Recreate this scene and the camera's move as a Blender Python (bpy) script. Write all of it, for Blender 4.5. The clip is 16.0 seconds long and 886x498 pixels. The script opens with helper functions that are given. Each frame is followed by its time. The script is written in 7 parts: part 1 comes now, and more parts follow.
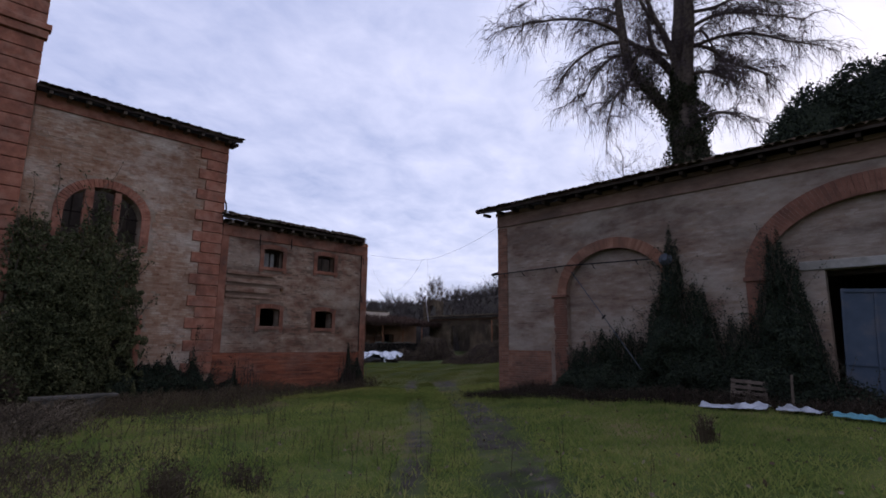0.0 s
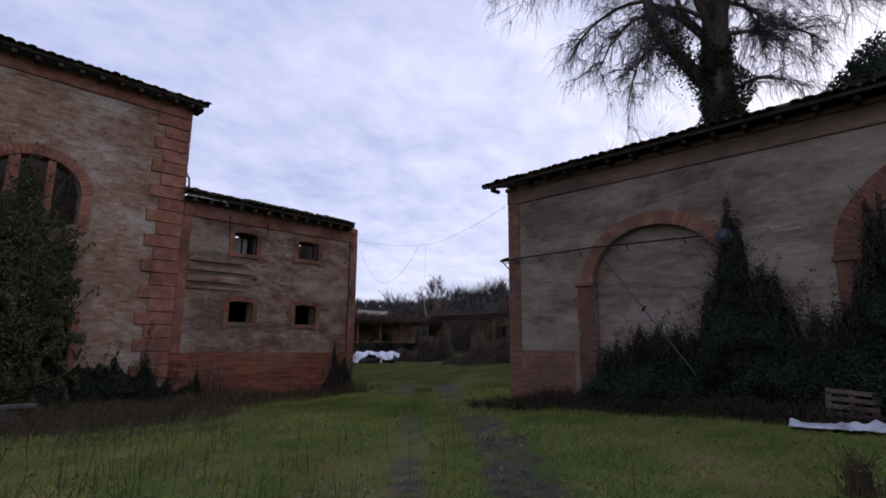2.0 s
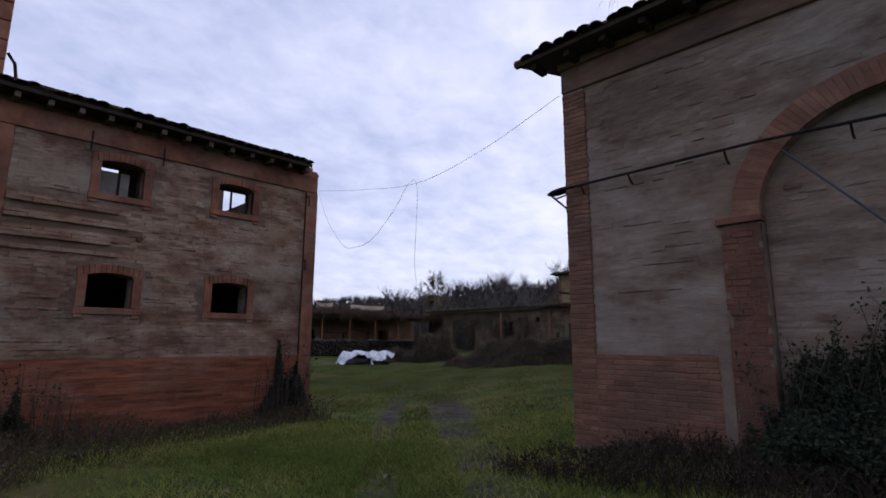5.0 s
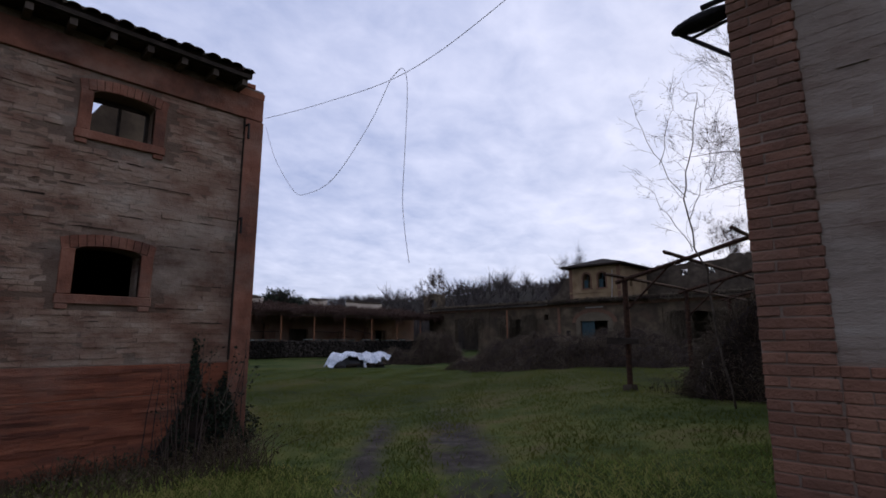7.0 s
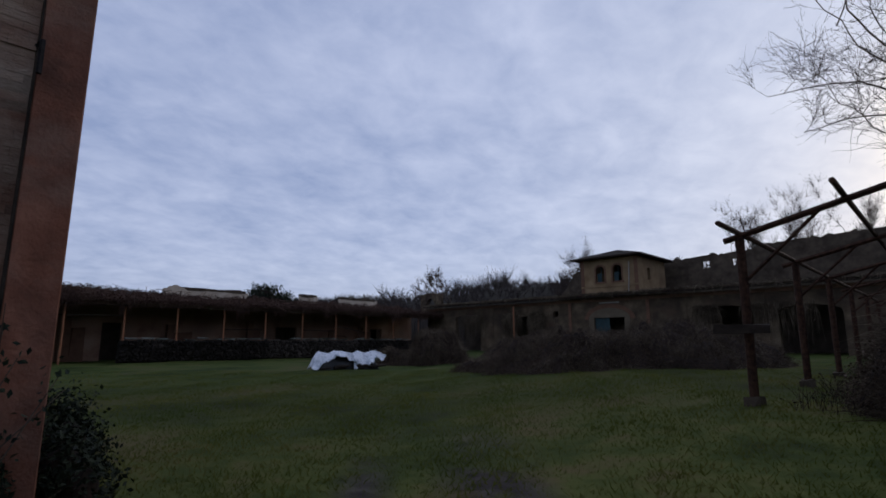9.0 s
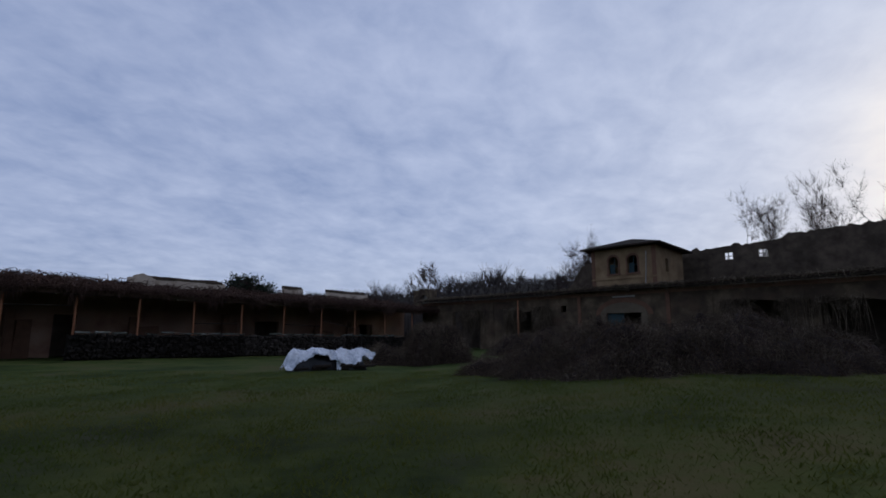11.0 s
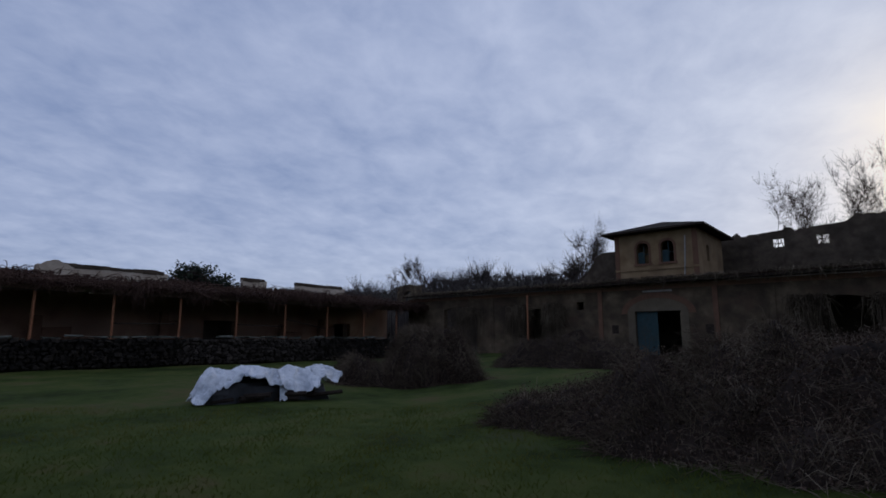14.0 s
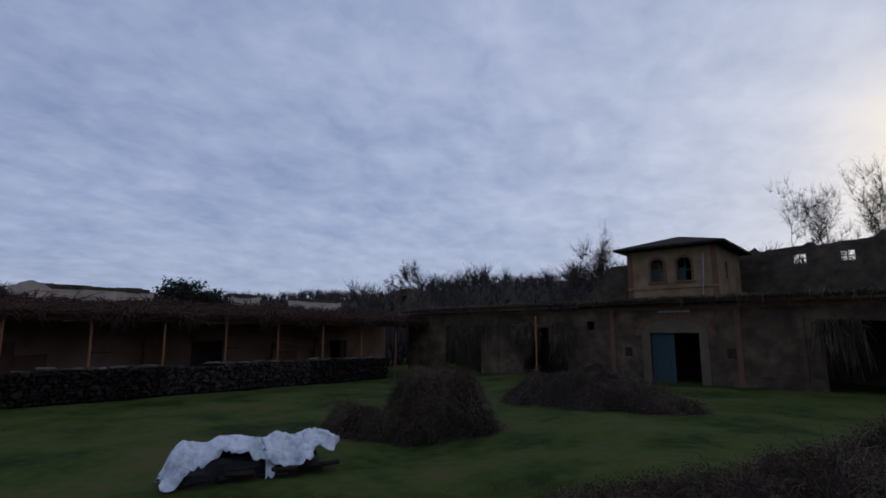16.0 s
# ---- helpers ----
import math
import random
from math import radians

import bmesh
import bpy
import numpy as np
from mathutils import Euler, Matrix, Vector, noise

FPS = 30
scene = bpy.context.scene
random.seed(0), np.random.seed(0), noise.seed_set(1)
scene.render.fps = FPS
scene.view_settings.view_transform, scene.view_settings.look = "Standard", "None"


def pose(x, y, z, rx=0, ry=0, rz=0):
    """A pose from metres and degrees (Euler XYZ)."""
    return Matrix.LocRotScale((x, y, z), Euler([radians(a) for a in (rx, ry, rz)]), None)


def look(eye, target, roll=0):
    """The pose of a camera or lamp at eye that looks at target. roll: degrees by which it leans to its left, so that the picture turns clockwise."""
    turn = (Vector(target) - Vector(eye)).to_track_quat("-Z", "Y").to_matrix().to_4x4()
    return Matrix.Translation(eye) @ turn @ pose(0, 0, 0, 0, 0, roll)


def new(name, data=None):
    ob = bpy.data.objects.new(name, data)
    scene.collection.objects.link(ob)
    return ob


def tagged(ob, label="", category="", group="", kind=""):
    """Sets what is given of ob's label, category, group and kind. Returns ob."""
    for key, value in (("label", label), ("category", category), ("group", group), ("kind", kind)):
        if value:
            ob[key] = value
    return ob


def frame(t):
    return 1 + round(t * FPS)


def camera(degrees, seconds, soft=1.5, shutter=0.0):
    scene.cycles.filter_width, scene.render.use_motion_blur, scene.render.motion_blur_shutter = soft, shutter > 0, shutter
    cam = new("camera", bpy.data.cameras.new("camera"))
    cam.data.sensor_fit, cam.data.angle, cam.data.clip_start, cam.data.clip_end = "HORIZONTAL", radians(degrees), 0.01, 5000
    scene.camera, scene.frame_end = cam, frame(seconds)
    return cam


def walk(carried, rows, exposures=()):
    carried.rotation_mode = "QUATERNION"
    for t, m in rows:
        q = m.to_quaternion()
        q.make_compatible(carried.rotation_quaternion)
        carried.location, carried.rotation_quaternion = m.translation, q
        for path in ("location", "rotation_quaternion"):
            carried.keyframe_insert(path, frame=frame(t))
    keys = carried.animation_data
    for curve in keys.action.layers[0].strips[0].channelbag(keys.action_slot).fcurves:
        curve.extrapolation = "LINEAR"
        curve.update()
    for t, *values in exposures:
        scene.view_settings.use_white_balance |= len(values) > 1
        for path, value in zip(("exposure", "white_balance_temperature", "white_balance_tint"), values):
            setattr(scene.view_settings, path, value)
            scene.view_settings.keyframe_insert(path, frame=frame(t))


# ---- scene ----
# ---- camera and walk ----
cam = camera(81.1, 16.0, soft=1.7)
PATH = [
    (0, (-0.093, -0.054, 1.51), (-1.48, 1.342, 1.867), 0.5),
    (0.5, (-0.395, 0.247, 1.5), (-1.783, 1.641, 1.859), 0.5),
    (1, (-0.845, 0.718, 1.481), (-2.235, 2.111, 1.839), 0.6),
    (1.5, (-1.418, 1.263, 1.485), (-2.804, 2.659, 1.843), 0.5),
    (2, (-2.099, 1.968, 1.472), (-3.486, 3.364, 1.829), 0.5),
    (2.5, (-2.838, 2.692, 1.446), (-4.225, 4.088, 1.803), 0.5),
    (3, (-3.711, 3.556, 1.446), (-5.098, 4.952, 1.801), 0.5),
    (3.5, (-4.498, 4.333, 1.451), (-5.886, 5.729, 1.806), 0.5),
    (4, (-5.382, 5.206, 1.479), (-6.771, 6.601, 1.831), 0.4),
    (6.5, (-9.198, 9.007, 1.473), (-10.587, 10.403, 1.821), 0.1),
    (7, (-10.137, 9.863, 1.445), (-11.527, 11.258, 1.793), 0.0),
    (7.5, (-10.951, 10.568, 1.429), (-12.339, 11.966, 1.776), 0.0),
    (8, (-11.975, 11.451, 1.378), (-13.363, 12.849, 1.727), 0.0),
    (8.5, (-12.837, 12.208, 1.351), (-14.222, 13.607, 1.699), 0.0),
    (9, (-13.846, 13.029, 1.237), (-15.226, 14.433, 1.589), -0.1),
    (11.5, (-18.653, 17.181, 1.129), (-20.007, 18.613, 1.47), 0.3),
    (12, (-19.708, 18.123, 1.12), (-21.054, 19.563, 1.458), 0.3),
    (12.5, (-20.766, 19.058, 1.182), (-22.104, 20.506, 1.516), 0.4),
    (13, (-21.92, 20.116, 1.269), (-23.25, 21.571, 1.606), 0.3),
    (13.5, (-23.021, 21.098, 1.414), (-24.343, 22.56, 1.751), 0.4),
    (14, (-24.188, 22.19, 1.611), (-25.503, 23.66, 1.945), 0.3),
    (14.5, (-25.18, 23.088, 1.943), (-26.488, 24.563, 2.277), 0.2),
    (15, (-25.672, 23.419, 2.355), (-26.98, 24.896, 2.683), 0.2),
    (15.5, (-25.812, 23.413, 2.758), (-27.12, 24.891, 3.085), 0.2),
    (16, (-25.852, 23.389, 3.258), (-27.157, 24.868, 3.588), 0.1),
]
EXPOSURES = [(0.0, 0.53, 6600, 13), (3.5, 0.62, 6700, 12), (6.5, 0.52, 6650, 10), (7.5, 0.33, 6550, 9), (9.0, 0.0, 6200, 6), (12.0, -0.15, 6050, 5), (16.0, -0.25, 6050, 5)]
walk(cam, [(t, look(eye, target, roll)) for t, eye, target, roll in PATH], EXPOSURES)


# ---- overcast dusk sky, glow low behind the far barns ----
world = bpy.data.worlds.new("dusk_sky")
scene.world = world
world.use_nodes = True


def sky_nodes():
    tree = world.node_tree
    tree.nodes.clear()
    add, link = tree.nodes.new, tree.links.new

    def calc(op, a, b=None, clamp=False):
        n = add("ShaderNodeMath")
        n.operation, n.use_clamp = op, clamp
        for i, v in enumerate((a, b)):
            if v is None:
                continue
            if isinstance(v, (int, float)):
                n.inputs[i].default_value = v
            else:
                link(v, n.inputs[i])
        return n.outputs[0]

    def blend(fac, a, b):
        n = add("ShaderNodeMix")
        n.data_type = "RGBA"
        for i, v in ((0, fac), (6, a), (7, b)):
            if isinstance(v, (int, float, tuple)):
                n.inputs[i].default_value = v
            else:
                link(v, n.inputs[i])
        return n.outputs[2]

    co = add("ShaderNodeTexCoord")
    sep = add("ShaderNodeSeparateXYZ")
    link(co.outputs["Generated"], sep.inputs[0])
    x, y, z = sep.outputs
    up = calc("MAXIMUM", z, 0.0)
    deep = calc("ADD", up, 0.20)
    flat = add("ShaderNodeCombineXYZ")
    link(calc("DIVIDE", x, deep), flat.inputs[0])
    link(calc("DIVIDE", y, deep), flat.inputs[1])

    def clouds(scale, stretch, turn, detail, rough, warp=0.15):
        m = add("ShaderNodeMapping")
        m.inputs["Scale"].default_value = stretch
        m.inputs["Rotation"].default_value = (0, 0, turn)
        link(flat.outputs[0], m.inputs[0])
        n = add("ShaderNodeTexNoise")
        n.inputs["Scale"].default_value, n.inputs["Detail"].default_value, n.inputs["Roughness"].default_value = scale, detail, rough
        n.inputs["Distortion"].default_value = warp
        link(m.outputs[0], n.inputs[0])
        return n.outputs[0]

    big = clouds(0.9, (1, 0.8, 1), 0.5, 3, 0.5)
    middle = clouds(3.0, (1.0, 0.75, 1), 0.2, 3, 0.5, 0.3)
    small = clouds(7.0, (1.0, 0.85, 1), 0.9, 8, 0.58, 0.25)
    puff = calc("ADD", calc("MULTIPLY", big, 0.33), calc("ADD", calc("MULTIPLY", middle, 0.27), calc("MULTIPLY", small, 0.40)))
    puff = calc("MULTIPLY", calc("SUBTRACT", puff, 0.361), 3.5, True)
    nishita = add("ShaderNodeTexSky")
    nishita.sky_type, nishita.sun_disc = "NISHITA", False
    nishita.sun_elevation, nishita.sun_rotation = radians(SUN_UP), radians(SUN_TURN)
    nishita.altitude, nishita.dust_density = 200, 2.0
    clear = add("ShaderNodeVectorMath")
    clear.operation = "SCALE"
    link(nishita.outputs[0], clear.inputs[0])
    clear.inputs["Scale"].default_value = 0.10
    cover = blend(puff, (0.315, 0.37, 0.585, 1), (0.59, 0.622, 0.825, 1))
    sky = blend(0.86, clear.outputs[0], cover)
    # the sun's glow through the cloud
    way = Vector((math.sin(radians(SUN_TURN)) * math.cos(radians(SUN_UP)), math.cos(radians(SUN_TURN)) * math.cos(radians(SUN_UP)), math.sin(radians(SUN_UP))))
    dot = add("ShaderNodeVectorMath")
    dot.operation = "DOT_PRODUCT"
    link(co.outputs["Generated"], dot.inputs[0])
    dot.inputs[1].default_value = way
    near = calc("MAXIMUM", dot.outputs["Value"], 0.0)
    patchy = calc("ADD", calc("MULTIPLY", puff, 0.7), 0.62)
    wide = calc("MULTIPLY", calc("MULTIPLY", calc("POWER", near, 8), 0.42), patchy)
    sky = blend(calc("MULTIPLY", wide, 0.9, True), sky, (0.96, 0.93, 0.97, 1))
    tight = calc("MULTIPLY", calc("MULTIPLY", calc("POWER", near, 110), 1.9), patchy)
    sky = blend(calc("MULTIPLY", tight, 0.8, True), sky, (1.16, 0.99, 0.86, 1))
    # pale band of clearer sky low down
    low = calc("POWER", calc("SUBTRACT", 1.0, calc("MINIMUM", calc("MULTIPLY", up, 5.0), 1.0)), 2.0)
    sky = blend(calc("MULTIPLY", low, calc("ADD", 0.26, calc("MULTIPLY", near, 0.4))), sky, (0.72, 0.74, 0.84, 1))
    # dull ground light from under the horizon
    below = calc("MULTIPLY", calc("MULTIPLY", z, -12.0, True), 1.0)
    sky = blend(below, sky, (0.05, 0.05, 0.045, 1))
    back = add("ShaderNodeBackground")
    link(sky, back.inputs[0])
    back.inputs[1].default_value = SKY
    out = add("ShaderNodeOutputWorld")
    link(back.outputs[0], out.inputs[0])


SUN_UP, SUN_TURN, SKY = 14.0, 6.0, 1.0
sky_nodes()
sun = new("sun", bpy.data.lights.new("sun", "SUN"))
sun.data.energy, sun.data.angle, sun.data.color = 0.5, radians(25), (1.0, 0.86, 0.72)
sun.matrix_world = look((20, 90, 40), (20 - 100 * math.sin(radians(SUN_TURN)), 90 - 100 * math.cos(radians(SUN_TURN)), 40 - 100 * math.tan(radians(SUN_UP))))


# ---- materials ----
def material(name, colours, scale=6.0, rough=0.85, bump=0.3, fine=60.0, island=0.0, object_random=0.0, stain=None, stain_scale=0.6, stain_amount=0.5, wash=None, wash_scale=0.8, wash_amount=0.6,
             metal=0.0, stretch=(1, 1, 1), spec=0.12, depth=0.02):
    """A surface of two to four tones by noise, with fine relief, a larger stain, and variation from piece to piece."""
    m = bpy.data.materials.new(name)
    m.use_nodes = True
    tree = m.node_tree
    add, link = tree.nodes.new, tree.links.new
    bsdf = tree.nodes["Principled BSDF"]
    bsdf.inputs["Roughness"].default_value, bsdf.inputs["Metallic"].default_value = rough, metal
    bsdf.inputs["Specular IOR Level"].default_value = spec
    co = add("ShaderNodeNewGeometry")
    mp = add("ShaderNodeMapping")
    mp.inputs["Scale"].default_value = stretch
    link(co.outputs["Position"], mp.inputs[0])

    def noise_at(s, detail=4, rough_=0.6):
        n = add("ShaderNodeTexNoise")
        n.inputs["Scale"].default_value, n.inputs["Detail"].default_value, n.inputs["Roughness"].default_value = s, detail, rough_
        link(mp.outputs[0], n.inputs[0])
        return n.outputs[0]

    def calc(op, a, b, clamp=False):
        n = add("ShaderNodeMath")
        n.operation, n.use_clamp = op, clamp
        for i, v in enumerate((a, b)):
            if isinstance(v, (int, float)):
                n.inputs[i].default_value = v
            else:
                link(v, n.inputs[i])
        return n.outputs[0]

    value = noise_at(scale)
    value = calc("ADD", calc("MULTIPLY", calc("SUBTRACT", value, 0.5), 1.7), 0.5)
    if island:
        g = add("ShaderNodeNewGeometry")
        value = calc("ADD", calc("MULTIPLY", value, 1 - island), calc("MULTIPLY", g.outputs["Random Per Island"], island))
    if object_random:
        o = add("ShaderNodeObjectInfo")
        value = calc("ADD", calc("MULTIPLY", value, 1 - object_random), calc("MULTIPLY", o.outputs["Random"], object_random))
    ramp = add("ShaderNodeValToRGB")
    link(value, ramp.inputs[0])
    while len(ramp.color_ramp.elements) < len(colours):
        ramp.color_ramp.elements.new(0.5)
    for i, c in enumerate(colours):
        ramp.color_ramp.elements[i].position = 0.12 + 0.76 * i / max(1, len(colours) - 1)
        ramp.color_ramp.elements[i].color = (*c, 1)
    col = ramp.outputs[0]
    if stain:
        mix = add("ShaderNodeMix")
        mix.data_type = "RGBA"
        s = calc("MULTIPLY", calc("MULTIPLY", calc("SUBTRACT", noise_at(stain_scale, 6, 0.65), 0.47), 5.0, True), stain_amount)
        link(s, mix.inputs[0])
        link(col, mix.inputs[6])
        mix.inputs[7].default_value = (*stain, 1)
        col = mix.outputs[2]
    if wash:
        mix = add("ShaderNodeMix")
        mix.data_type = "RGBA"
        m2 = add("ShaderNodeMapping")
        m2.inputs["Scale"].default_value, m2.inputs["Location"].default_value = (1, 1, 1.7), (7, 3, 5)
        link(co.outputs["Position"], m2.inputs[0])
        n2 = add("ShaderNodeTexNoise")
        n2.inputs["Scale"].default_value, n2.inputs["Detail"].default_value, n2.inputs["Roughness"].default_value = wash_scale, 7, 0.68
        link(m2.outputs[0], n2.inputs[0])
        link(calc("MULTIPLY", calc("MULTIPLY", calc("SUBTRACT", n2.outputs[0], 0.49), 5.5, True), wash_amount), mix.inputs[0])
        link(col, mix.inputs[6])
        mix.inputs[7].default_value = (*wash, 1)
        col = mix.outputs[2]
    link(col, bsdf.inputs["Base Color"])
    if bump:
        b = add("ShaderNodeBump")
        b.inputs["Strength"].default_value, b.inputs["Distance"].default_value = bump, depth
        link(calc("ADD", noise_at(fine, 5), calc("MULTIPLY", noise_at(fine * 0.2, 3), 1.5)), b.inputs["Height"])
        link(b.outputs[0], bsdf.inputs["Normal"])
    return m


RUBBLE = dict(colours=[(0.17, 0.082, 0.050), (0.29, 0.165, 0.106), (0.385, 0.265, 0.188), (0.49, 0.395, 0.30)], scale=2.4, rough=0.95, bump=0.6, fine=34, stretch=(1, 1, 1.15),
              stain=(0.20, 0.105, 0.064), stain_scale=0.32, stain_amount=0.85, wash=(0.58, 0.51, 0.425), wash_scale=0.42, wash_amount=0.8)
BARNBRICK = dict(colours=[(0.115, 0.072, 0.055), (0.185, 0.132, 0.103), (0.245, 0.192, 0.155), (0.325, 0.275, 0.232)], scale=1.5, rough=0.95, bump=0.45, fine=40, stretch=(1, 1, 3.2),
                 stain=(0.105, 0.075, 0.06), stain_scale=0.34, stain_amount=0.85, wash=(0.325, 0.285, 0.24), wash_scale=0.5, wash_amount=0.7)
M_RUBBLE = material("lime_washed_brick", island=0.34, **RUBBLE)
M_RUBBLE_ONE = material("lime_washed_brick_piece", object_random=0.34, **RUBBLE)
M_RUBBLE_DARK = material("weathered_barn_brick", island=0.20, **BARNBRICK)
M_RUBBLE_DARK_ONE = material("weathered_barn_brick_piece", object_random=0.13, **BARNBRICK)
OUTBRICK = dict(colours=[(0.135, 0.064, 0.043), (0.22, 0.128, 0.088), (0.30, 0.208, 0.150), (0.42, 0.335, 0.26)], scale=1.5, rough=0.95, bump=0.6, fine=30, stretch=(1, 1, 2.2),
                stain=(0.088, 0.048, 0.034), stain_scale=0.30, stain_amount=0.95, wash=(0.40, 0.335, 0.265), wash_scale=0.42, wash_amount=0.64)
M_OUT = material("smeared_outhouse_brick", island=0.10, **OUTBRICK)
M_OUT_ONE = material("smeared_outhouse_brick_piece", object_random=0.10, **OUTBRICK)
M_OUTMORTAR = material("smeared_lime_mortar", **{**OUTBRICK, "colours": [(0.115, 0.072, 0.05), (0.19, 0.135, 0.098)]})
M_PLINTH = material("deep_red_plinth_brick", [(0.115, 0.043, 0.028), (0.24, 0.082, 0.046), (0.35, 0.135, 0.076)], 1.8, 0.92, 0.6, 30, island=0.45, stretch=(1, 1, 7), stain=(0.085, 0.042, 0.032), stain_scale=0.7, stain_amount=0.75, wash=(0.29, 0.17, 0.125), wash_scale=0.5, wash_amount=0.6)
M_BARNMORTAR = material("weathered_barn_mortar", **{**BARNBRICK, "colours": [(0.165, 0.108, 0.078), (0.27, 0.205, 0.155)]})
M_REDMORTAR = material("brown_brick_mortar", [(0.15, 0.105, 0.082), (0.235, 0.175, 0.138)], 2.5, 0.95, 0.6, 30)
# near-black tone for the shade in open joints, used on flush strips
M_JOINTSHADE = material("open_joint_shade", [(0.022, 0.016, 0.013), (0.05, 0.036, 0.028)], 4.0, 1.0, 0.3, 40)
# faded red, darkened further: the eave's shade is put into the tones
M_FRIEZE = material("faded_shaded_frieze", [(0.125, 0.078, 0.058), (0.185, 0.118, 0.088), (0.235, 0.165, 0.125)], 2.2, 0.95, 0.5, 30, stretch=(1, 1, 2.5), stain=(0.085, 0.062, 0.05), stain_scale=0.5, stain_amount=0.8)
M_MORTAR = material("lime_mortar", [(0.21, 0.145, 0.10), (0.32, 0.245, 0.18)], 2.5, 0.95, 0.6, 30, stain=(0.165, 0.09, 0.06), stain_scale=0.32, stain_amount=0.85, wash=(0.46, 0.41, 0.345), wash_scale=0.42, wash_amount=0.75)
M_BRICK = material("red_brick", [(0.20, 0.075, 0.045), (0.31, 0.12, 0.07), (0.38, 0.18, 0.11)], 5.0, 0.9, 0.6, 45, island=0.5, object_random=0.0,
                   stain=(0.13, 0.075, 0.055), stain_scale=0.9, stain_amount=0.45)
M_BRICK_ONE = material("red_brick_piece", [(0.130, 0.068, 0.048), (0.205, 0.100, 0.067), (0.285, 0.155, 0.105)], 3.0, 0.9, 0.6, 45, object_random=0.4, stain=(0.10, 0.066, 0.052), stain_scale=0.8, stain_amount=0.7)
M_RED = material("red_rendered_brick", [(0.165, 0.068, 0.046), (0.28, 0.115, 0.074), (0.40, 0.195, 0.135)], 3.4, 0.92, 0.6, 30, object_random=0.25, wash=(0.34, 0.215, 0.16), wash_scale=1.3, wash_amount=0.45,
                 stain=(0.10, 0.052, 0.040), stain_scale=1.1, stain_amount=0.7)
M_REDOUT = material("smeared_red_border", [(0.125, 0.054, 0.036), (0.225, 0.095, 0.061), (0.32, 0.155, 0.105)], 2.4, 0.92, 0.6, 30, object_random=0.2, wash=(0.25, 0.165, 0.125), wash_scale=0.9, wash_amount=0.6,
                    stain=(0.075, 0.043, 0.035), stain_scale=0.9, stain_amount=0.8)
M_BENCH = material("weathered_stone_slab", [(0.06, 0.055, 0.048), (0.13, 0.12, 0.105)], 4.0, 0.9, 0.5, 40, stain=(0.04, 0.04, 0.03), stain_scale=1.2, stain_amount=0.6)
M_FADED = material("faded_red_plaster", [(0.11, 0.062, 0.042), (0.17, 0.095, 0.062)], 1.5, 0.95, 0.4, 14)
M_TILE = material("mossy_roof_tile", [(0.022, 0.018, 0.014), (0.055, 0.036, 0.027), (0.10, 0.06, 0.043)], 7.0, 0.95, 0.8, 30, object_random=0.4,
                  stain=(0.045, 0.05, 0.02), stain_scale=1.5, stain_amount=0.7)
M_FARROOF = material("black_mossy_tile", [(0.010, 0.008, 0.007), (0.028, 0.020, 0.016), (0.050, 0.035, 0.027)], 5.0, 0.95, 0.8, 20, stain=(0.022, 0.024, 0.012), stain_scale=1.0, stain_amount=0.6)
M_WOOD = material("grey_old_timber", [(0.04, 0.03, 0.023), (0.085, 0.066, 0.052), (0.14, 0.11, 0.088)], 5.0, 0.9, 0.6, 40, stretch=(1, 1, 1), object_random=0.3)
M_DARKWOOD = material("dark_rotten_timber", [(0.018, 0.014, 0.011), (0.05, 0.038, 0.03)], 6.0, 0.95, 0.5, 40)
M_RUST = material("rusted_iron", [(0.035, 0.02, 0.014), (0.11, 0.05, 0.028), (0.17, 0.08, 0.04)], 12.0, 0.8, 0.5, 60, metal=0.3)
M_SHEDRUST = material("dark_rusted_tube", [(0.018, 0.012, 0.010), (0.055, 0.029, 0.019), (0.095, 0.05, 0.03)], 12.0, 0.85, 0.5, 60, metal=0.2)
M_RUSTPOST = material("rust_red_post", [(0.18, 0.075, 0.040), (0.32, 0.145, 0.078)], 8.0, 0.85, 0.4, 60)
M_IRON = material("dark_iron", [(0.012, 0.011, 0.012), (0.035, 0.032, 0.032)], 14.0, 0.65, 0.3, 80, metal=0.4)
M_STEEL = material("galvanised_steel", [(0.05, 0.06, 0.075), (0.10, 0.11, 0.13)], 9.0, 0.7, 0.15, 80, metal=0.5)
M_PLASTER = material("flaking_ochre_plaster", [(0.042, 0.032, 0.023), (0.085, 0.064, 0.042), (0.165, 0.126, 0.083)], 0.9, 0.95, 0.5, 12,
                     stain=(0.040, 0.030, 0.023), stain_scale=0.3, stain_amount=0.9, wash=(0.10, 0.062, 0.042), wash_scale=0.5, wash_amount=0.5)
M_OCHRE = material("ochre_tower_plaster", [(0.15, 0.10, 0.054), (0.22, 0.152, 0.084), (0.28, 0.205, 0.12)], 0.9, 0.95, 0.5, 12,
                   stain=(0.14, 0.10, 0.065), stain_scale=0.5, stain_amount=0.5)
M_PALE = material("pale_plaster", [(0.34, 0.285, 0.225), (0.56, 0.48, 0.385)], 0.6, 0.95, 0.4, 8, stain=(0.19, 0.14, 0.10), stain_scale=0.5, stain_amount=0.6)
M_RUIN = material("dark_ruined_masonry", [(0.035, 0.027, 0.020), (0.075, 0.058, 0.042), (0.115, 0.09, 0.066)], 1.2, 0.95, 0.7, 9, stain=(0.035, 0.03, 0.022), stain_scale=0.4, stain_amount=0.6)
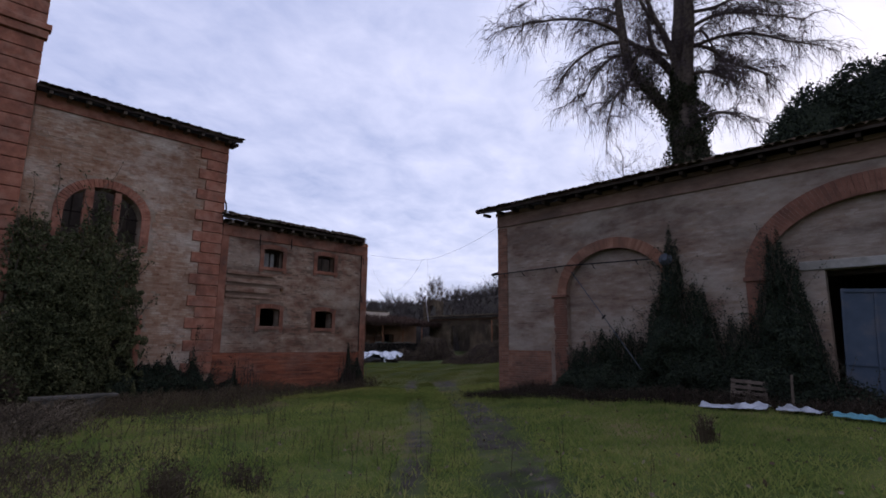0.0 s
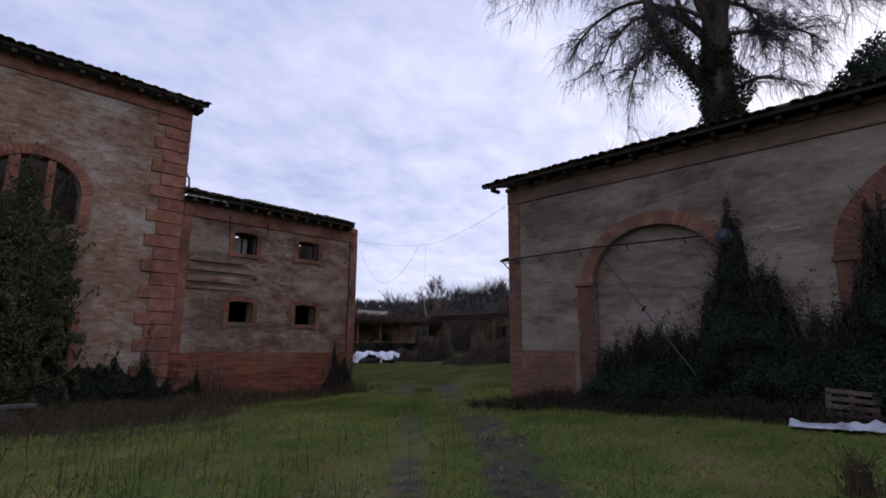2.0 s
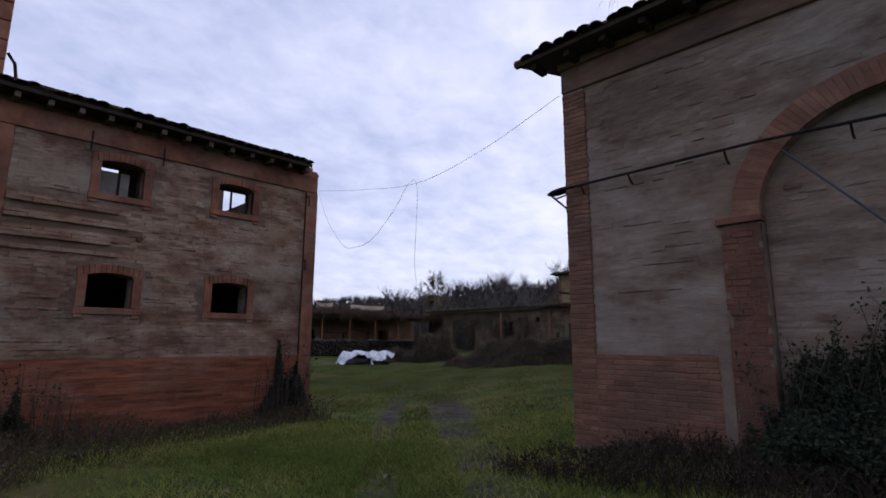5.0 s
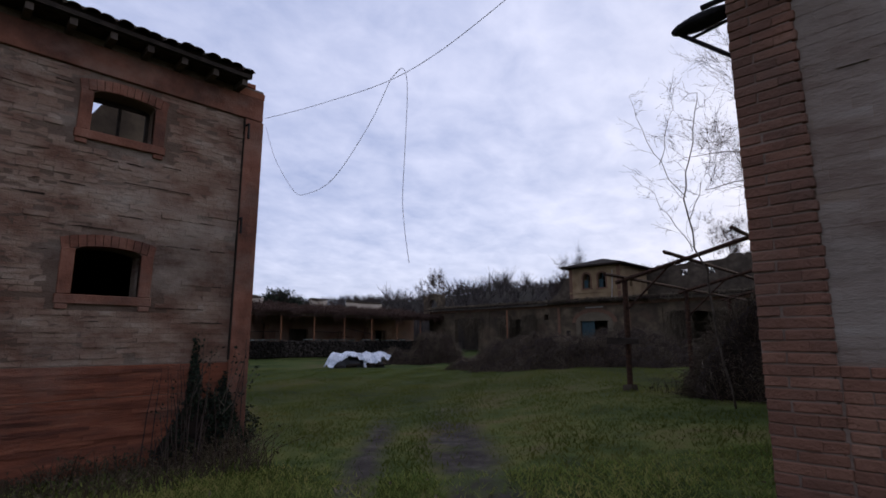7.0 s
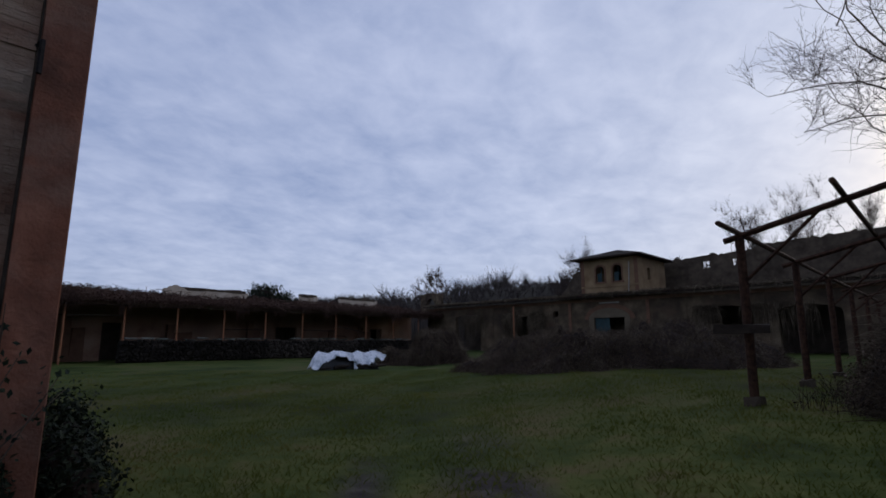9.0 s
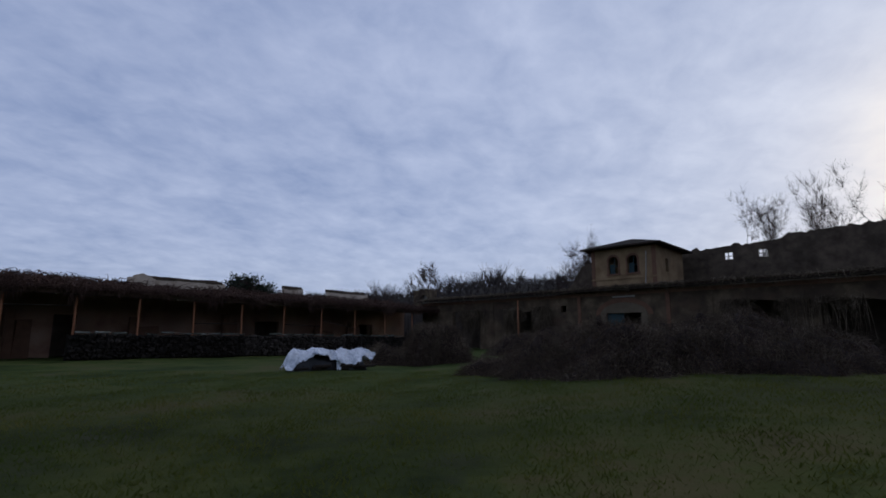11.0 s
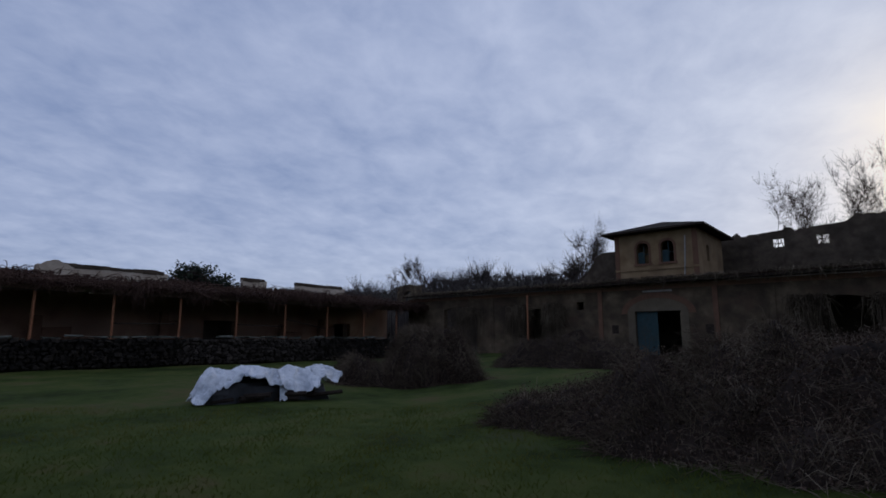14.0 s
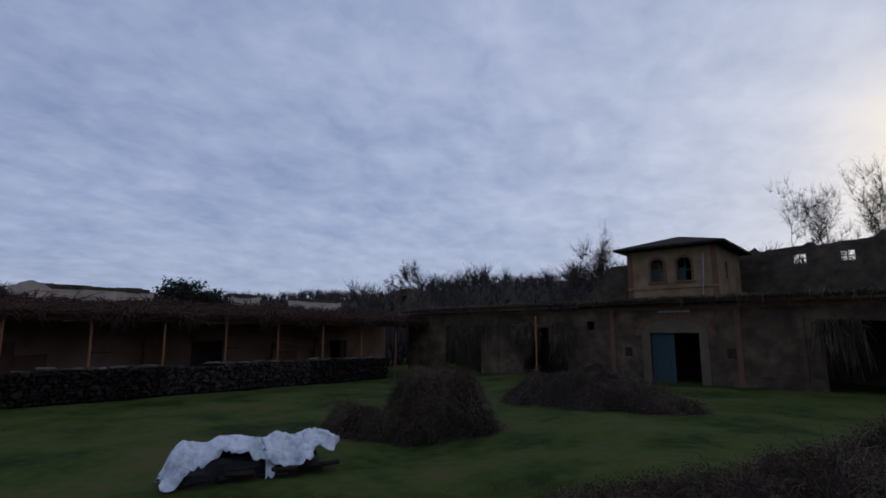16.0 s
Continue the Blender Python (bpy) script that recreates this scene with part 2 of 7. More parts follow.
M_STONE = material("dark_field_stone", [(0.007, 0.006, 0.005), (0.018, 0.015, 0.012), (0.034, 0.028, 0.023), (0.075, 0.062, 0.052)], 3.0, 0.95, 0.7, 20, island=0.35, object_random=0.3)
M_COPING = material("mossy_coping", [(0.07, 0.075, 0.06), (0.13, 0.135, 0.115), (0.21, 0.21, 0.19)], 2.5, 0.95, 0.6, 30, stain=(0.03, 0.035, 0.024), stain_scale=0.8, stain_amount=0.9)
M_CONCRETE = material("grey_concrete", [(0.22, 0.21, 0.19), (0.36, 0.34, 0.31)], 4.0, 0.9, 0.5, 40, stain=(0.12, 0.11, 0.09), stain_scale=1.2, stain_amount=0.5)
M_BLUEDOOR = material("blue_grey_painted_steel", [(0.045, 0.062, 0.088), (0.07, 0.092, 0.125)], 2.0, 0.55, 0.15, 30, stain=(0.12, 0.10, 0.09), stain_scale=2.0, stain_amount=0.5)
M_TEAL = material("faded_teal_paint", [(0.026, 0.050, 0.056), (0.042, 0.070, 0.078)], 4.0, 0.8, 0.3, 40, stain=(0.05, 0.05, 0.04), stain_scale=1.5, stain_amount=0.5)
# the bluish stain paints in darker zones where thin film lies over the heap
M_SHEET = material("white_plastic_sheet", [(0.60, 0.63, 0.68), (0.80, 0.82, 0.86)], 3.0, 0.38, 0.6, 9, stain=(0.26, 0.31, 0.38), stain_scale=2.2, stain_amount=0.7, spec=0.5, depth=0.10)
M_DULLSHEET = material("dirty_white_plastic", [(0.30, 0.32, 0.36), (0.52, 0.54, 0.58)], 3.0, 0.42, 0.5, 9, stain=(0.16, 0.16, 0.16), stain_scale=2.4, stain_amount=0.6, spec=0.4, depth=0.05)
M_TEALSHEET = material("teal_plastic_sheet", [(0.07, 0.22, 0.27), (0.14, 0.34, 0.38)], 5.0, 0.45, 0.35, 12, spec=0.5)
M_BLACKSHEET = material("black_plastic_sheet", [(0.008, 0.008, 0.009), (0.02, 0.02, 0.022)], 5.0, 0.4, 0.4, 10, spec=0.5)
M_TERRACOTTA = material("terracotta", [(0.27, 0.11, 0.065), (0.36, 0.16, 0.10)], 9.0, 0.85, 0.3, 50)
# darker copy of M_RED with the barn front's shade in its tones
M_BARNRED = material("shaded_red_barn_brick", [(0.11, 0.055, 0.04), (0.17, 0.08, 0.056), (0.24, 0.125, 0.088)], 3.4, 0.92, 0.6, 30, object_random=0.25,
                     stain=(0.075, 0.046, 0.037), stain_scale=1.1, stain_amount=0.7)
M_CABLE = material("grey_cable", [(0.62, 0.62, 0.70), (0.74, 0.74, 0.80)], 20.0, 0.6, 0.0)
M_BARK = material("grey_brown_bark", [(0.035, 0.027, 0.021), (0.085, 0.066, 0.052), (0.13, 0.105, 0.085)], 7.0, 0.95, 0.9, 24)
M_TWIG = material("bare_twig", [(0.030, 0.022, 0.019), (0.075, 0.056, 0.047)], 3.0, 0.95, 0.0, island=0.6)
M_CANE = material("dead_bramble_cane", [(0.022, 0.016, 0.011), (0.058, 0.044, 0.030), (0.120, 0.094, 0.066), (0.24, 0.195, 0.14)], 0.5, 0.95, 0.0, island=0.45)
M_CREEPER = material("dark_dead_creeper", [(0.024, 0.014, 0.011), (0.058, 0.034, 0.026), (0.10, 0.062, 0.047)], 0.7, 0.95, 0.0, island=0.5)
M_DEADLEAF = material("withered_bramble_leaf", [(0.012, 0.008, 0.005), (0.040, 0.026, 0.018), (0.090, 0.061, 0.043), (0.175, 0.130, 0.098)], 0.5, 0.9, 0.0, island=0.5)
# near-black filler for the inside of shrubs, ivy and bramble mounds
M_CORE = material("dark_core", [(0.012, 0.009, 0.007), (0.04, 0.028, 0.022)], 5.0, 1.0, 0.8, 14)
M_IVY = material("dark_ivy_leaf", [(0.022, 0.026, 0.012), (0.054, 0.060, 0.026), (0.115, 0.112, 0.052)], 0.8, 0.75, 0.0, island=0.55, spec=0.15)
M_IVYDARK = material("deep_green_tree_ivy", [(0.011, 0.013, 0.007), (0.022, 0.026, 0.013), (0.05, 0.052, 0.025)], 1.2, 0.75, 0.0, island=0.7, spec=0.12)
M_WEEPING = material("purple_brown_twig", [(0.045, 0.034, 0.036), (0.095, 0.074, 0.074)], 3.0, 0.95, 0.0, island=0.6)
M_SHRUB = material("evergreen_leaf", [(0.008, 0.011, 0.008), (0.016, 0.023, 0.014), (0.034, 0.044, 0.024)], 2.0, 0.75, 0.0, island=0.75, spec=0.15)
M_WEED = material("dry_weed", [(0.036, 0.025, 0.018), (0.080, 0.056, 0.038), (0.058, 0.050, 0.026), (0.11, 0.082, 0.055)], 1.5, 0.95, 0.0, island=0.7)
M_DARKWEED = material("dark_dry_weed", [(0.014, 0.010, 0.008), (0.034, 0.025, 0.018), (0.060, 0.045, 0.032)], 1.5, 0.95, 0.0, island=0.7)
M_GRASS = material("winter_grass", [(0.034, 0.052, 0.013), (0.084, 0.114, 0.030), (0.158, 0.170, 0.047), (0.24, 0.19, 0.076)], 0.5, 0.8, 0.0, island=0.4, spec=0.04,
                   stain=(0.044, 0.082, 0.018), stain_scale=0.3, stain_amount=0.6)
# darker copy of M_GRASS: the court's dimmer exposure is put into its colour
M_GRASS_COURT = material("darkened_court_grass", [(0.020, 0.025, 0.006), (0.039, 0.047, 0.010), (0.060, 0.063, 0.015), (0.090, 0.074, 0.027)], 0.4, 0.8, 0.0, island=0.3, spec=0.04,
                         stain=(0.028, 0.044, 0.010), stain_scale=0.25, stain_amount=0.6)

def upright_shading(m):
    """Thin blades take the light as the sward they make up."""
    add, link = m.node_tree.nodes.new, m.node_tree.links.new
    col = m.node_tree.nodes["Principled BSDF"].inputs["Base Color"].links[0].from_socket
    both = add("ShaderNodeAddShader")
    for i, (kind, z) in enumerate((("ShaderNodeBsdfDiffuse", 1.0), ("ShaderNodeBsdfTranslucent", -1.0))):
        s, n = add(kind), add("ShaderNodeCombineXYZ")
        n.inputs[2].default_value = z
        link(n.outputs[0], s.inputs["Normal"])
        link(col, s.inputs["Color"])
        link(s.outputs[0], both.inputs[i])
    link(both.outputs[0], m.node_tree.nodes["Material Output"].inputs["Surface"])


upright_shading(M_GRASS)
upright_shading(M_GRASS_COURT)
M_ARCH = material("grey_ochre_plaster", [(0.10, 0.08, 0.055), (0.15, 0.122, 0.085)], 0.9, 0.95, 0.5, 12, stain=(0.07, 0.055, 0.042), stain_scale=0.6, stain_amount=0.5)
M_REARWALL = material("stained_red_brown_plaster", [(0.20, 0.115, 0.080), (0.30, 0.188, 0.130), (0.40, 0.28, 0.20)], 0.7, 0.95, 0.5, 12, stain=(0.11, 0.07, 0.055), stain_scale=0.35, stain_amount=0.6)
M_LEAFLITTER = material("fallen_leaf", [(0.10, 0.07, 0.045), (0.20, 0.16, 0.11)], 2.0, 0.9, 0.0, island=0.8)
# bare wood with the lightening of distance haze put into its tones
M_FARWOOD = material("hazed_far_wood", [(0.026, 0.022, 0.021), (0.052, 0.044, 0.042), (0.074, 0.065, 0.056)], 0.05, 1.0, 0.0, island=0.6)
M_INSIDE = material("dark_interior", [(0.07, 0.055, 0.044), (0.13, 0.105, 0.085)], 1.5, 1.0, 0.4, 10)


def ground_material():
    m = bpy.data.materials.new("meadow_ground")
    m.use_nodes = True
    tree = m.node_tree
    add, link = tree.nodes.new, tree.links.new
    bsdf = tree.nodes["Principled BSDF"]
    bsdf.inputs["Roughness"].default_value, bsdf.inputs["Specular IOR Level"].default_value = 0.95, 0.05
    co = add("ShaderNodeTexCoord")

    def calc(op, a, b=0.0, clamp=False):
        n = add("ShaderNodeMath")
        n.operation, n.use_clamp = op, clamp
        for i, v in enumerate((a, b)):
            if isinstance(v, (int, float)):
                n.inputs[i].default_value = v
            else:
                link(v, n.inputs[i])
        return n.outputs[0]

    def noise_at(s, detail=4, r=0.6):
        n = add("ShaderNodeTexNoise")
        n.inputs["Scale"].default_value, n.inputs["Detail"].default_value, n.inputs["Roughness"].default_value = s, detail, r
        link(co.outputs["Object"], n.inputs[0])
        return n.outputs[0]

    def ramp(v, stops):
        n = add("ShaderNodeValToRGB")
        link(v, n.inputs[0])
        while len(n.color_ramp.elements) < len(stops):
            n.color_ramp.elements.new(0.5)
        for e, (p, c) in zip(n.color_ramp.elements, stops):
            e.position, e.color = p, (*c, 1)
        return n.outputs[0]

    def blend(fac, a, b):
        n = add("ShaderNodeMix")
        n.data_type = "RGBA"
        link(fac, n.inputs[0])
        link(a, n.inputs[6])
        link(b, n.inputs[7])
        return n.outputs[2]

    patch = calc("ADD", calc("MULTIPLY", noise_at(0.28, 5), 0.72), calc("MULTIPLY", noise_at(2.4, 5), 0.28))
    patch = calc("ADD", calc("MULTIPLY", calc("SUBTRACT", patch, 0.49), 1.45), 0.49)
    lane = ramp(patch, [(0.33, (0.034, 0.050, 0.014)), (0.45, (0.072, 0.094, 0.024)), (0.54, (0.122, 0.130, 0.036)), (0.64, (0.155, 0.122, 0.055))])
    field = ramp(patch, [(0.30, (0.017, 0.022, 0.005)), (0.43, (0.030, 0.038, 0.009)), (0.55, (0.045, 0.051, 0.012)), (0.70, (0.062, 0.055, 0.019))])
    dirt = ramp(noise_at(3.0, 6), [(0.3, (0.026, 0.021, 0.018)), (0.55, (0.062, 0.052, 0.045)), (0.75, (0.12, 0.105, 0.092))])
    # two wheel ruts of the cart track, bending a little
    sep = add("ShaderNodeSeparateXYZ")
    link(co.outputs["Object"], sep.inputs[0])
    x, y = sep.outputs[0], sep.outputs[1]
    across = calc("MULTIPLY", calc("ADD", x, y), 0.7071)
    along = calc("MULTIPLY", calc("SUBTRACT", y, x), 0.7071)
    # the dimmer light beyond the gap is put into the ground colour
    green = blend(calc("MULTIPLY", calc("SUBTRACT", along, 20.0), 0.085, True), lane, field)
    # tones raised again farther out, brightness by colour as well
    far_field = ramp(patch, [(0.33, (0.019, 0.028, 0.007)), (0.45, (0.036, 0.052, 0.012)), (0.56, (0.054, 0.068, 0.017)), (0.68, (0.074, 0.066, 0.027))])
    green = blend(calc("MULTIPLY", calc("SUBTRACT", along, 34.0), 0.12, True), green, far_field)
    # dead brown growth along the farmhouse side
    fringe = calc("ADD", calc("MULTIPLY", calc("SUBTRACT", -12.6, x), 0.3), calc("MULTIPLY", calc("SUBTRACT", noise_at(0.4, 5), 0.5), 3.0), True)
    fringe = calc("MULTIPLY", fringe, calc("MULTIPLY", calc("SUBTRACT", 11.5, y), 0.3, True))
    green = blend(calc("MULTIPLY", fringe, 0.95), green, ramp(noise_at(2.0, 5), [(0.3, (0.030, 0.024, 0.014)), (0.7, (0.066, 0.054, 0.030))]))
    across = calc("ADD", across, calc("MULTIPLY", calc("MULTIPLY", calc("SUBTRACT", along, 12.0), 0.091, True), 0.9))
    across = calc("ADD", across, calc("MULTIPLY", calc("SUBTRACT", noise_at(0.5), 0.5), 0.7))
    rut = calc("MAXIMUM", calc("SUBTRACT", 1.45, calc("MULTIPLY", calc("ABSOLUTE", calc("SUBTRACT", across, 0.9)), 2.0), True),
               calc("SUBTRACT", 1.0, calc("MULTIPLY", calc("ABSOLUTE", calc("SUBTRACT", across, -0.5)), 2.4), True))
    ends = calc("SUBTRACT", 1.0, calc("MULTIPLY", calc("SUBTRACT", along, 24.0), 0.2, True), True)
    worn = calc("MULTIPLY", calc("MULTIPLY", rut, ends), calc("ADD", 0.25, calc("MULTIPLY", calc("SUBTRACT", noise_at(0.7, 5, 0.7), 0.42), 7.0, True)), True)
    bare = calc("MULTIPLY", calc("SUBTRACT", noise_at(0.45, 6, 0.7), 0.56), 6.0, True)
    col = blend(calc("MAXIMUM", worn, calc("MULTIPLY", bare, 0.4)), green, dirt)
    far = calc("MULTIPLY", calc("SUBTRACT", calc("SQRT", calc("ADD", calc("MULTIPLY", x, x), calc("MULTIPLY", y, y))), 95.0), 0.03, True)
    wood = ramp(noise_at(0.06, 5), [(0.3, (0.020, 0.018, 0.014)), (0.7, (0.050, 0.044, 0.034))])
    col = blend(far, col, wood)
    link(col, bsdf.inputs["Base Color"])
    b = add("ShaderNodeBump")
    b.inputs["Strength"].default_value, b.inputs["Distance"].default_value = 0.5, 0.025
    link(calc("ADD", noise_at(14.0, 6, 0.7), noise_at(3.0, 3)), b.inputs["Height"])
    link(b.outputs[0], bsdf.inputs["Normal"])
    return m


M_GROUND = ground_material()


# ---- builders ----
rng = np.random.default_rng(7)


def mesh_from(name, verts, faces, mat, smooth=False):
    me = bpy.data.meshes.new(name)
    me.from_pydata(np.asarray(verts, dtype=float).tolist(), [], [list(map(int, f)) for f in faces])
    me.materials.append(mat)
    if smooth:
        me.polygons.foreach_set("use_smooth", [True] * len(me.polygons))
    me.update()
    return me


def thing(name, at, label, category, group="", kind=""):
    """An empty at the base of a thing; its parts hang under it."""
    ob = new(name)
    ob.location, ob.empty_display_size = at, 0.2
    return tagged(ob, label, category, group, kind)


def part(name, data, parent, label="", kind=""):
    """A mesh (or a bmesh with its material) in world coordinates, hung under a thing or under a part."""
    if isinstance(data, tuple):
        bm, mat = data
        me = bpy.data.meshes.new(name)
        bm.to_mesh(me)
        bm.free()
        me.materials.append(mat)
        data = me
    ob = new(name, data)
    ob.parent = parent
    if parent is not None and parent.type == "EMPTY":
        ob.matrix_parent_inverse = Matrix.Translation(-parent.location)
    return tagged(ob, label, kind=kind)


def single(name, data, label, category, group="", kind=""):
    """A thing that is one mesh."""
    ob = part(name, data, None)
    return tagged(ob, label, category, group, kind)


CORNERS = np.array([(0, 0, 0), (1, 0, 0), (1, 1, 0), (0, 1, 0), (0, 0, 1), (1, 0, 1), (1, 1, 1), (0, 1, 1)], float)
QUADS = np.array([(0, 3, 2, 1), (4, 5, 6, 7), (0, 1, 5, 4), (1, 2, 6, 5), (2, 3, 7, 6), (3, 0, 4, 7)])


def cuboids(boxes, to_world, jitter=0.0, quads=QUADS):
    """Vertices and faces of boxes (u0, u1, v0, v1, n0, n1) laid into the world by to_world."""
    b = np.array(boxes, float).reshape(-1, 6)
    lo, hi = b[:, [0, 2, 4]], b[:, [1, 3, 5]]
    p = lo[:, None, :] + CORNERS[None] * (hi - lo)[:, None, :]
    if jitter:
        p = p + rng.normal(0, jitter, p.shape)
    p = p.reshape(-1, 3)
    f = (quads[None] + 8 * np.arange(len(b))[:, None, None]).reshape(-1, 4)
    return to_world(p), f


def box_part(name, boxes, to_world, mat, parent, label="", jitter=0.0, kind="", bevel=0.0):
    v, f = cuboids(boxes, to_world, jitter)
    if not bevel:
        return part(name, mesh_from(name, v, f, mat), parent, label, kind)
    bm = bmesh.new()
    vs = [bm.verts.new(c) for c in v]
    for q in f:
        bm.faces.new([vs[i] for i in q])
    bmesh.ops.recalc_face_normals(bm, faces=bm.faces)
    bmesh.ops.bevel(bm, geom=bm.edges[:], offset=bevel, segments=1, affect="EDGES")
    return part(name, (bm, mat), parent, label, kind)


def facing_x(x0):
    """A facade in the plane x = x0 that faces +x: u runs along y."""
    return lambda p: np.stack([x0 + p[:, 2], p[:, 0], p[:, 1]], 1)


def facing_y(y0):
    """A facade in the plane y = y0 that faces -y: u runs along x."""
    return lambda p: np.stack([p[:, 0], y0 - p[:, 2], p[:, 1]], 1)


def plain(p):
    """u, v, n as x, z, y."""
    return np.stack([p[:, 0], p[:, 2], p[:, 1]], 1)


def arch_height(o, u):
    ua, ub, va, vb, rise = o
    k = (u - (ua + ub) / 2) / ((ub - ua) / 2)
    return vb + rise * math.sqrt(max(0.0, 1 - k * k))


def wall_part(name, u0, u1, v0, v1, n0, n1, openings, to_world, mat, parent, label="", step=0.0):
    """A wall in one piece with openings through it; openings stay clear of its edges. v1 may be a function of u."""
    bm = bmesh.new()

    def loop(pts):
        vs = [bm.verts.new((p[0], p[1], n0)) for p in pts]
        return [bm.edges.new((vs[i], vs[(i + 1) % len(vs)])) for i in range(len(vs))]

    if callable(v1):
        us = np.arange(u1, u0, -step).tolist() + [u0]
        top = [(u, v1(u)) for u in us]
    else:
        top = [(u1, v1), (u0, v1)]
    edges = loop([(u0, v0), (u1, v0)] + top)
    for o in openings:
        ua, ub, va, vb, rise = o
        pts = [(ua, va), (ub, va)]
        if rise:
            c, a = (ua + ub) / 2, (ub - ua) / 2
            pts += [(c + a * math.cos(math.pi * i / 18), vb + rise * math.sin(math.pi * i / 18)) for i in range(19)]
        else:
            pts += [(ub, vb), (ua, vb)]
        edges += loop(pts)
    faces = [f for f in bmesh.ops.triangle_fill(bm, edges=edges, use_beauty=True)["geom"] if isinstance(f, bmesh.types.BMFace)]
    moved = bmesh.ops.extrude_face_region(bm, geom=faces)["geom"]
    for vert in moved:
        if isinstance(vert, bmesh.types.BMVert):
            vert.co.z = n1
    for vert in bm.verts:
        vert.co = Vector(to_world(np.array([tuple(vert.co)]))[0])
    bmesh.ops.recalc_face_normals(bm, faces=bm.faces)
    return part(name, (bm, mat), parent, label)


def unit_brick(mat):
    v, f = cuboids([(-0.5, 0.5, -0.5, 0.5, -0.5, 0.5)], lambda p: p)
    return mesh_from("brick", v, f, mat)


def brickwork(boxes, to_world, mat, mat_one, parent, near, jitter=0.003):
    """Bricks near the walk as parts of their own (at most 300, picked by the stretch near), the rest joined."""
    mid = lambda b: ((b[0] + b[1]) / 2, (b[2] + b[3]) / 2)
    chosen = [b for b in boxes if near[0] < mid(b)[0] < near[1] and near[2] < mid(b)[1] < near[3]][:300]
    ids = {id(b) for b in chosen}
    me = unit_brick(mat_one)
    r = random.Random(len(boxes))
    base = to_world(np.array([(0.0, 0.0, 0.0), (1, 0, 0), (0, 1, 0), (0, 0, 1)]))
    axes = [Vector(base[i] - base[0]) for i in (1, 2, 3)]
    for b in chosen:
        c = to_world(np.array([((b[0] + b[1]) / 2, (b[2] + b[3]) / 2, (b[4] + b[5]) / 2)]))[0]
        rot = Matrix(axes).transposed().to_4x4()
        if rot.determinant() < 0:
            rot = Matrix((axes[0], axes[1], -axes[2])).transposed().to_4x4()
        ob = new("brick", me)
        ob.parent = parent
        ob.matrix_basis = Matrix.Translation(c) @ rot @ pose(0, 0, 0, r.uniform(-0.8, 0.8), r.uniform(-0.8, 0.8), r.uniform(-0.7, 0.7)) @ Matrix.Diagonal((b[1] - b[0], b[3] - b[2], b[5] - b[4], 1))
    v, f = cuboids([b for b in boxes if id(b) not in ids], to_world, jitter, QUADS[1:])
    part("brickwork", mesh_from("brickwork", v, f, mat), parent, "rough weathered brick courses", "stuff")


def brick_courses(u0, u1, v0, v1, free, length=0.27, height=0.072, proud=(0.0, 0.03), joint=0.012, gaps=0.0, seed=1):
    """Boxes of rough brick courses in a facade; free(u0, u1, v0, v1) tells where a brick may lie."""
    r = np.random.default_rng(seed)
    out, v, row = [], v0, 0
    while v < v1 - height * 0.5:
        h = height * r.uniform(0.9, 1.12)
        u = u0 - r.uniform(0, length)
        while u < u1:
            w = length * r.uniform(0.55, 1.15)
            a, b = max(u, u0), min(u + w - joint, u1)
            if b - a > 0.05 and r.random() >= gaps and free(a, b, v, v + h):
                out.append((a, b, v, min(v + h - joint, v1), -0.03, r.uniform(*proud) + (0.012 if r.random() < 0.06 else 0.0)))
            u += w
        v += h
        row += 1
    return out


def clear_of(*zones):
    """free() for brick_courses: zones are (u0, u1, foot, spring, rise)."""
    def free(a, b, c, d):
        for z in zones:
            if b > z[0] and a < z[1] and d > z[2]:
                m = min(max((a + b) / 2, z[0]), z[1])
                if c < max(arch_height(z, min(max(a, z[0]), z[1])), arch_height(z, min(max(b, z[0]), z[1])), arch_height(z, m)):
                    return False
        return True
    return free


def ring(uc, v, a_in, b_in, a_out, b_out, count, n0, n1, gap=0.1, sweep=(0.0, math.pi)):
    """The wedges of an arch ring, each as its own eight corners in (u, v, n)."""
    out = []
    for i in range(count):
        t0 = sweep[0] + (sweep[1] - sweep[0]) * (i + gap / 2) / count
        t1 = sweep[0] + (sweep[1] - sweep[0]) * (i + 1 - gap / 2) / count
        c = []
        for n in (n0, n1):
            for a, b, t in ((a_in, b_in, t0), (a_out, b_out, t0), (a_out, b_out, t1), (a_in, b_in, t1)):
                c.append((uc + a * math.cos(t), v + b * math.sin(t), n))
        out.append(np.array(c))
    return out


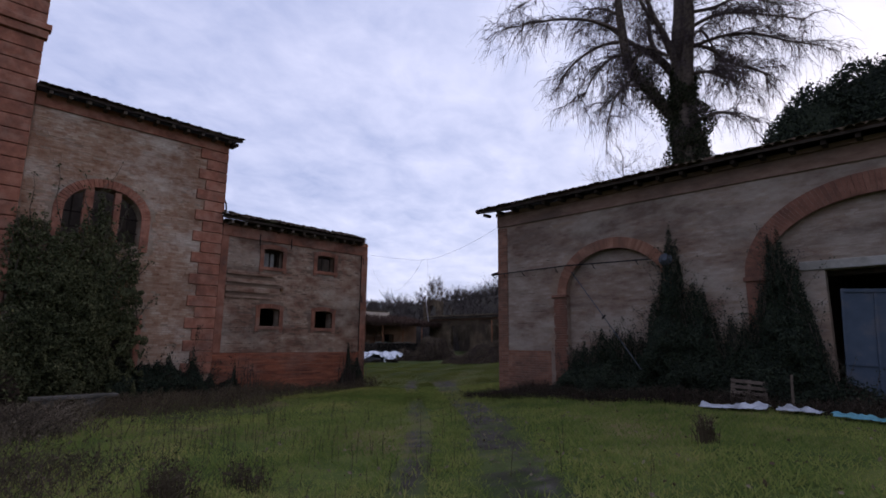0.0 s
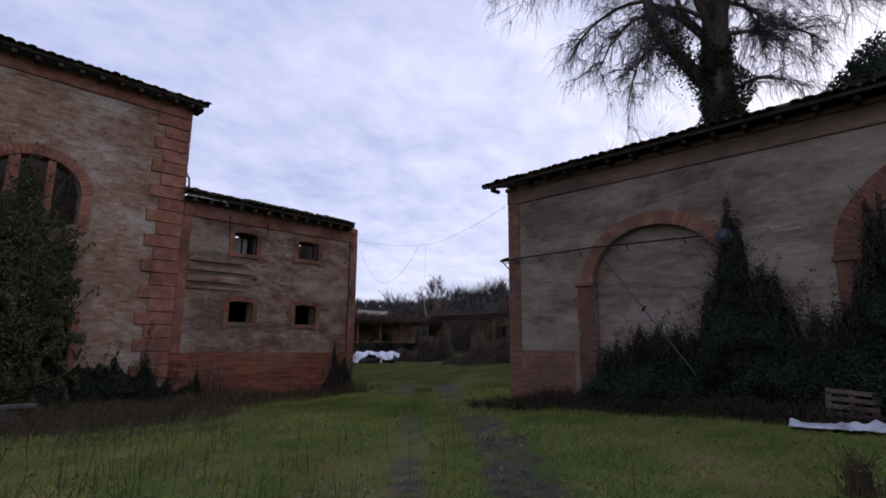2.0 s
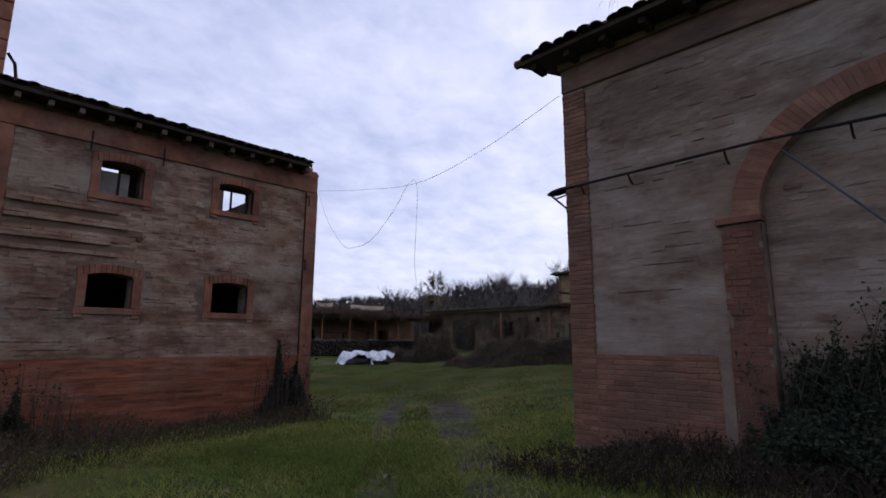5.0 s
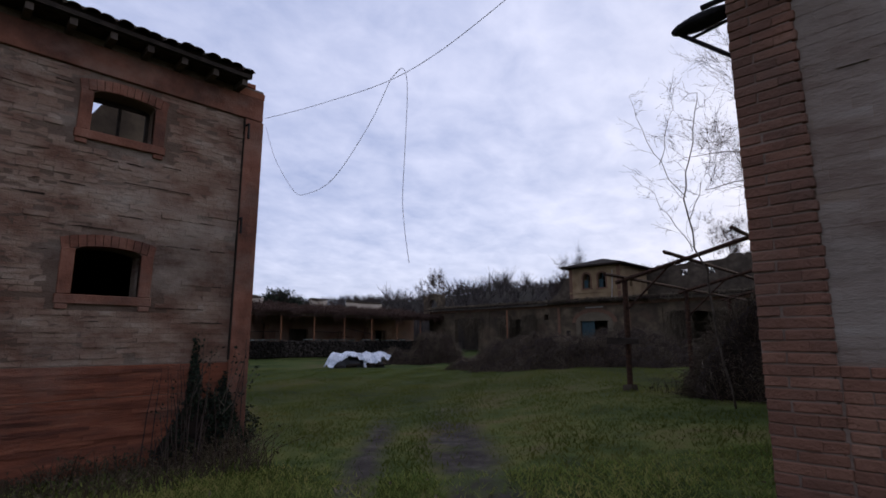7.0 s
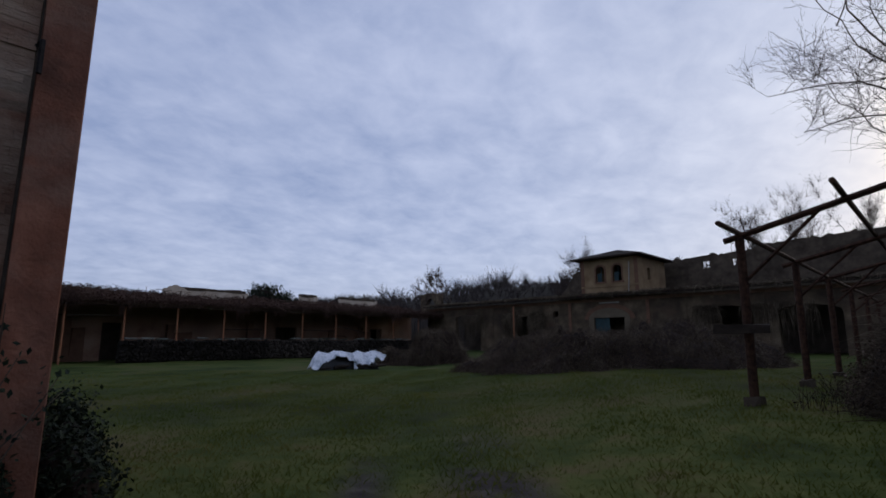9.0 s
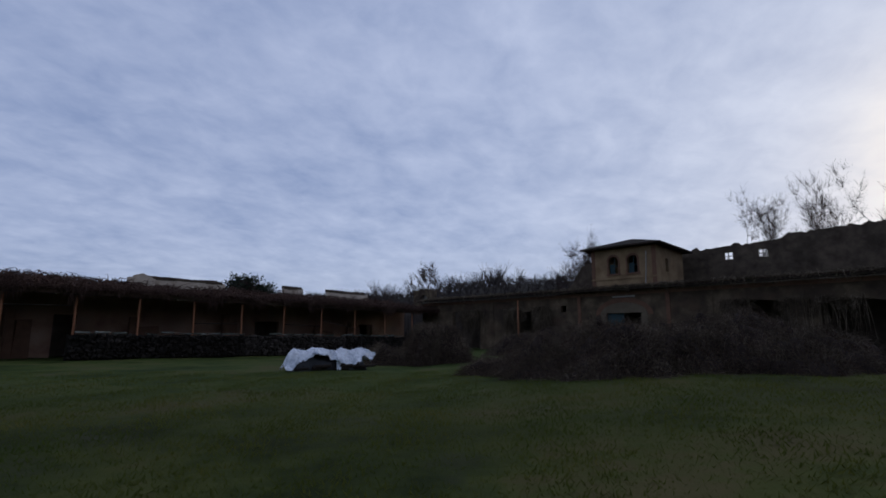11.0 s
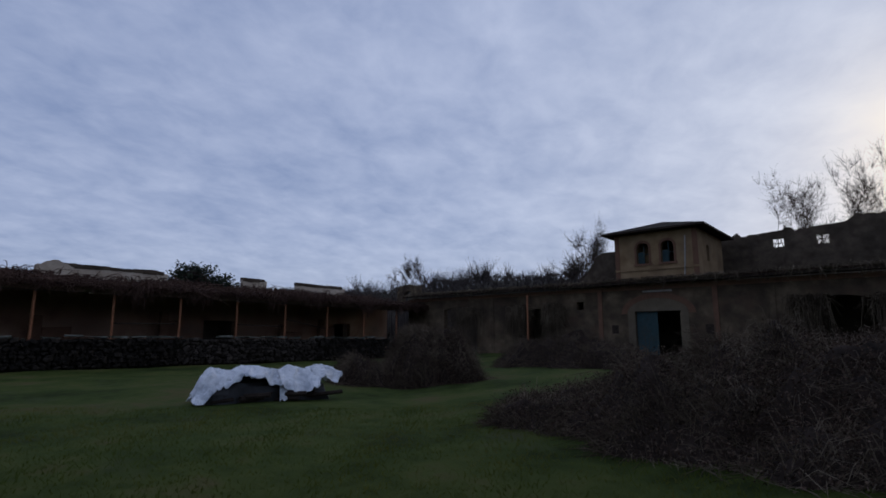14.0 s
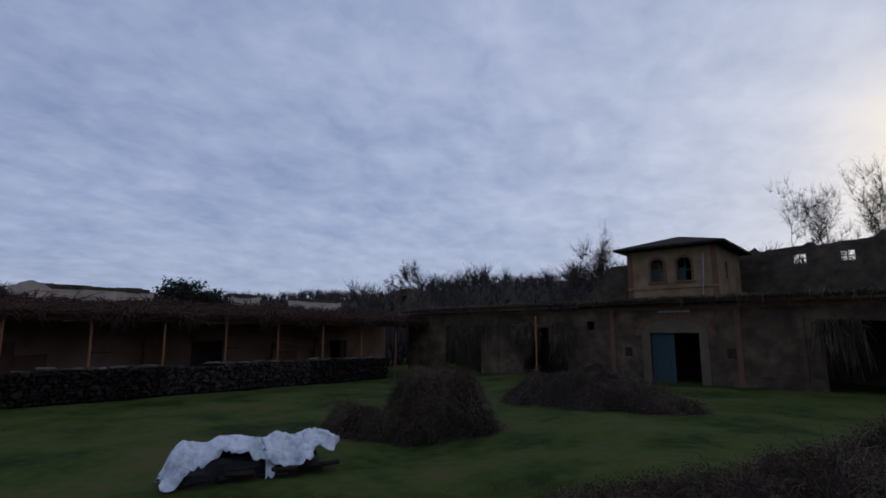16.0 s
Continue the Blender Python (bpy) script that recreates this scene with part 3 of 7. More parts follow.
def tubes(paths, radii, sides=3):
    """Tapered tubes along paths (each m x 3) with radii (each m); all paths of one length m."""
    p, r = np.asarray(paths, float), np.asarray(radii, float)
    k, m, _ = p.shape
    d = np.gradient(p, axis=1)
    d /= np.linalg.norm(d, axis=2, keepdims=True) + 1e-9
    ref = np.where(np.abs(d[..., 2:3]) > 0.9, np.array([1.0, 0, 0]), np.array([0, 0, 1.0]))
    s = np.cross(d, ref)
    s /= np.linalg.norm(s, axis=2, keepdims=True) + 1e-9
    t = np.cross(d, s)
    a = np.arange(sides) * 2 * math.pi / sides
    v = p[:, :, None, :] + r[:, :, None, None] * (np.cos(a)[None, None, :, None] * s[:, :, None, :] + np.sin(a)[None, None, :, None] * t[:, :, None, :])
    i = np.arange(m - 1)[:, None] * sides + np.arange(sides)[None]
    j = np.arange(m - 1)[:, None] * sides + (np.arange(sides)[None] + 1) % sides
    f = np.stack([i, j, j + sides, i + sides], -1).reshape(-1, 4)
    f = (f[None] + (np.arange(k) * m * sides)[:, None, None]).reshape(-1, 4)
    return v.reshape(-1, 3), f


def leaves(points, size, out=None, seed=3, spread=0.8, aspect=1.0):
    """Small pointed leaves of four corners each at points, turned at random, or about the way out."""
    r = np.random.default_rng(seed)
    p = np.asarray(points, float)
    k = len(p)
    n = r.normal(0, spread, (k, 3)) + (0 if out is None else np.asarray(out, float))
    n /= np.linalg.norm(n, axis=1, keepdims=True) + 1e-9
    a = np.cross(n, r.normal(0, 1, (k, 3)))
    a /= np.linalg.norm(a, axis=1, keepdims=True) + 1e-9
    b = np.cross(n, a)
    s = size * r.uniform(0.55, 1.25, (k, 1))
    v = np.stack([p - a * s * aspect, p + b * s * 0.55 + n * s * 0.15, p + a * s * aspect, p - b * s * 0.55 + n * s * 0.15], 1).reshape(-1, 3)
    return v, np.arange(4 * k).reshape(k, 4)


def joined(*pieces):
    vs, fs, n = [], [], 0
    for v, f in pieces:
        vs.append(v)
        fs.extend((np.asarray(f) + n).tolist())
        n += len(v)
    return np.concatenate(vs), fs


def tube_line(points, radius, sides=6, steps=1):
    """One tube through points."""
    p = np.asarray(points, float)
    if steps > 1:
        t = np.linspace(0, len(p) - 1, (len(p) - 1) * steps + 1)
        p = np.stack([np.interp(t, np.arange(len(p)), p[:, i]) for i in range(3)], 1)
    rad = np.full(len(p), radius) if np.isscalar(radius) else np.interp(np.linspace(0, 1, len(p)), np.linspace(0, 1, len(radius)), radius)
    v, f = tubes(p[None], rad[None], sides)
    m = len(p)
    return v, [list(q) for q in f] + [list(range(sides))[::-1], list(range((m - 1) * sides, m * sides))]


def smooth_curve(points, steps=8):
    """Points of a Catmull-Rom curve."""
    p = [Vector(q) for q in points]
    p = [p[0] * 2 - p[1]] + p + [p[-1] * 2 - p[-2]]
    out = []
    for a, b, c, d in zip(p, p[1:], p[2:], p[3:]):
        for i in range(steps):
            t = i / steps
            out.append(0.5 * ((2 * b) + (c - a) * t + (2 * a - 5 * b + 4 * c - d) * t * t + (3 * b - a - 3 * c + d) * t ** 3))
    out.append(p[-2])
    return np.array([tuple(q) for q in out])


def step(a, b, x):
    t = np.clip((np.asarray(x, float) - a) / (b - a), 0, 1)
    return t * t * (3 - 2 * t)


RIDGE_ANGLES = (0, 60, 100, 112, 125, 136, 141, 150, 171, 215, 300, 360)
RIDGE_HEIGHTS = (18, 22, 28, 28.5, 26, 23.0, 19.5, 18.2, 16.0, 13, 15, 18)


def ground_height(x, y):
    """The lie of the land: lower on the farmhouse side, higher by the barn, wooded hills all round."""
    x, y = np.asarray(x, float), np.asarray(y, float)
    s = (x + y) * 0.7071
    z = -0.32 + 0.55 * step(-2.5, 6.5, s) + 0.03 * np.sin(x * 0.9 + 1) * np.sin(y * 0.8) + 0.02 * np.sin(x * 2.3 + y * 1.7)
    dx, dy = x + 30, y - 35
    r = np.hypot(dx, dy)
    a = np.arctan2(dy, dx)
    ridge = np.interp(np.degrees(a) % 360, RIDGE_ANGLES, RIDGE_HEIGHTS) + 0.6 * np.sin(15 * a) + 0.5 * np.sin(37 * a + 1)
    return z + ridge * step(75, 230, r) + 8 * step(260, 700, r)


def surface_points(v, f, count, seed):
    """Random points and normals on a mesh of quads."""
    r = np.random.default_rng(seed)
    q = np.array([t for t in f if len(t) == 4])
    a, b, c, d = (v[q[:, i]] for i in range(4))
    n = np.cross(c - a, d - b)
    area = np.linalg.norm(n, axis=1) + 1e-12
    k = r.choice(len(q), count, p=area / area.sum())
    s, t = r.random((count, 1)), r.random((count, 1))
    p = a[k] * (1 - s) * (1 - t) + b[k] * s * (1 - t) + c[k] * s * t + d[k] * (1 - s) * t
    return p, n[k] / area[k][:, None]


def lay_joint_shade(parent, to_world, u0, u1, v0, v1, free, count, seed, proud):
    """Dark strips on the courses here and there: painted shade of bed joints without mortar."""
    r = random.Random(seed)
    boxes = []
    for _ in range(count):
        u, v, w = r.uniform(u0, u1), v0 + 0.072 * r.randrange(int((v1 - v0) / 0.072)), 0.0
        run, drift = r.uniform(0.15, 0.9), r.uniform(-0.006, 0.006)
        while w < run and u + w < u1:
            d = r.uniform(0.04, 0.16)
            if r.random() < 0.8 and free(u + w, u + w + d, v, v + 0.01):
                boxes.append((u + w, min(u + w + d, u1), v + drift, v + drift + r.uniform(0.005, 0.013), -0.02, proud + r.uniform(0, 0.001)))
            w += d
    v, f = cuboids(boxes, to_world, 0.002)
    return part("open_joint", mesh_from("open_joint", v, f, M_JOINTSHADE), parent, "", "stuff")


# ---- ground ----
def ground_lines(lo, hi, fine, far):
    inner = np.arange(lo, hi + 1e-6, fine)
    grow = [fine]
    while sum(grow) < far:
        grow.append(grow[-1] * 1.16)
    outer = np.cumsum(grow)
    return np.concatenate([(lo - outer)[::-1], inner, hi + outer])


def build_ground():
    gx, gy = ground_lines(-66, 12, 0.8, 1500), ground_lines(-12, 62, 0.8, 1500)
    x, y = np.meshgrid(gx, gy)
    z = ground_height(x, y)
    v = np.stack([x, y, z], -1).reshape(-1, 3)
    w = len(gx)
    i = (np.arange(len(gy) - 1)[:, None] * w + np.arange(w - 1)[None]).reshape(-1)
    f = np.stack([i, i + 1, i + w + 1, i + w], 1)
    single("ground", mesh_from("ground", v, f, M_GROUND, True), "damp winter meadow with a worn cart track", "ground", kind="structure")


build_ground()


# ---- left: tall brick farmhouse with quoins, and the lower outhouse beside it ----
XL = -18.6
LEFT = facing_x(XL)


def tile_mesh(width=0.21, length=0.46, segs=6):
    v, f = [], []
    for end, k in ((0.0, 1.0), (1.0, 0.82)):
        for rad in (width / 2, width / 2 - 0.018):
            for i in range(segs + 1):
                a = math.pi * i / segs
                v.append((rad * k * math.cos(a), length * end, rad * k * math.sin(a) * 0.55))
    m = segs + 1
    for i in range(segs):
        f += [(i, i + 1, 2 * m + i + 1, 2 * m + i), (m + i + 1, m + i, 3 * m + i, 3 * m + i + 1), (i + 1, i, m + i, m + i + 1)]
    return mesh_from("roof_tile", v, f, M_TILE)


TILE = tile_mesh()


def eave_tiles(parent, line, rise, count, rows, seed, missing=0.04):
    """Rows of curved tiles along an eave: line gives the two ends of the eave, rise the way up the roof (unit vector)."""
    r = random.Random(seed)
    a, b, up = Vector(line[0]), Vector(line[1]), Vector(rise)
    side = (b - a).normalized()
    normal = side.cross(up).normalized()
    if normal.z < 0:
        normal = -normal
    base = Matrix((side, up, normal)).transposed().to_4x4()
    v, f = tube_line([a + up * 0.2 + normal * 0.012, b + up * 0.2 + normal * 0.012], 0.07, 6)
    bed = part("bedding", mesh_from("bedding", v, f, M_TILE), parent)
    for row in range(rows):
        for i in range(count):
            if r.random() < missing:
                continue
            at = a + (b - a) * ((i + 0.5 + r.uniform(-0.12, 0.12)) / count) + up * (row * 0.33 + r.uniform(-0.05, 0.06)) + normal * (0.015 + row * 0.004 + r.uniform(-0.012, 0.025))
            t = new("roof_tile", TILE)
            t.parent = parent
            t.matrix_basis = Matrix.Translation(at) @ base @ pose(0, 0, 0, r.uniform(-4, 5), r.uniform(-5, 5), r.uniform(-5, 5))


def roof_slab(name, corners, thick, mat, parent, label=""):
    """A slab with its under side below the four corners given."""
    bm = bmesh.new()
    top = [bm.verts.new(c) for c in corners]
    low = [bm.verts.new((c[0], c[1], c[2] - thick)) for c in corners]
    bm.faces.new(top)
    bm.faces.new(low[::-1])
    for i in range(4):
        j = (i + 1) % 4
        bm.faces.new((top[i], low[i], low[j], top[j]))
    bmesh.ops.recalc_face_normals(bm, faces=bm.faces)
    return part(name, (bm, mat), parent, label)


def small_window(parent, u0, u1, v0, v1, sill_proud, bars, seed):
    """A low window with a brick surround, a flat-arched head and a sill; the opening itself is in the wall."""
    r = random.Random(seed)
    rim = 0.16
    frame_ = box_part("window_surround", [(u0 - rim - 0.02, u1 + rim + 0.02, v0 - 0.13, v0, -0.12, 0.035 + sill_proud)], LEFT, M_REDOUT, parent, "red brick window sill and surround", bevel=0.01)
    for a, b in ((u0 - rim, u0), (u1, u1 + rim)):
        box_part("jamb", [(a, b, v0 + 0.002, v1 + 0.02, -0.10, 0.035)], LEFT, M_REDOUT, frame_, bevel=0.008)
    if sill_proud < 0.05:
        for c in (u0 - rim, u1 + 0.02):
            box_part("corbel", [(c, c + rim - 0.02, v0 - 0.2, v0 - 0.132, -0.05, 0.03)], LEFT, M_REDOUT, frame_, bevel=0.006)
    # head: a flat arch of bricks on edge
    count = 12
    for i in range(count):
        k0, k1 = i / count, (i + 1) / count
        ua, ub = u0 - rim + (u1 - u0 + 2 * rim) * k0, u0 - rim + (u1 - u0 + 2 * rim) * k1
        rise0 = 0.09 * (1 - (2 * k0 - 1) ** 2)
        rise1 = 0.09 * (1 - (2 * k1 - 1) ** 2)
        lean = 0.03
        v, f = [], QUADS
        for n in (-0.1, 0.03 + r.uniform(-0.004, 0.006)):
            v += [(ua + 0.004, v1 + rise0 - 0.004, n), (ub - 0.004, v1 + rise1 - 0.004, n), (ub - 0.004 + lean * (2 * k1 - 1), v1 + rise1 + 0.16, n), (ua + 0.004 + lean * (2 * k0 - 1), v1 + rise0 + 0.16, n)]
        part("arch_brick", mesh_from("arch_brick", LEFT(np.array(v)), f, M_REDOUT), frame_)
    if bars == 1:
        box_part("casement", [((u0 + u1) / 2 - 0.02, (u0 + u1) / 2 + 0.02, v0, v1 + 0.06, -0.32, -0.28), (u0, u0 + 0.05, v0, v1 + 0.05, -0.32, -0.27), (u1 - 0.05, u1, v0, v1 + 0.05, -0.32, -0.27),
                              (u0, u1, v1 - 0.01, v1 + 0.05, -0.315, -0.275)], LEFT, M_DARKWOOD, frame_, "weathered timber casement without glass")
    return frame_


def build_outhouse():
    root = thing("outhouse", (XL - 3, 10.5, -0.35), "roofless two-storey brick outhouse with lime-washed panels and red borders", "building")
    u0, u1, v0, v1 = 7.27, 13.76, -0.6, 5.86
    wins = [(8.92, 9.70, 2.07, 2.66, 0.09), (11.25, 12.06, 2.06, 2.66, 0.09), (8.93, 9.70, 4.30, 4.92, 0.08), (11.24, 12.05, 4.38, 4.95, 0.08)]
    wall = wall_part("wall", u0, u1, v0, v1, -0.45, 0.0, wins, LEFT, M_OUTMORTAR, root, "smeared lime-washed brick wall with four small windows")
    box_part("side_wall", [(u1 - 0.4, u1, v0, 5.6, -5.5, -0.452)], LEFT, M_RUIN, root)
    # ruined rear wall with a broken gable
    def broken(u):
        return float(np.interp(u, (7.0, 9.0, 10.5, 11.7, 11.95, 12.15, 12.6, 12.95, 13.4), (4.2, 4.8, 5.0, 6.2, 6.35, 6.75, 7.15, 7.05, 6.9))) + 0.22 * noise.noise(Vector((u * 4, 2, 5)))
    wall_part("rear_wall", u0, u1 - 0.41, v0, broken, -5.5, -5.1, (), LEFT, M_PLASTER, root, "broken ochre rear wall open to the sky", 0.16)
    box_part("upper_floor", [(u0, u1 - 0.42, 3.35, 3.5, -5.08, -0.46)], LEFT, M_DARKWOOD, root)
    # rough courses of the panel
    panel = (7.56, 13.44, 1.12, 5.26)
    zones = [(a - 0.19, b + 0.19, c - 0.2, d + 0.02, e + 0.2) for a, b, c, d, e in wins]
    # the washed-out stretch by the joint has lost every other course
    washed = lambda a, b, c, d: not (b < 9.6 - 0.4 * math.sin(c * 5) and 3.05 < c < 4.15 and int((c - 1.12) / 0.072) % 4 in (0, 1))
    free = clear_of(*zones)
    boxes = brick_courses(*panel, lambda *q: free(*q) and washed(*q), proud=(0.001, 0.005), joint=0.0045, seed=4, gaps=0.02)
    boxes = [(b[0], b[1], b[2], b[3], b[4], b[5] + 0.055) if b[1] < 9.5 and 3.0 < b[2] < 4.15 else b for b in boxes]
    brickwork(boxes, LEFT, M_OUT, M_OUT_ONE, wall, (12.1, 13.45, 1.1, 4.2))
    lay_joint_shade(wall, LEFT, 7.6, 13.4, 1.2, 5.2, free, 48, 5, 0.011)
    # red borders: frieze, corner strip, left strip
    box_part("frieze", [(7.3, 13.76, 5.27, 5.68, -0.05, 0.045)], LEFT, M_REDOUT, root, "red frieze under the eave", bevel=0.01)
    box_part("corner_strip", [(13.45, 13.78, -0.55, 5.265, -0.05, 0.04)], LEFT, M_REDOUT, root, "red corner pilaster", bevel=0.01)
    box_part("joint_strip", [(7.28, 7.55, 1.1, 5.265, -0.05, 0.03)], LEFT, M_REDOUT, root, bevel=0.01)
    plinth = box_part("plinth", [(7.3, 13.445, -0.55, 0.66, -0.05, 0.02)], LEFT, M_PLINTH, root, "deep red brick plinth")
    box_part("plinth_band", [(7.3, 13.445, 0.67, 1.1, -0.05, 0.012)], LEFT, M_PLINTH, root, "worn red brick band")
    boxes = brick_courses(7.3, 13.44, 0.02, 0.66, lambda *a: True, proud=(0.021, 0.034), seed=5, length=0.9, height=0.06, joint=0.007)
    boxes += brick_courses(7.3, 13.44, 0.69, 1.08, lambda *a: True, proud=(0.012, 0.022), seed=6, length=0.7, height=0.06, joint=0.008, gaps=0.06)
    v, f = cuboids(boxes, LEFT, 0.002, QUADS[1:])
    part("brickwork", mesh_from("brickwork", v, f, M_PLINTH), plinth, "", "stuff")
    for i, (a, b, c, d, e) in enumerate(wins):
        small_window(root, a, b, c, d, 0.0 if i < 2 else 0.015, 1 if i >= 2 else 0, i)
    # a pale and a dark board added for the bright patch and dark strip inside
    box_part("window_board", [(8.95, 9.52, 4.303, 4.86, -0.38, -0.345)], LEFT, M_CONCRETE, root, "pale board added inside the upper window", jitter=0.008)
    box_part("window_board", [(9.42, 9.95, 4.1, 5.1, -0.85, -0.8)], LEFT, M_DARKWOOD, root, jitter=0.01)
    # what is left of the roof: the eave with rafter ends and tiles
    eave = roof_slab("roof", [(XL + 0.42, 7.22, 5.88), (XL + 0.42, 13.35, 5.87), (XL - 0.55, 13.30, 6.16), (XL - 0.55, 7.22, 6.18)], 0.07, M_DARKWOOD, root, "remaining strip of rotten tiled eave")
    for i in range(13):
        u = 7.45 + i * 0.48
        box_part("rafter", [(u, u + 0.09, 5.685, 5.79, 0.003, 0.37)], LEFT, M_WOOD, eave)
    eave_tiles(eave, ((XL + 0.46, 7.2, 5.91), (XL + 0.46, 13.4, 5.90)), (-0.955, 0, 0.295), 30, 3, 11, 0.06)
    box_part("soffit_board", [(7.25, 13.3, 5.795, 5.83, 0.004, 0.36)], LEFT, M_DARKWOOD, eave, jitter=0.006)
    v, f = tube_line([(XL - 0.3, 7.5, 6.1), (XL - 0.2, 7.42, 6.5), (XL - 0.15, 7.3, 6.65)], 0.03, 5)
    part("broken_pole", mesh_from("broken_pole", v, f, M_DARKWOOD), eave)
    # broken corner stub beside the eave
    box_part("broken_brick_corner", [(13.32, 13.76, 5.69, 5.80, -0.3, 0.05), (13.34, 13.6, 5.865, 5.93, -0.3, 0.02)], LEFT, M_BRICK, root, jitter=0.012)
    # small iron tie ends, a vent hole and a crack of missing mortar
    for u in (8.7, 10.0):
        box_part("iron_tie", [(u, u + 0.03, 5.1, 5.5, 0.046, 0.07)], LEFT, M_IRON, root)
    v, f = tube_line([(XL + 0.02, 9.72, 3.48), (XL + 0.06, 9.72, 3.48)], 0.06, 8)
    part("vent_pipe", mesh_from("vent_pipe", v, f, M_RUST), root)
    # the crack along the corner strip: a solid dark strip stands for its shade
    box_part("corner_joint", [(13.435, 13.452, 1.15, 5.26, -0.02, 0.041)], LEFT, M_DARKWOOD, root, jitter=0.004)
    for a, z in ((13.46, 5.12), (13.44, 3.45)):
        v, f = tube_line([(XL + 0.04, a, z), (XL + 0.12, a + 0.02, z + 0.02), (XL + 0.13, a + 0.02, z - 0.25)], 0.02, 5)
        part("iron_hook", mesh_from("iron_hook", v, f, M_IRON), root)
    return root


def build_farmhouse():
    root = thing("farmhouse", (XL - 4, 2.0, -0.4), "tall derelict brick farmhouse with red quoins and a triple arched window", "building")
    u0, u1, v0, v1 = -3.0, 7.26, -0.6, 8.74
    arch = (2.58, 4.66, 4.5, 5.35, 0.83)
    door = (2.6, 4.82, -0.55, 2.3, 0.0)
    wall = wall_part("wall", u0, u1, v0, v1, -0.5, 0.0, (arch, door), LEFT, M_MORTAR, root, "lime-washed rough brick wall")
    box_part("back", [(u0, u1, v0, v1 + 1, -8.0, -7.6), (u0, u0 + 0.4, v0, v1, -7.59, -0.51), (u1 - 0.4, u1 - 0.005, v0, v1, -7.59, -0.51)], LEFT, M_INSIDE, root)
    box_part("upper_floor", [(u0 + 0.41, u1 - 0.41, 3.6, 3.8, -7.58, -0.52)], LEFT, M_DARKWOOD, root)
    boxes = brick_courses(1.56, 7.2, 0.1, 8.28, clear_of((2.3, 4.94, 4.2, 5.35, 1.15), (2.35, 5.0, -1, 2.4, 0.0)), proud=(0.001, 0.014), joint=0.010, seed=8, gaps=0.03)
    brickwork(boxes, LEFT, M_RUBBLE, M_RUBBLE_ONE, wall, (4.95, 6.5, 0.8, 4.1))
    box_part("frieze", [(1.55, 7.27, 8.30, 8.72, -0.05, 0.05)], LEFT, M_RED, root, "red frieze under the eave", bevel=0.01)
    # quoins, long and short by turns
    r = random.Random(3)
    z, k = 0.42, 0
    while z < 8.2:
        long_ = k % 2 == 0
        box_part("quoin", [(6.28 + (0 if long_ else 0.27) + r.uniform(-0.02, 0.02), 7.27, z, min(z + 0.355, 8.29), -0.05, 0.06 + r.uniform(-0.004, 0.006))], LEFT, M_RED, root, bevel=0.014)
        z += 0.375
        k += 1
    # triple window under one arch
    win = box_part("window_mullion", [(3.06, 3.30, 4.5, 6.12, -0.2, 0.02), (3.86, 4.04, 4.5, 6.10, -0.2, 0.02)], LEFT, M_RED, root, "brick mullions of a triple arched window", bevel=0.01)
    for w in ring(3.62, 5.35, 1.04, 0.83, 1.30, 1.10, 30, -0.15, 0.05, 0.08):
        part("arch_brick", mesh_from("arch_brick", LEFT(w), QUADS, M_RED), win)
    box_part("jamb", [(2.32, 2.575, 4.4, 5.35, -0.15, 0.045)], LEFT, M_RED, win, bevel=0.01)
    box_part("jamb", [(4.665, 4.92, 4.3, 5.35, -0.15, 0.045)], LEFT, M_RED, win, bevel=0.01)
    box_part("casement", [(u, u + 0.04, 4.5, 5.9, -0.36, -0.32) for u in (2.8, 3.58, 4.34)] + [(2.58, 4.66, z, z + 0.04, -0.355, -0.325) for z in (4.9, 5.35)], LEFT, M_DARKWOOD, win)
    box_part("door_jamb", [(4.83, 5.0, -0.5, 2.3, -0.2, 0.04)], LEFT, M_RED, root, bevel=0.01)
    box_part("door_leaf", [(2.62, 4.80, -0.4, 2.28, -0.35, -0.30)], LEFT, M_DARKWOOD, root)
    # roof
    roof = roof_slab("roof", [(XL + 0.48, 1.5, 8.76), (XL + 0.48, 7.55, 8.75), (XL - 4.2, 7.55, 10.07), (XL - 4.2, 1.5, 10.07)], 0.06, M_DARKWOOD, root, "sagging mossy tile roof")
    for i in range(12):
        u = 1.8 + i * 0.48
        box_part("rafter", [(u, u + 0.1, 8.59, 8.695, 0.051, 0.42)], LEFT, M_WOOD, roof)
    eave_tiles(roof, ((XL + 0.52, 1.55, 8.78), (XL + 0.52, 7.62, 8.77)), (-0.963, 0, 0.271), 29, 3, 21, 0.05)
    # end rafters under the verge, broken
    for i in range(6):
        d = 0.3 - i * 0.55
        box_part("verge_board", [(7.28, 7.5 - 0.02 * i, 8.60 + 0.15 * i, 8.69 + 0.15 * i, d - 0.5, d)], LEFT, M_DARKWOOD, roof, jitter=0.015)
    # rusticated corner tower next to it
    z, k = -0.5, 0
    while z < 13:
        box_part("rusticated_band", [(-3.0, 1.53, z, z + 0.395, -0.05, 0.14)], LEFT, M_RED, root, bevel=0.018)
        z += 0.415
    box_part("tower_wall", [(-3.0, 1.50, 8.7, 14.0, -4.0, -0.06)], LEFT, M_MORTAR, root)
    box_part("cornice", [(-3.1, 1.60, 10.3, 10.55, -0.03, 0.22), (-3.1, 1.66, 10.56, 10.75, -0.03, 0.28)], LEFT, M_RED, root, bevel=0.015)
    return root


build_outhouse()
build_farmhouse()


# ---- right: long brick barn with two arches ----
YR = 13.7
RIGHT = facing_y(YR)


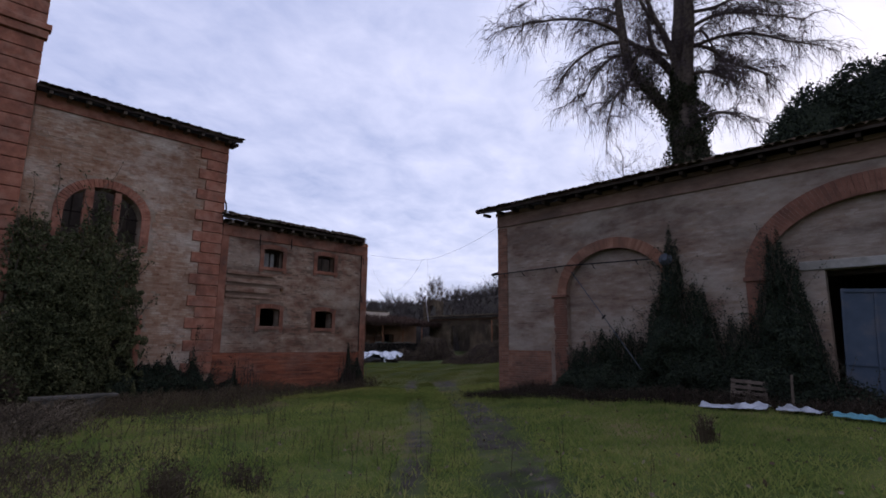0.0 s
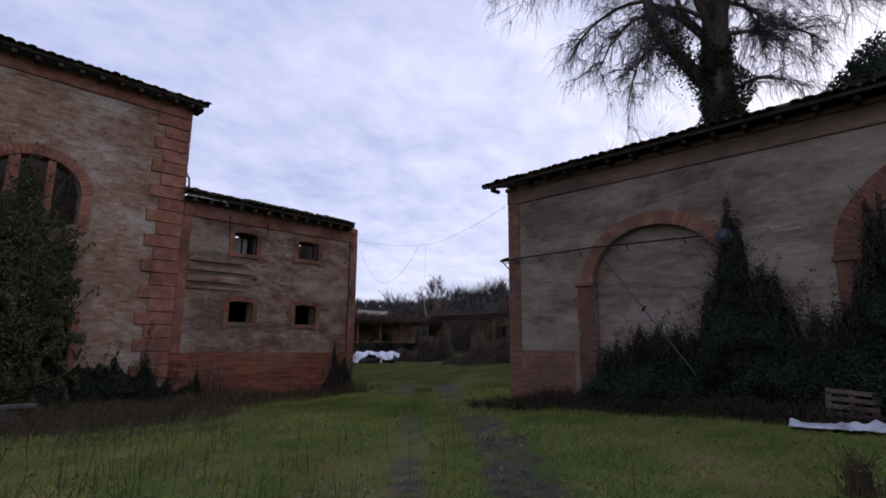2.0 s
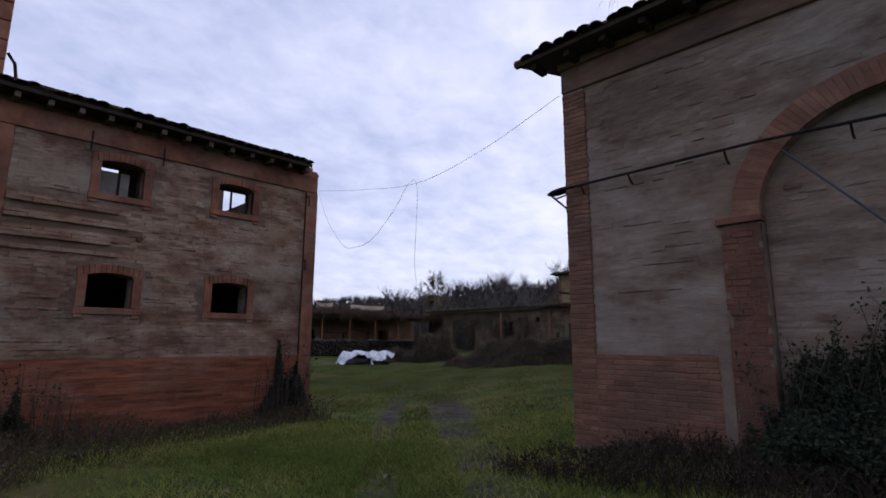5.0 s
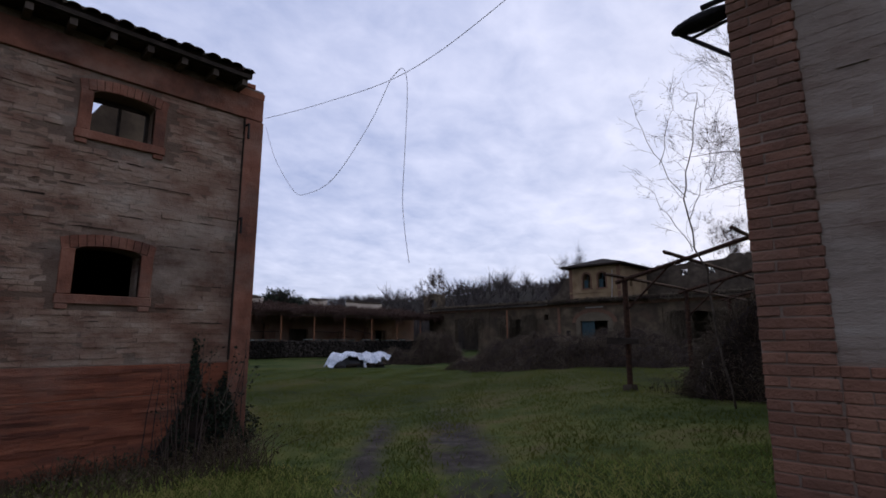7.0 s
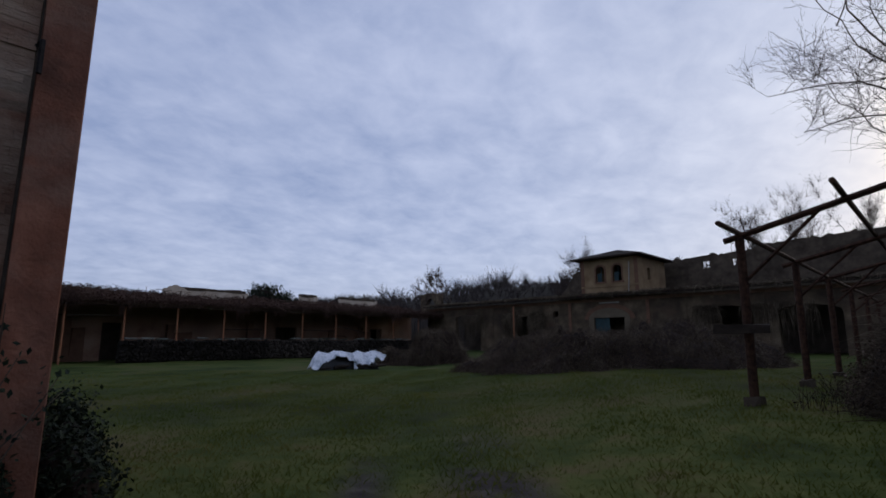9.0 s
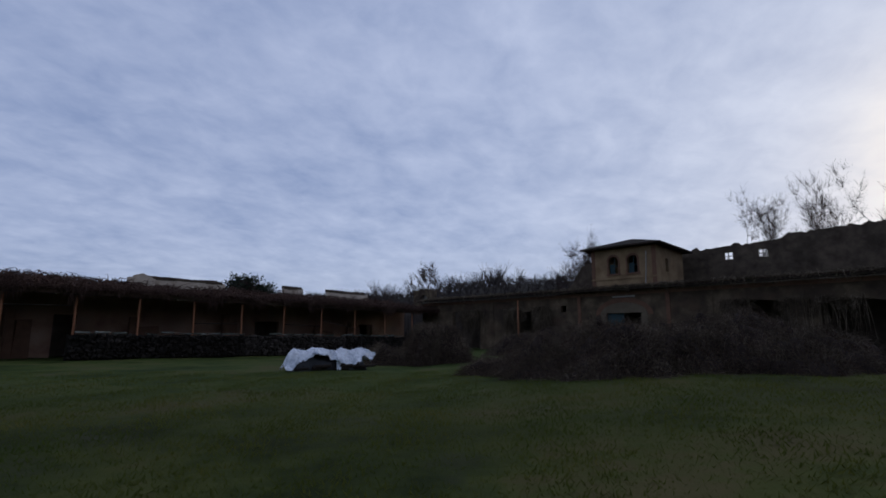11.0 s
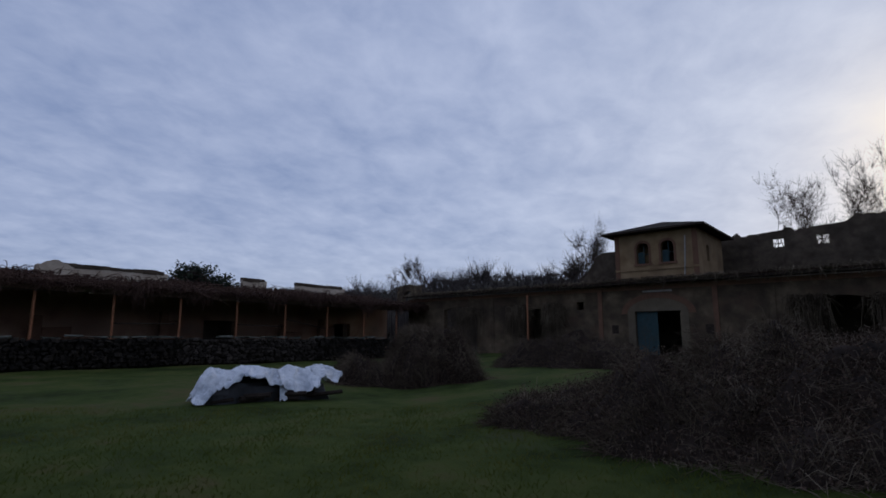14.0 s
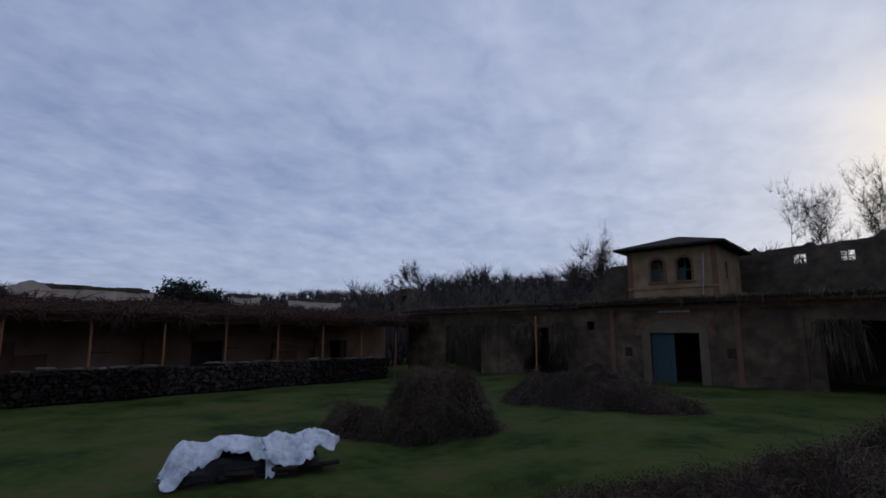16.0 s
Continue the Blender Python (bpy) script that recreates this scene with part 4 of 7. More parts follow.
def build_barn():
    root = thing("barn", (-3, YR + 4, 0.0), "long derelict brick barn with bricked-up arches and a mossy tile roof", "building")
    u0, u1, v0, v1 = -11.07, 8.0, -0.6, 5.95
    doorway = (-2.08, 0.4, -0.55, 3.16, 0.0)
    a1 = (-8.46, -5.46, -0.55, 2.98, 1.24)
    a2 = (-3.2, 1.4, -0.55, 3.1, 1.6)
    wall = wall_part("wall", u0, u1, v0, v1, -0.5, 0.0, (a1, a2), RIGHT, M_BARNMORTAR, root, "weathered brick wall with two wide arches")
    box_part("back", [(u0, u1, v0, v1, -8.4, -8.0), (u0, u0 + 0.4, v0, v1, -7.99, -0.51), (u1 - 0.4, u1, v0, v1, -7.99, -0.51)], RIGHT, M_INSIDE, root)
    fill = box_part("arch_infill", [(-8.45, -5.47, v0, 4.3, -0.4, -0.16)], RIGHT, M_BARNMORTAR, root, "brick infill of the small arch")
    fill2 = wall_part("arch_infill", -3.19, 1.39, v0, 4.8, -0.4, -0.12, (doorway,), RIGHT, M_BARNMORTAR, root, "brick infill around the doorway")
    shift = lambda d: (lambda p: RIGHT(p + np.array([0, 0, d])))
    free = clear_of((-8.95, -5.05, -1, 2.98, 1.58), (-3.62, 1.85, -1, 3.1, 2.06))
    boxes = brick_courses(-10.74, 4.0, 1.32, 5.40, free, proud=(0.001, 0.004), joint=0.0035, seed=14, gaps=0.02)
    brickwork(boxes, RIGHT, M_RUBBLE_DARK, M_RUBBLE_DARK_ONE, wall, (-10.75, -8.9, 1.3, 4.6))
    boxes = brick_courses(-8.45, -5.47, 0.0, 4.15, lambda a, b, c, d: d < arch_height(a1, a) + 0.02 and d < arch_height(a1, b) + 0.02, proud=(0.001, 0.006), joint=0.007, seed=15, gaps=0.015)
    v, f = cuboids(boxes, shift(-0.16), 0.003, QUADS[1:])
    part("brickwork", mesh_from("brickwork", v, f, M_RUBBLE_DARK), fill, "", "stuff")
    boxes = brick_courses(-3.19, 1.39, 0.0, 4.6, lambda a, b, c, d: d < arch_height(a2, a) and d < arch_height(a2, b) and not (b > -2.55 and d > 3.15 and c < 3.38) and not (b > -2.1 and a < 0.42 and c < 3.2),
                          proud=(0.001, 0.006), joint=0.007, seed=16, gaps=0.015)
    v, f = cuboids(boxes, shift(-0.12), 0.003, QUADS[1:])
    part("brickwork", mesh_from("brickwork", v, f, M_RUBBLE_DARK), fill2, "", "stuff")
    lay_joint_shade(wall, RIGHT, -10.7, -9.0, 1.5, 5.3, free, 11, 3, 0.008)
    box_part("lintel", [(-2.53, 0.8, 3.17, 3.37, -0.3, -0.07)], RIGHT, M_CONCRETE, root, "grey concrete lintel", bevel=0.01)
    # arches
    arch = box_part("arch", [(-8.90, -8.47, -0.3, 2.9, -0.1, 0.03)], RIGHT, M_REDMORTAR, root, "brick arch ring on a pier", bevel=0.008)
    v, f = cuboids(brick_courses(-8.905, -8.465, 0.0, 2.9, lambda *a: True, length=0.21, proud=(0.036, 0.05), joint=0.011, seed=19), RIGHT, 0.002)
    part("brickwork", mesh_from("brickwork", v, f, M_BARNRED), arch, "", "stuff")
    for w in ring(-6.96, 2.98, 1.50, 1.24, 1.80, 1.55, 66, -0.16, 0.05, 0.05):
        part("arch_brick", mesh_from("arch_brick", RIGHT(w), QUADS, M_BRICK_ONE), arch)
    box_part("impost", [(-8.95, -8.44, 2.9, 2.98, -0.1, 0.09)], RIGHT, M_BARNRED, arch, bevel=0.006)
    box_part("pier", [(-5.45, -5.03, 0.0, 2.97, -0.1, 0.045)], RIGHT, M_BRICK, arch, bevel=0.008)
    big = box_part("arch", [(-3.60, -3.21, 0.0, 3.0, -0.1, 0.045)], RIGHT, M_BARNRED, root, "wide red brick arch ring", bevel=0.008)
    for w in ring(-0.9, 3.1, 2.3, 1.60, 2.70, 2.07, 84, -0.12, 0.05, 0.06):
        part("arch_brick", mesh_from("arch_brick", RIGHT(w), QUADS, M_BARNRED), big)
    box_part("impost", [(-3.64, -3.18, 3.0, 3.1, -0.1, 0.09)], RIGHT, M_BARNRED, big, bevel=0.006)
    # frieze, plinth
    box_part("frieze", [(-11.08, 8.0, 5.42, 5.80, -0.05, 0.05), (-11.11, 8.0, 5.81, 5.92, -0.05, 0.10)], RIGHT, M_FRIEZE, root, "faded red frieze with a moulding under the eave", bevel=0.01)
    plinth = box_part("plinth", [(-10.70, -8.91, -0.55, 1.30, -0.05, 0.029)], RIGHT, M_REDMORTAR, root)
    plinth2 = box_part("plinth", [(-5.02, -3.61, -0.55, 1.30, -0.05, 0.029)], RIGHT, M_REDMORTAR, root)
    boxes = brick_courses(-5.05, -3.61, 0.0, 1.3, lambda *a: True, proud=(0.032, 0.042), seed=18)
    v, f = cuboids(boxes, RIGHT, 0.002, QUADS[1:])
    part("brickwork", mesh_from("brickwork", v, f, M_BRICK), plinth2, "", "stuff")
    box_part("corner_core", [(-11.07, -10.71, -0.55, 5.41, -0.05, 0.029)], RIGHT, M_REDMORTAR, root)
    # roof
    roof = roof_slab("roof", [(-11.62, YR - 0.5, 5.98), (8.2, YR - 0.5, 5.98), (8.2, YR + 4.2, 7.25), (-11.62, YR + 4.2, 7.25)], 0.06, M_DARKWOOD, root, "mossy clay tile roof with an uneven eave")
    roof_slab("rear_slope", [(-11.62, YR + 4.2, 7.25), (8.2, YR + 4.2, 7.25), (8.2, YR + 8.9, 5.9), (-11.62, YR + 8.9, 5.9)], 0.06, M_TILE, roof)
    eave_tiles(roof, ((-11.75, YR - 0.54, 6.0), (2.2, YR - 0.54, 6.0)), (0, 0.965, 0.261), 66, 3, 31, 0.05)
    for i in range(20):
        u = -11.4 + i * 0.6
        box_part("rafter", [(u, u + 0.1, 5.82, 5.91, 0.101, 0.42)], RIGHT, M_DARKWOOD, roof)
    # leaning sheet-steel door inside the doorway
    # dark board added to stand for the shade under the lintel
    box_part("lintel_shadow_board", [(-2.07, 0.39, 3.05, 3.15, -0.6, -0.41)], RIGHT, M_DARKWOOD, root)
    bm = bmesh.new()
    m = pose(-1.95, YR + 0.30, 1.45, 0, 2.5, 14)
    bmesh.ops.create_cube(bm, size=1, matrix=m @ pose(0.62, 0, 0) @ Matrix.Diagonal((1.2, 0.04, 2.6, 1)))
    for x in (0.05, 0.6, 1.18):
        bmesh.ops.create_cube(bm, size=1, matrix=m @ pose(x, -0.03, 0) @ Matrix.Diagonal((0.05, 0.05, 2.6, 1)))
    for z in (-1.25, -0.3, 1.25):
        bmesh.ops.create_cube(bm, size=1, matrix=m @ pose(0.62, -0.034, z) @ Matrix.Diagonal((1.2, 0.05, 0.05, 1)))
    door = part("door_leaf", (bm, M_BLUEDOOR), root, "blue-grey steel door leaf standing ajar")
    bm = bmesh.new()
    bmesh.ops.create_cube(bm, size=1, matrix=m @ pose(1.05, -0.08, 0.0) @ Matrix.Diagonal((0.12, 0.06, 0.03, 1)))
    part("handle", (bm, M_IRON), door)
    return root, plinth


BARN, BARN_PLINTH = build_barn()


def build_rail():
    """Iron rail on brackets along the barn, and a small hood on the end wall."""
    y = YR - 0.14
    root = thing("iron_rail", (-8.5, y, 3.8), "thin dark iron rail on brackets along the barn wall", "rail")
    v, f = tube_line([(-11.2, y, 3.80), (-8.4, y, 3.84), (-5.85, y, 3.77)], 0.02, 6)
    part("bar", mesh_from("bar", v, f, M_IRON), root)
    for x in (-10.75, -10.0, -8.75, -7.5, -6.2):
        v, f = tube_line([(x, YR + 0.03, 3.68), (x, YR - 0.06, 3.70), (x, y - 0.02, 3.81)], 0.014, 5)
        part("bracket", mesh_from("bracket", v, f, M_IRON), root)
    hood = thing("iron_hood", (-11.25, YR + 0.15, 3.8), "small dark iron hood on struts at the barn's end", "hood")
    bm = bmesh.new()
    bmesh.ops.create_uvsphere(bm, u_segments=14, v_segments=8, radius=1, matrix=pose(-11.27, YR + 0.14, 3.87, 0, -8, 10) @ Matrix.Diagonal((0.24, 0.10, 0.055, 1)))
    part("cap", (bm, M_IRON), hood)
    v, f = tube_line([(-11.44, YR + 0.14, 3.82), (-11.06, YR + 0.14, 3.46)], 0.018, 5)
    part("strut", mesh_from("strut", v, f, M_IRON), hood)
    v, f = tube_line([(-11.36, YR + 0.14, 3.76), (-11.06, YR + 0.14, 3.80)], 0.014, 5)
    part("strut", mesh_from("strut", v, f, M_IRON), hood)


build_rail()


def build_prop():
    v, f = tube_line([(-8.12, YR - 0.28, 3.62), (-7.0, YR - 0.55, 2.25), (-5.9, YR - 0.85, 0.9)], 0.013, 7)
    ob = single("steel_pole", mesh_from("steel_pole", v, f, M_STEEL), "long grey steel pole leaning against the barn arch", "pole")
    bm = bmesh.new()
    bmesh.ops.create_cone(bm, cap_ends=True, segments=10, radius1=0.026, radius2=0.026, depth=0.14, matrix=pose(-7.0, YR - 0.55, 2.25, 0, 50, -20))
    part("clamp", (bm, M_IRON), ob)
    # round lamp reflector on the arch
    lamp = thing("wall_lamp", (-5.42, YR - 0.05, 3.45), "grey disc lamp on a terracotta pipe by the arch", "lamp")
    bm = bmesh.new()
    bmesh.ops.create_cone(bm, cap_ends=True, segments=20, radius1=0.17, radius2=0.06, depth=0.10, matrix=pose(-5.38, YR - 0.22, 3.72, 80, 0, 10))
    part("reflector", (bm, M_STEEL), lamp)
    v, f = tube_line([(-5.36, YR - 0.02, 2.75), (-5.36, YR - 0.12, 3.0), (-5.36, YR - 0.13, 3.2)], [0.05, 0.07, 0.10], 10)
    part("pipe", mesh_from("pipe", v, f, M_TERRACOTTA), lamp)
    v, f = tube_line([(-5.37, YR - 0.0, 3.5), (-5.37, YR - 0.14, 3.6), (-5.38, YR - 0.18, 3.70)], 0.02, 6)
    part("arm", mesh_from("arm", v, f, M_IRON), lamp)


build_prop()


def build_wires():
    root = thing("overhead_cable", (-14.65, 13.75, 4.7), "slack grey cable between the two buildings with loose ends", "cable")
    runs = (
        [(-18.55, 13.80, 5.36), (-16.6, 13.77, 4.98), (-14.64, 13.75, 4.72), (-12.9, 13.72, 4.94), (-11.14, 13.68, 5.42)],
        [(-18.5, 13.79, 5.2), (-18.0, 13.76, 4.45), (-17.3, 13.75, 3.75), (-16.88, 13.75, 3.62), (-16.2, 13.75, 3.70), (-15.4, 13.75, 4.25), (-14.95, 13.75, 4.75)],
        [(-14.95, 13.75, 4.75), (-14.72, 13.75, 4.80), (-14.63, 13.75, 4.5), (-14.66, 13.75, 3.7), (-14.69, 13.75, 3.1), (-14.64, 13.75, 2.7), (-14.56, 13.75, 2.32)],
    )
    for pts in runs:
        v, f = tube_line(smooth_curve(pts), 0.0046, 5)
        part("wire", mesh_from("wire", v, f, M_CABLE), root)


build_wires()


# ---- courtyard beyond the gap: stone wall, portico, far barn with its tower, shed frame ----
def ragged(level, amount, seed, scale=0.5):
    return lambda u: level + amount * noise.noise(Vector((u * scale, seed, 0.3))) + amount * 0.5 * noise.noise(Vector((u * scale * 4, seed, 7.3)))


FAR = facing_y(59.3)


def far_arched_window(parent, map_, u0, u1, v0, v1):
    c, a = (u0 + u1) / 2, (u1 - u0) / 2
    win = box_part("window_surround", [(u0 - 0.14, u0, v0, v1, -0.1, 0.05), (u1, u1 + 0.14, v0, v1, -0.1, 0.05), (u0 - 0.2, u1 + 0.2, v0 - 0.14, v0, -0.1, 0.1)], map_, M_FADED, parent, "faded red window surround")
    for w in ring(c, v1, a, a * 0.9, a + 0.16, a * 0.9 + 0.18, 9, -0.1, 0.05, 0.05):
        part("arch_brick", mesh_from("arch_brick", map_(w), QUADS, M_FADED), win)
    box_part("casement", [(c - 0.03, c + 0.03, v0, v1 + a * 0.8, -0.3, -0.25), (u0, u1, v0 + 0.7, v0 + 0.76, -0.299, -0.251), (u0, c - 0.05, v0, v0 + 0.9, -0.28, -0.26)], map_, M_TEAL, win, "broken teal casement")


def build_far_barn():
    root = thing("far_barn", (-38, 62, 0.1), "long low ochre barn with a hip-roofed tower and arched doorway", "building")
    door = (-38.82, -35.75, -0.7, 3.45, 0.0)
    gaps = [(-57.2, -53.2, -0.7, 4.0, 0.3), (-49.0, -45.0, -0.7, 3.4, 0.5), door, (-29.3, -25.2, -0.7, 3.5, 0.6), (-23.5, -19.5, -0.7, 3.4, 0.5), (-43.4, -42.8, 3.7, 4.3, 0.0)]
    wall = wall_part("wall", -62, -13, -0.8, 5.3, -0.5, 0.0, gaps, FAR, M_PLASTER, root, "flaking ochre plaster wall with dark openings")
    box_part("back", [(-62, -13, -0.8, 5.3, -7.5, -7.2), (-52, -51.7, -0.8, 5.3, -7.19, -0.51), (-33, -32.7, -0.8, 5.3, -7.19, -0.51)], FAR, M_INSIDE, root)
    roof = roof_slab("roof", [(-62, 58.45, 5.52), (-13, 58.45, 5.52), (-13, 66.6, 6.25), (-62, 66.6, 6.25)], 0.14, M_FARROOF, root, "dark mossy tile roof with a sagging eave")
    eave_tiles(roof, ((-61, 58.42, 5.56), (-15, 58.42, 5.56)), (0, 0.985, 0.17), 150, 1, 61, 0.08)
    box_part("frieze", [(-62, -13, 5.0, 5.3, -0.05, 0.05)], FAR, M_FADED, root)
    for u in (-41.45, -33.5, -51.5, -30.3, -24.4):
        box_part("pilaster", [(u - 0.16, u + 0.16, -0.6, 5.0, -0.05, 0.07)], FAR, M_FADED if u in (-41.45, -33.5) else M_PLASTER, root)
    surround = box_part("door_surround", [(-39.35, -38.83, -0.5, 3.3, -0.1, 0.06), (-35.74, -35.2, -0.5, 3.3, -0.1, 0.06), (-38.83, -35.74, 3.46, 3.85, -0.1, 0.045)], FAR, M_ARCH, root, "grey plaster arch over the doorway")
    for w in ring(-37.28, 3.3, 1.6, 0.55, 2.1, 1.05, 22, -0.1, 0.05, 0.03):
        part("arch_brick", mesh_from("arch_brick", FAR(w), QUADS, M_ARCH), surround)
    for w in ring(-37.28, 3.3, 2.12, 1.07, 2.55, 1.45, 26, -0.1, 0.035, 0.08):
        part("arch_brick", mesh_from("arch_brick", FAR(w), QUADS, M_FADED), surround)
    leaf = box_part("door_leaf", [(-38.8, -37.35, -0.4, 3.43, -0.25, -0.18)] + [(-38.8 + i * 0.29, -38.78 + i * 0.29, -0.4, 3.43, -0.18, -0.165) for i in range(6)], FAR, M_TEAL, root, "faded teal plank door leaf")
    for a, b in ((-44.9, -39.44), (-35.1, -29.4)):
        box_part("plinth", [(a, b, -0.6, 0.9, -0.05, 0.05)], FAR, M_RUIN, root)
    box_part("plaque", [(-38.2, -36.2, 4.80, 4.92, -0.02, 0.06)], FAR, M_CONCRETE, root)
    # dark plates on the wall face stand for the shade in two niches
    for u in (-34.2, -40.6):
        box_part("niche", [(u, u + 0.5, 1.9, 2.5, -0.02, 0.03)], FAR, M_DARKWOOD, root)
    # tower
    tower_map = facing_y(60.0)
    t0, t1, z0, z1 = -40.35, -34.55, 5.0, 9.25
    wins = [(-38.75, -37.85, 6.95, 8.1, 0.42), (-37.0, -36.1, 6.95, 8.1, 0.42)]
    tower = wall_part("tower", t0, t1, z0, z1, -0.4, 0.0, wins, tower_map, M_OCHRE, root, "small ochre tower with two arched windows")
    side = facing_x(t1)
    wall_part("side_wall", 60.005, 66.5, z0, z1, -0.4, -0.005, [(62.2, 62.9, 7.1, 8.1, 0.2)], side, M_OCHRE, tower)
    box_part("side_wall", [(60.005, 66.5, z0, z1, -5.79, -5.4)], side, M_OCHRE, tower)
    box_part("rear", [(60.41, 66.5, z0, z1, -3.0, -2.8)], side, M_INSIDE, tower)
    box_part("corner_strip", [(t1 - 0.3, t1 + 0.04, z0, z1, -0.05, 0.04)], tower_map, M_FADED, tower)
    box_part("corner_strip", [(t0 - 0.04, t0 + 0.3, z0, z1, -0.05, 0.04)], tower_map, M_FADED, tower)
    box_part("string_course", [(t0 - 0.05, t1 + 0.05, 6.45, 6.6, -0.05, 0.08)], tower_map, M_OCHRE, tower)
    for w in wins:
        far_arched_window(tower, tower_map, *w[:4])
    bm = bmesh.new()
    lo = [bm.verts.new(c) for c in ((t0 - 0.75, 59.2, 9.22), (t1 + 0.75, 59.2, 9.22), (t1 + 0.75, 67.2, 9.22), (t0 - 0.75, 67.2, 9.22))]
    up = [bm.verts.new((c.co.x, c.co.y, 9.36)) for c in lo]
    ridge = [bm.verts.new(((t0 + t1) / 2, 62.2, 10.35)), bm.verts.new(((t0 + t1) / 2, 64.2, 10.35))]
    bm.faces.new(lo[::-1])
    for i in range(4):
        bm.faces.new((lo[i], lo[(i + 1) % 4], up[(i + 1) % 4], up[i]))
    bm.faces.new((up[0], up[1], ridge[0]))
    bm.faces.new((up[1], up[2], ridge[1], ridge[0]))
    bm.faces.new((up[2], up[3], ridge[1]))
    bm.faces.new((up[3], up[0], ridge[0], ridge[1]))
    hip = part("tower_roof", (bm, M_FARROOF), tower, "dark hipped tile roof with wide eaves")
    v, f = tube_line([(-35.27, 59.88, 8.7), (-35.36, 59.88, 7.0), (-35.46, 59.86, 5.6)], 0.045, 6)
    part("drain_pipe", mesh_from("drain_pipe", v, f, M_CONCRETE), tower)


build_far_barn()


def hanging_creeper(name, label, count, place, length, seed, thick=0.02):
    """Dead creeper that hangs over an eave: place(r, k) gives where each stem starts."""
    r = np.random.default_rng(seed)
    p = place(r, count)
    ln = length * r.random((count, 1)) ** 1.8 + 0.15
    s = r.normal(0, 0.25, (count, 3)) * [1, 1, 0.3]
    mid = p + s * 0.6 + np.array([0, -0.12, 0.06])
    end = p + s * 1.4 + np.array([0, -0.1, -1.0]) * ln
    v, f = tubes(np.stack([p, mid, end], 1), np.tile([thick, thick * 0.8, thick * 0.3], (count, 1)), 3)
    lv, lf = leaves(mid + (end - mid) * r.random((count, 1)) + r.normal(0, 0.08, (count, 3)), 0.07, None, seed + 1)
    v, f = joined((v, f), (lv, lf))
    root = thing(name, (float(p[:, 0].mean()), float(p[:, 1].mean()), float(p[:, 2].mean())), label, "creeper")
    part("stem_work", mesh_from("stem_work", v, f, M_CANE), root, "", "stuff")


hanging_creeper("creeper", "dead creeper hanging over the far barn's eave", 1900, lambda r, k: np.stack([-62 + 47 * r.random(k), 58.35 + 0.8 * r.random(k), 5.62 + 0.15 * r.random(k)], 1), 0.6, 131)
hanging_creeper("creeper", "curtain of dead creeper in the barn's dark openings", 900, lambda r, k: np.stack([np.where(r.random(k) < 0.5, r.normal(-48.6, 0.5, k), r.normal(-45.3, 0.5, k)), 59.1 + 0.1 * r.random(k), 3.0 + 1.3 * r.random(k)], 1), 2.6, 132)
hanging_creeper("creeper", "curtain of dead creeper in the barn's dark openings", 1200, lambda r, k: np.stack([np.where(r.random(k) < 0.5, r.normal(-54.5, 1.0, k), np.where(r.random(k) < 0.5, r.uniform(-29.5, -27.5, k), r.uniform(-25.8, -21, k))), 59.1 + 0.1 * r.random(k), 3.2 + 1.0 * r.random(k)], 1), 2.4, 133)


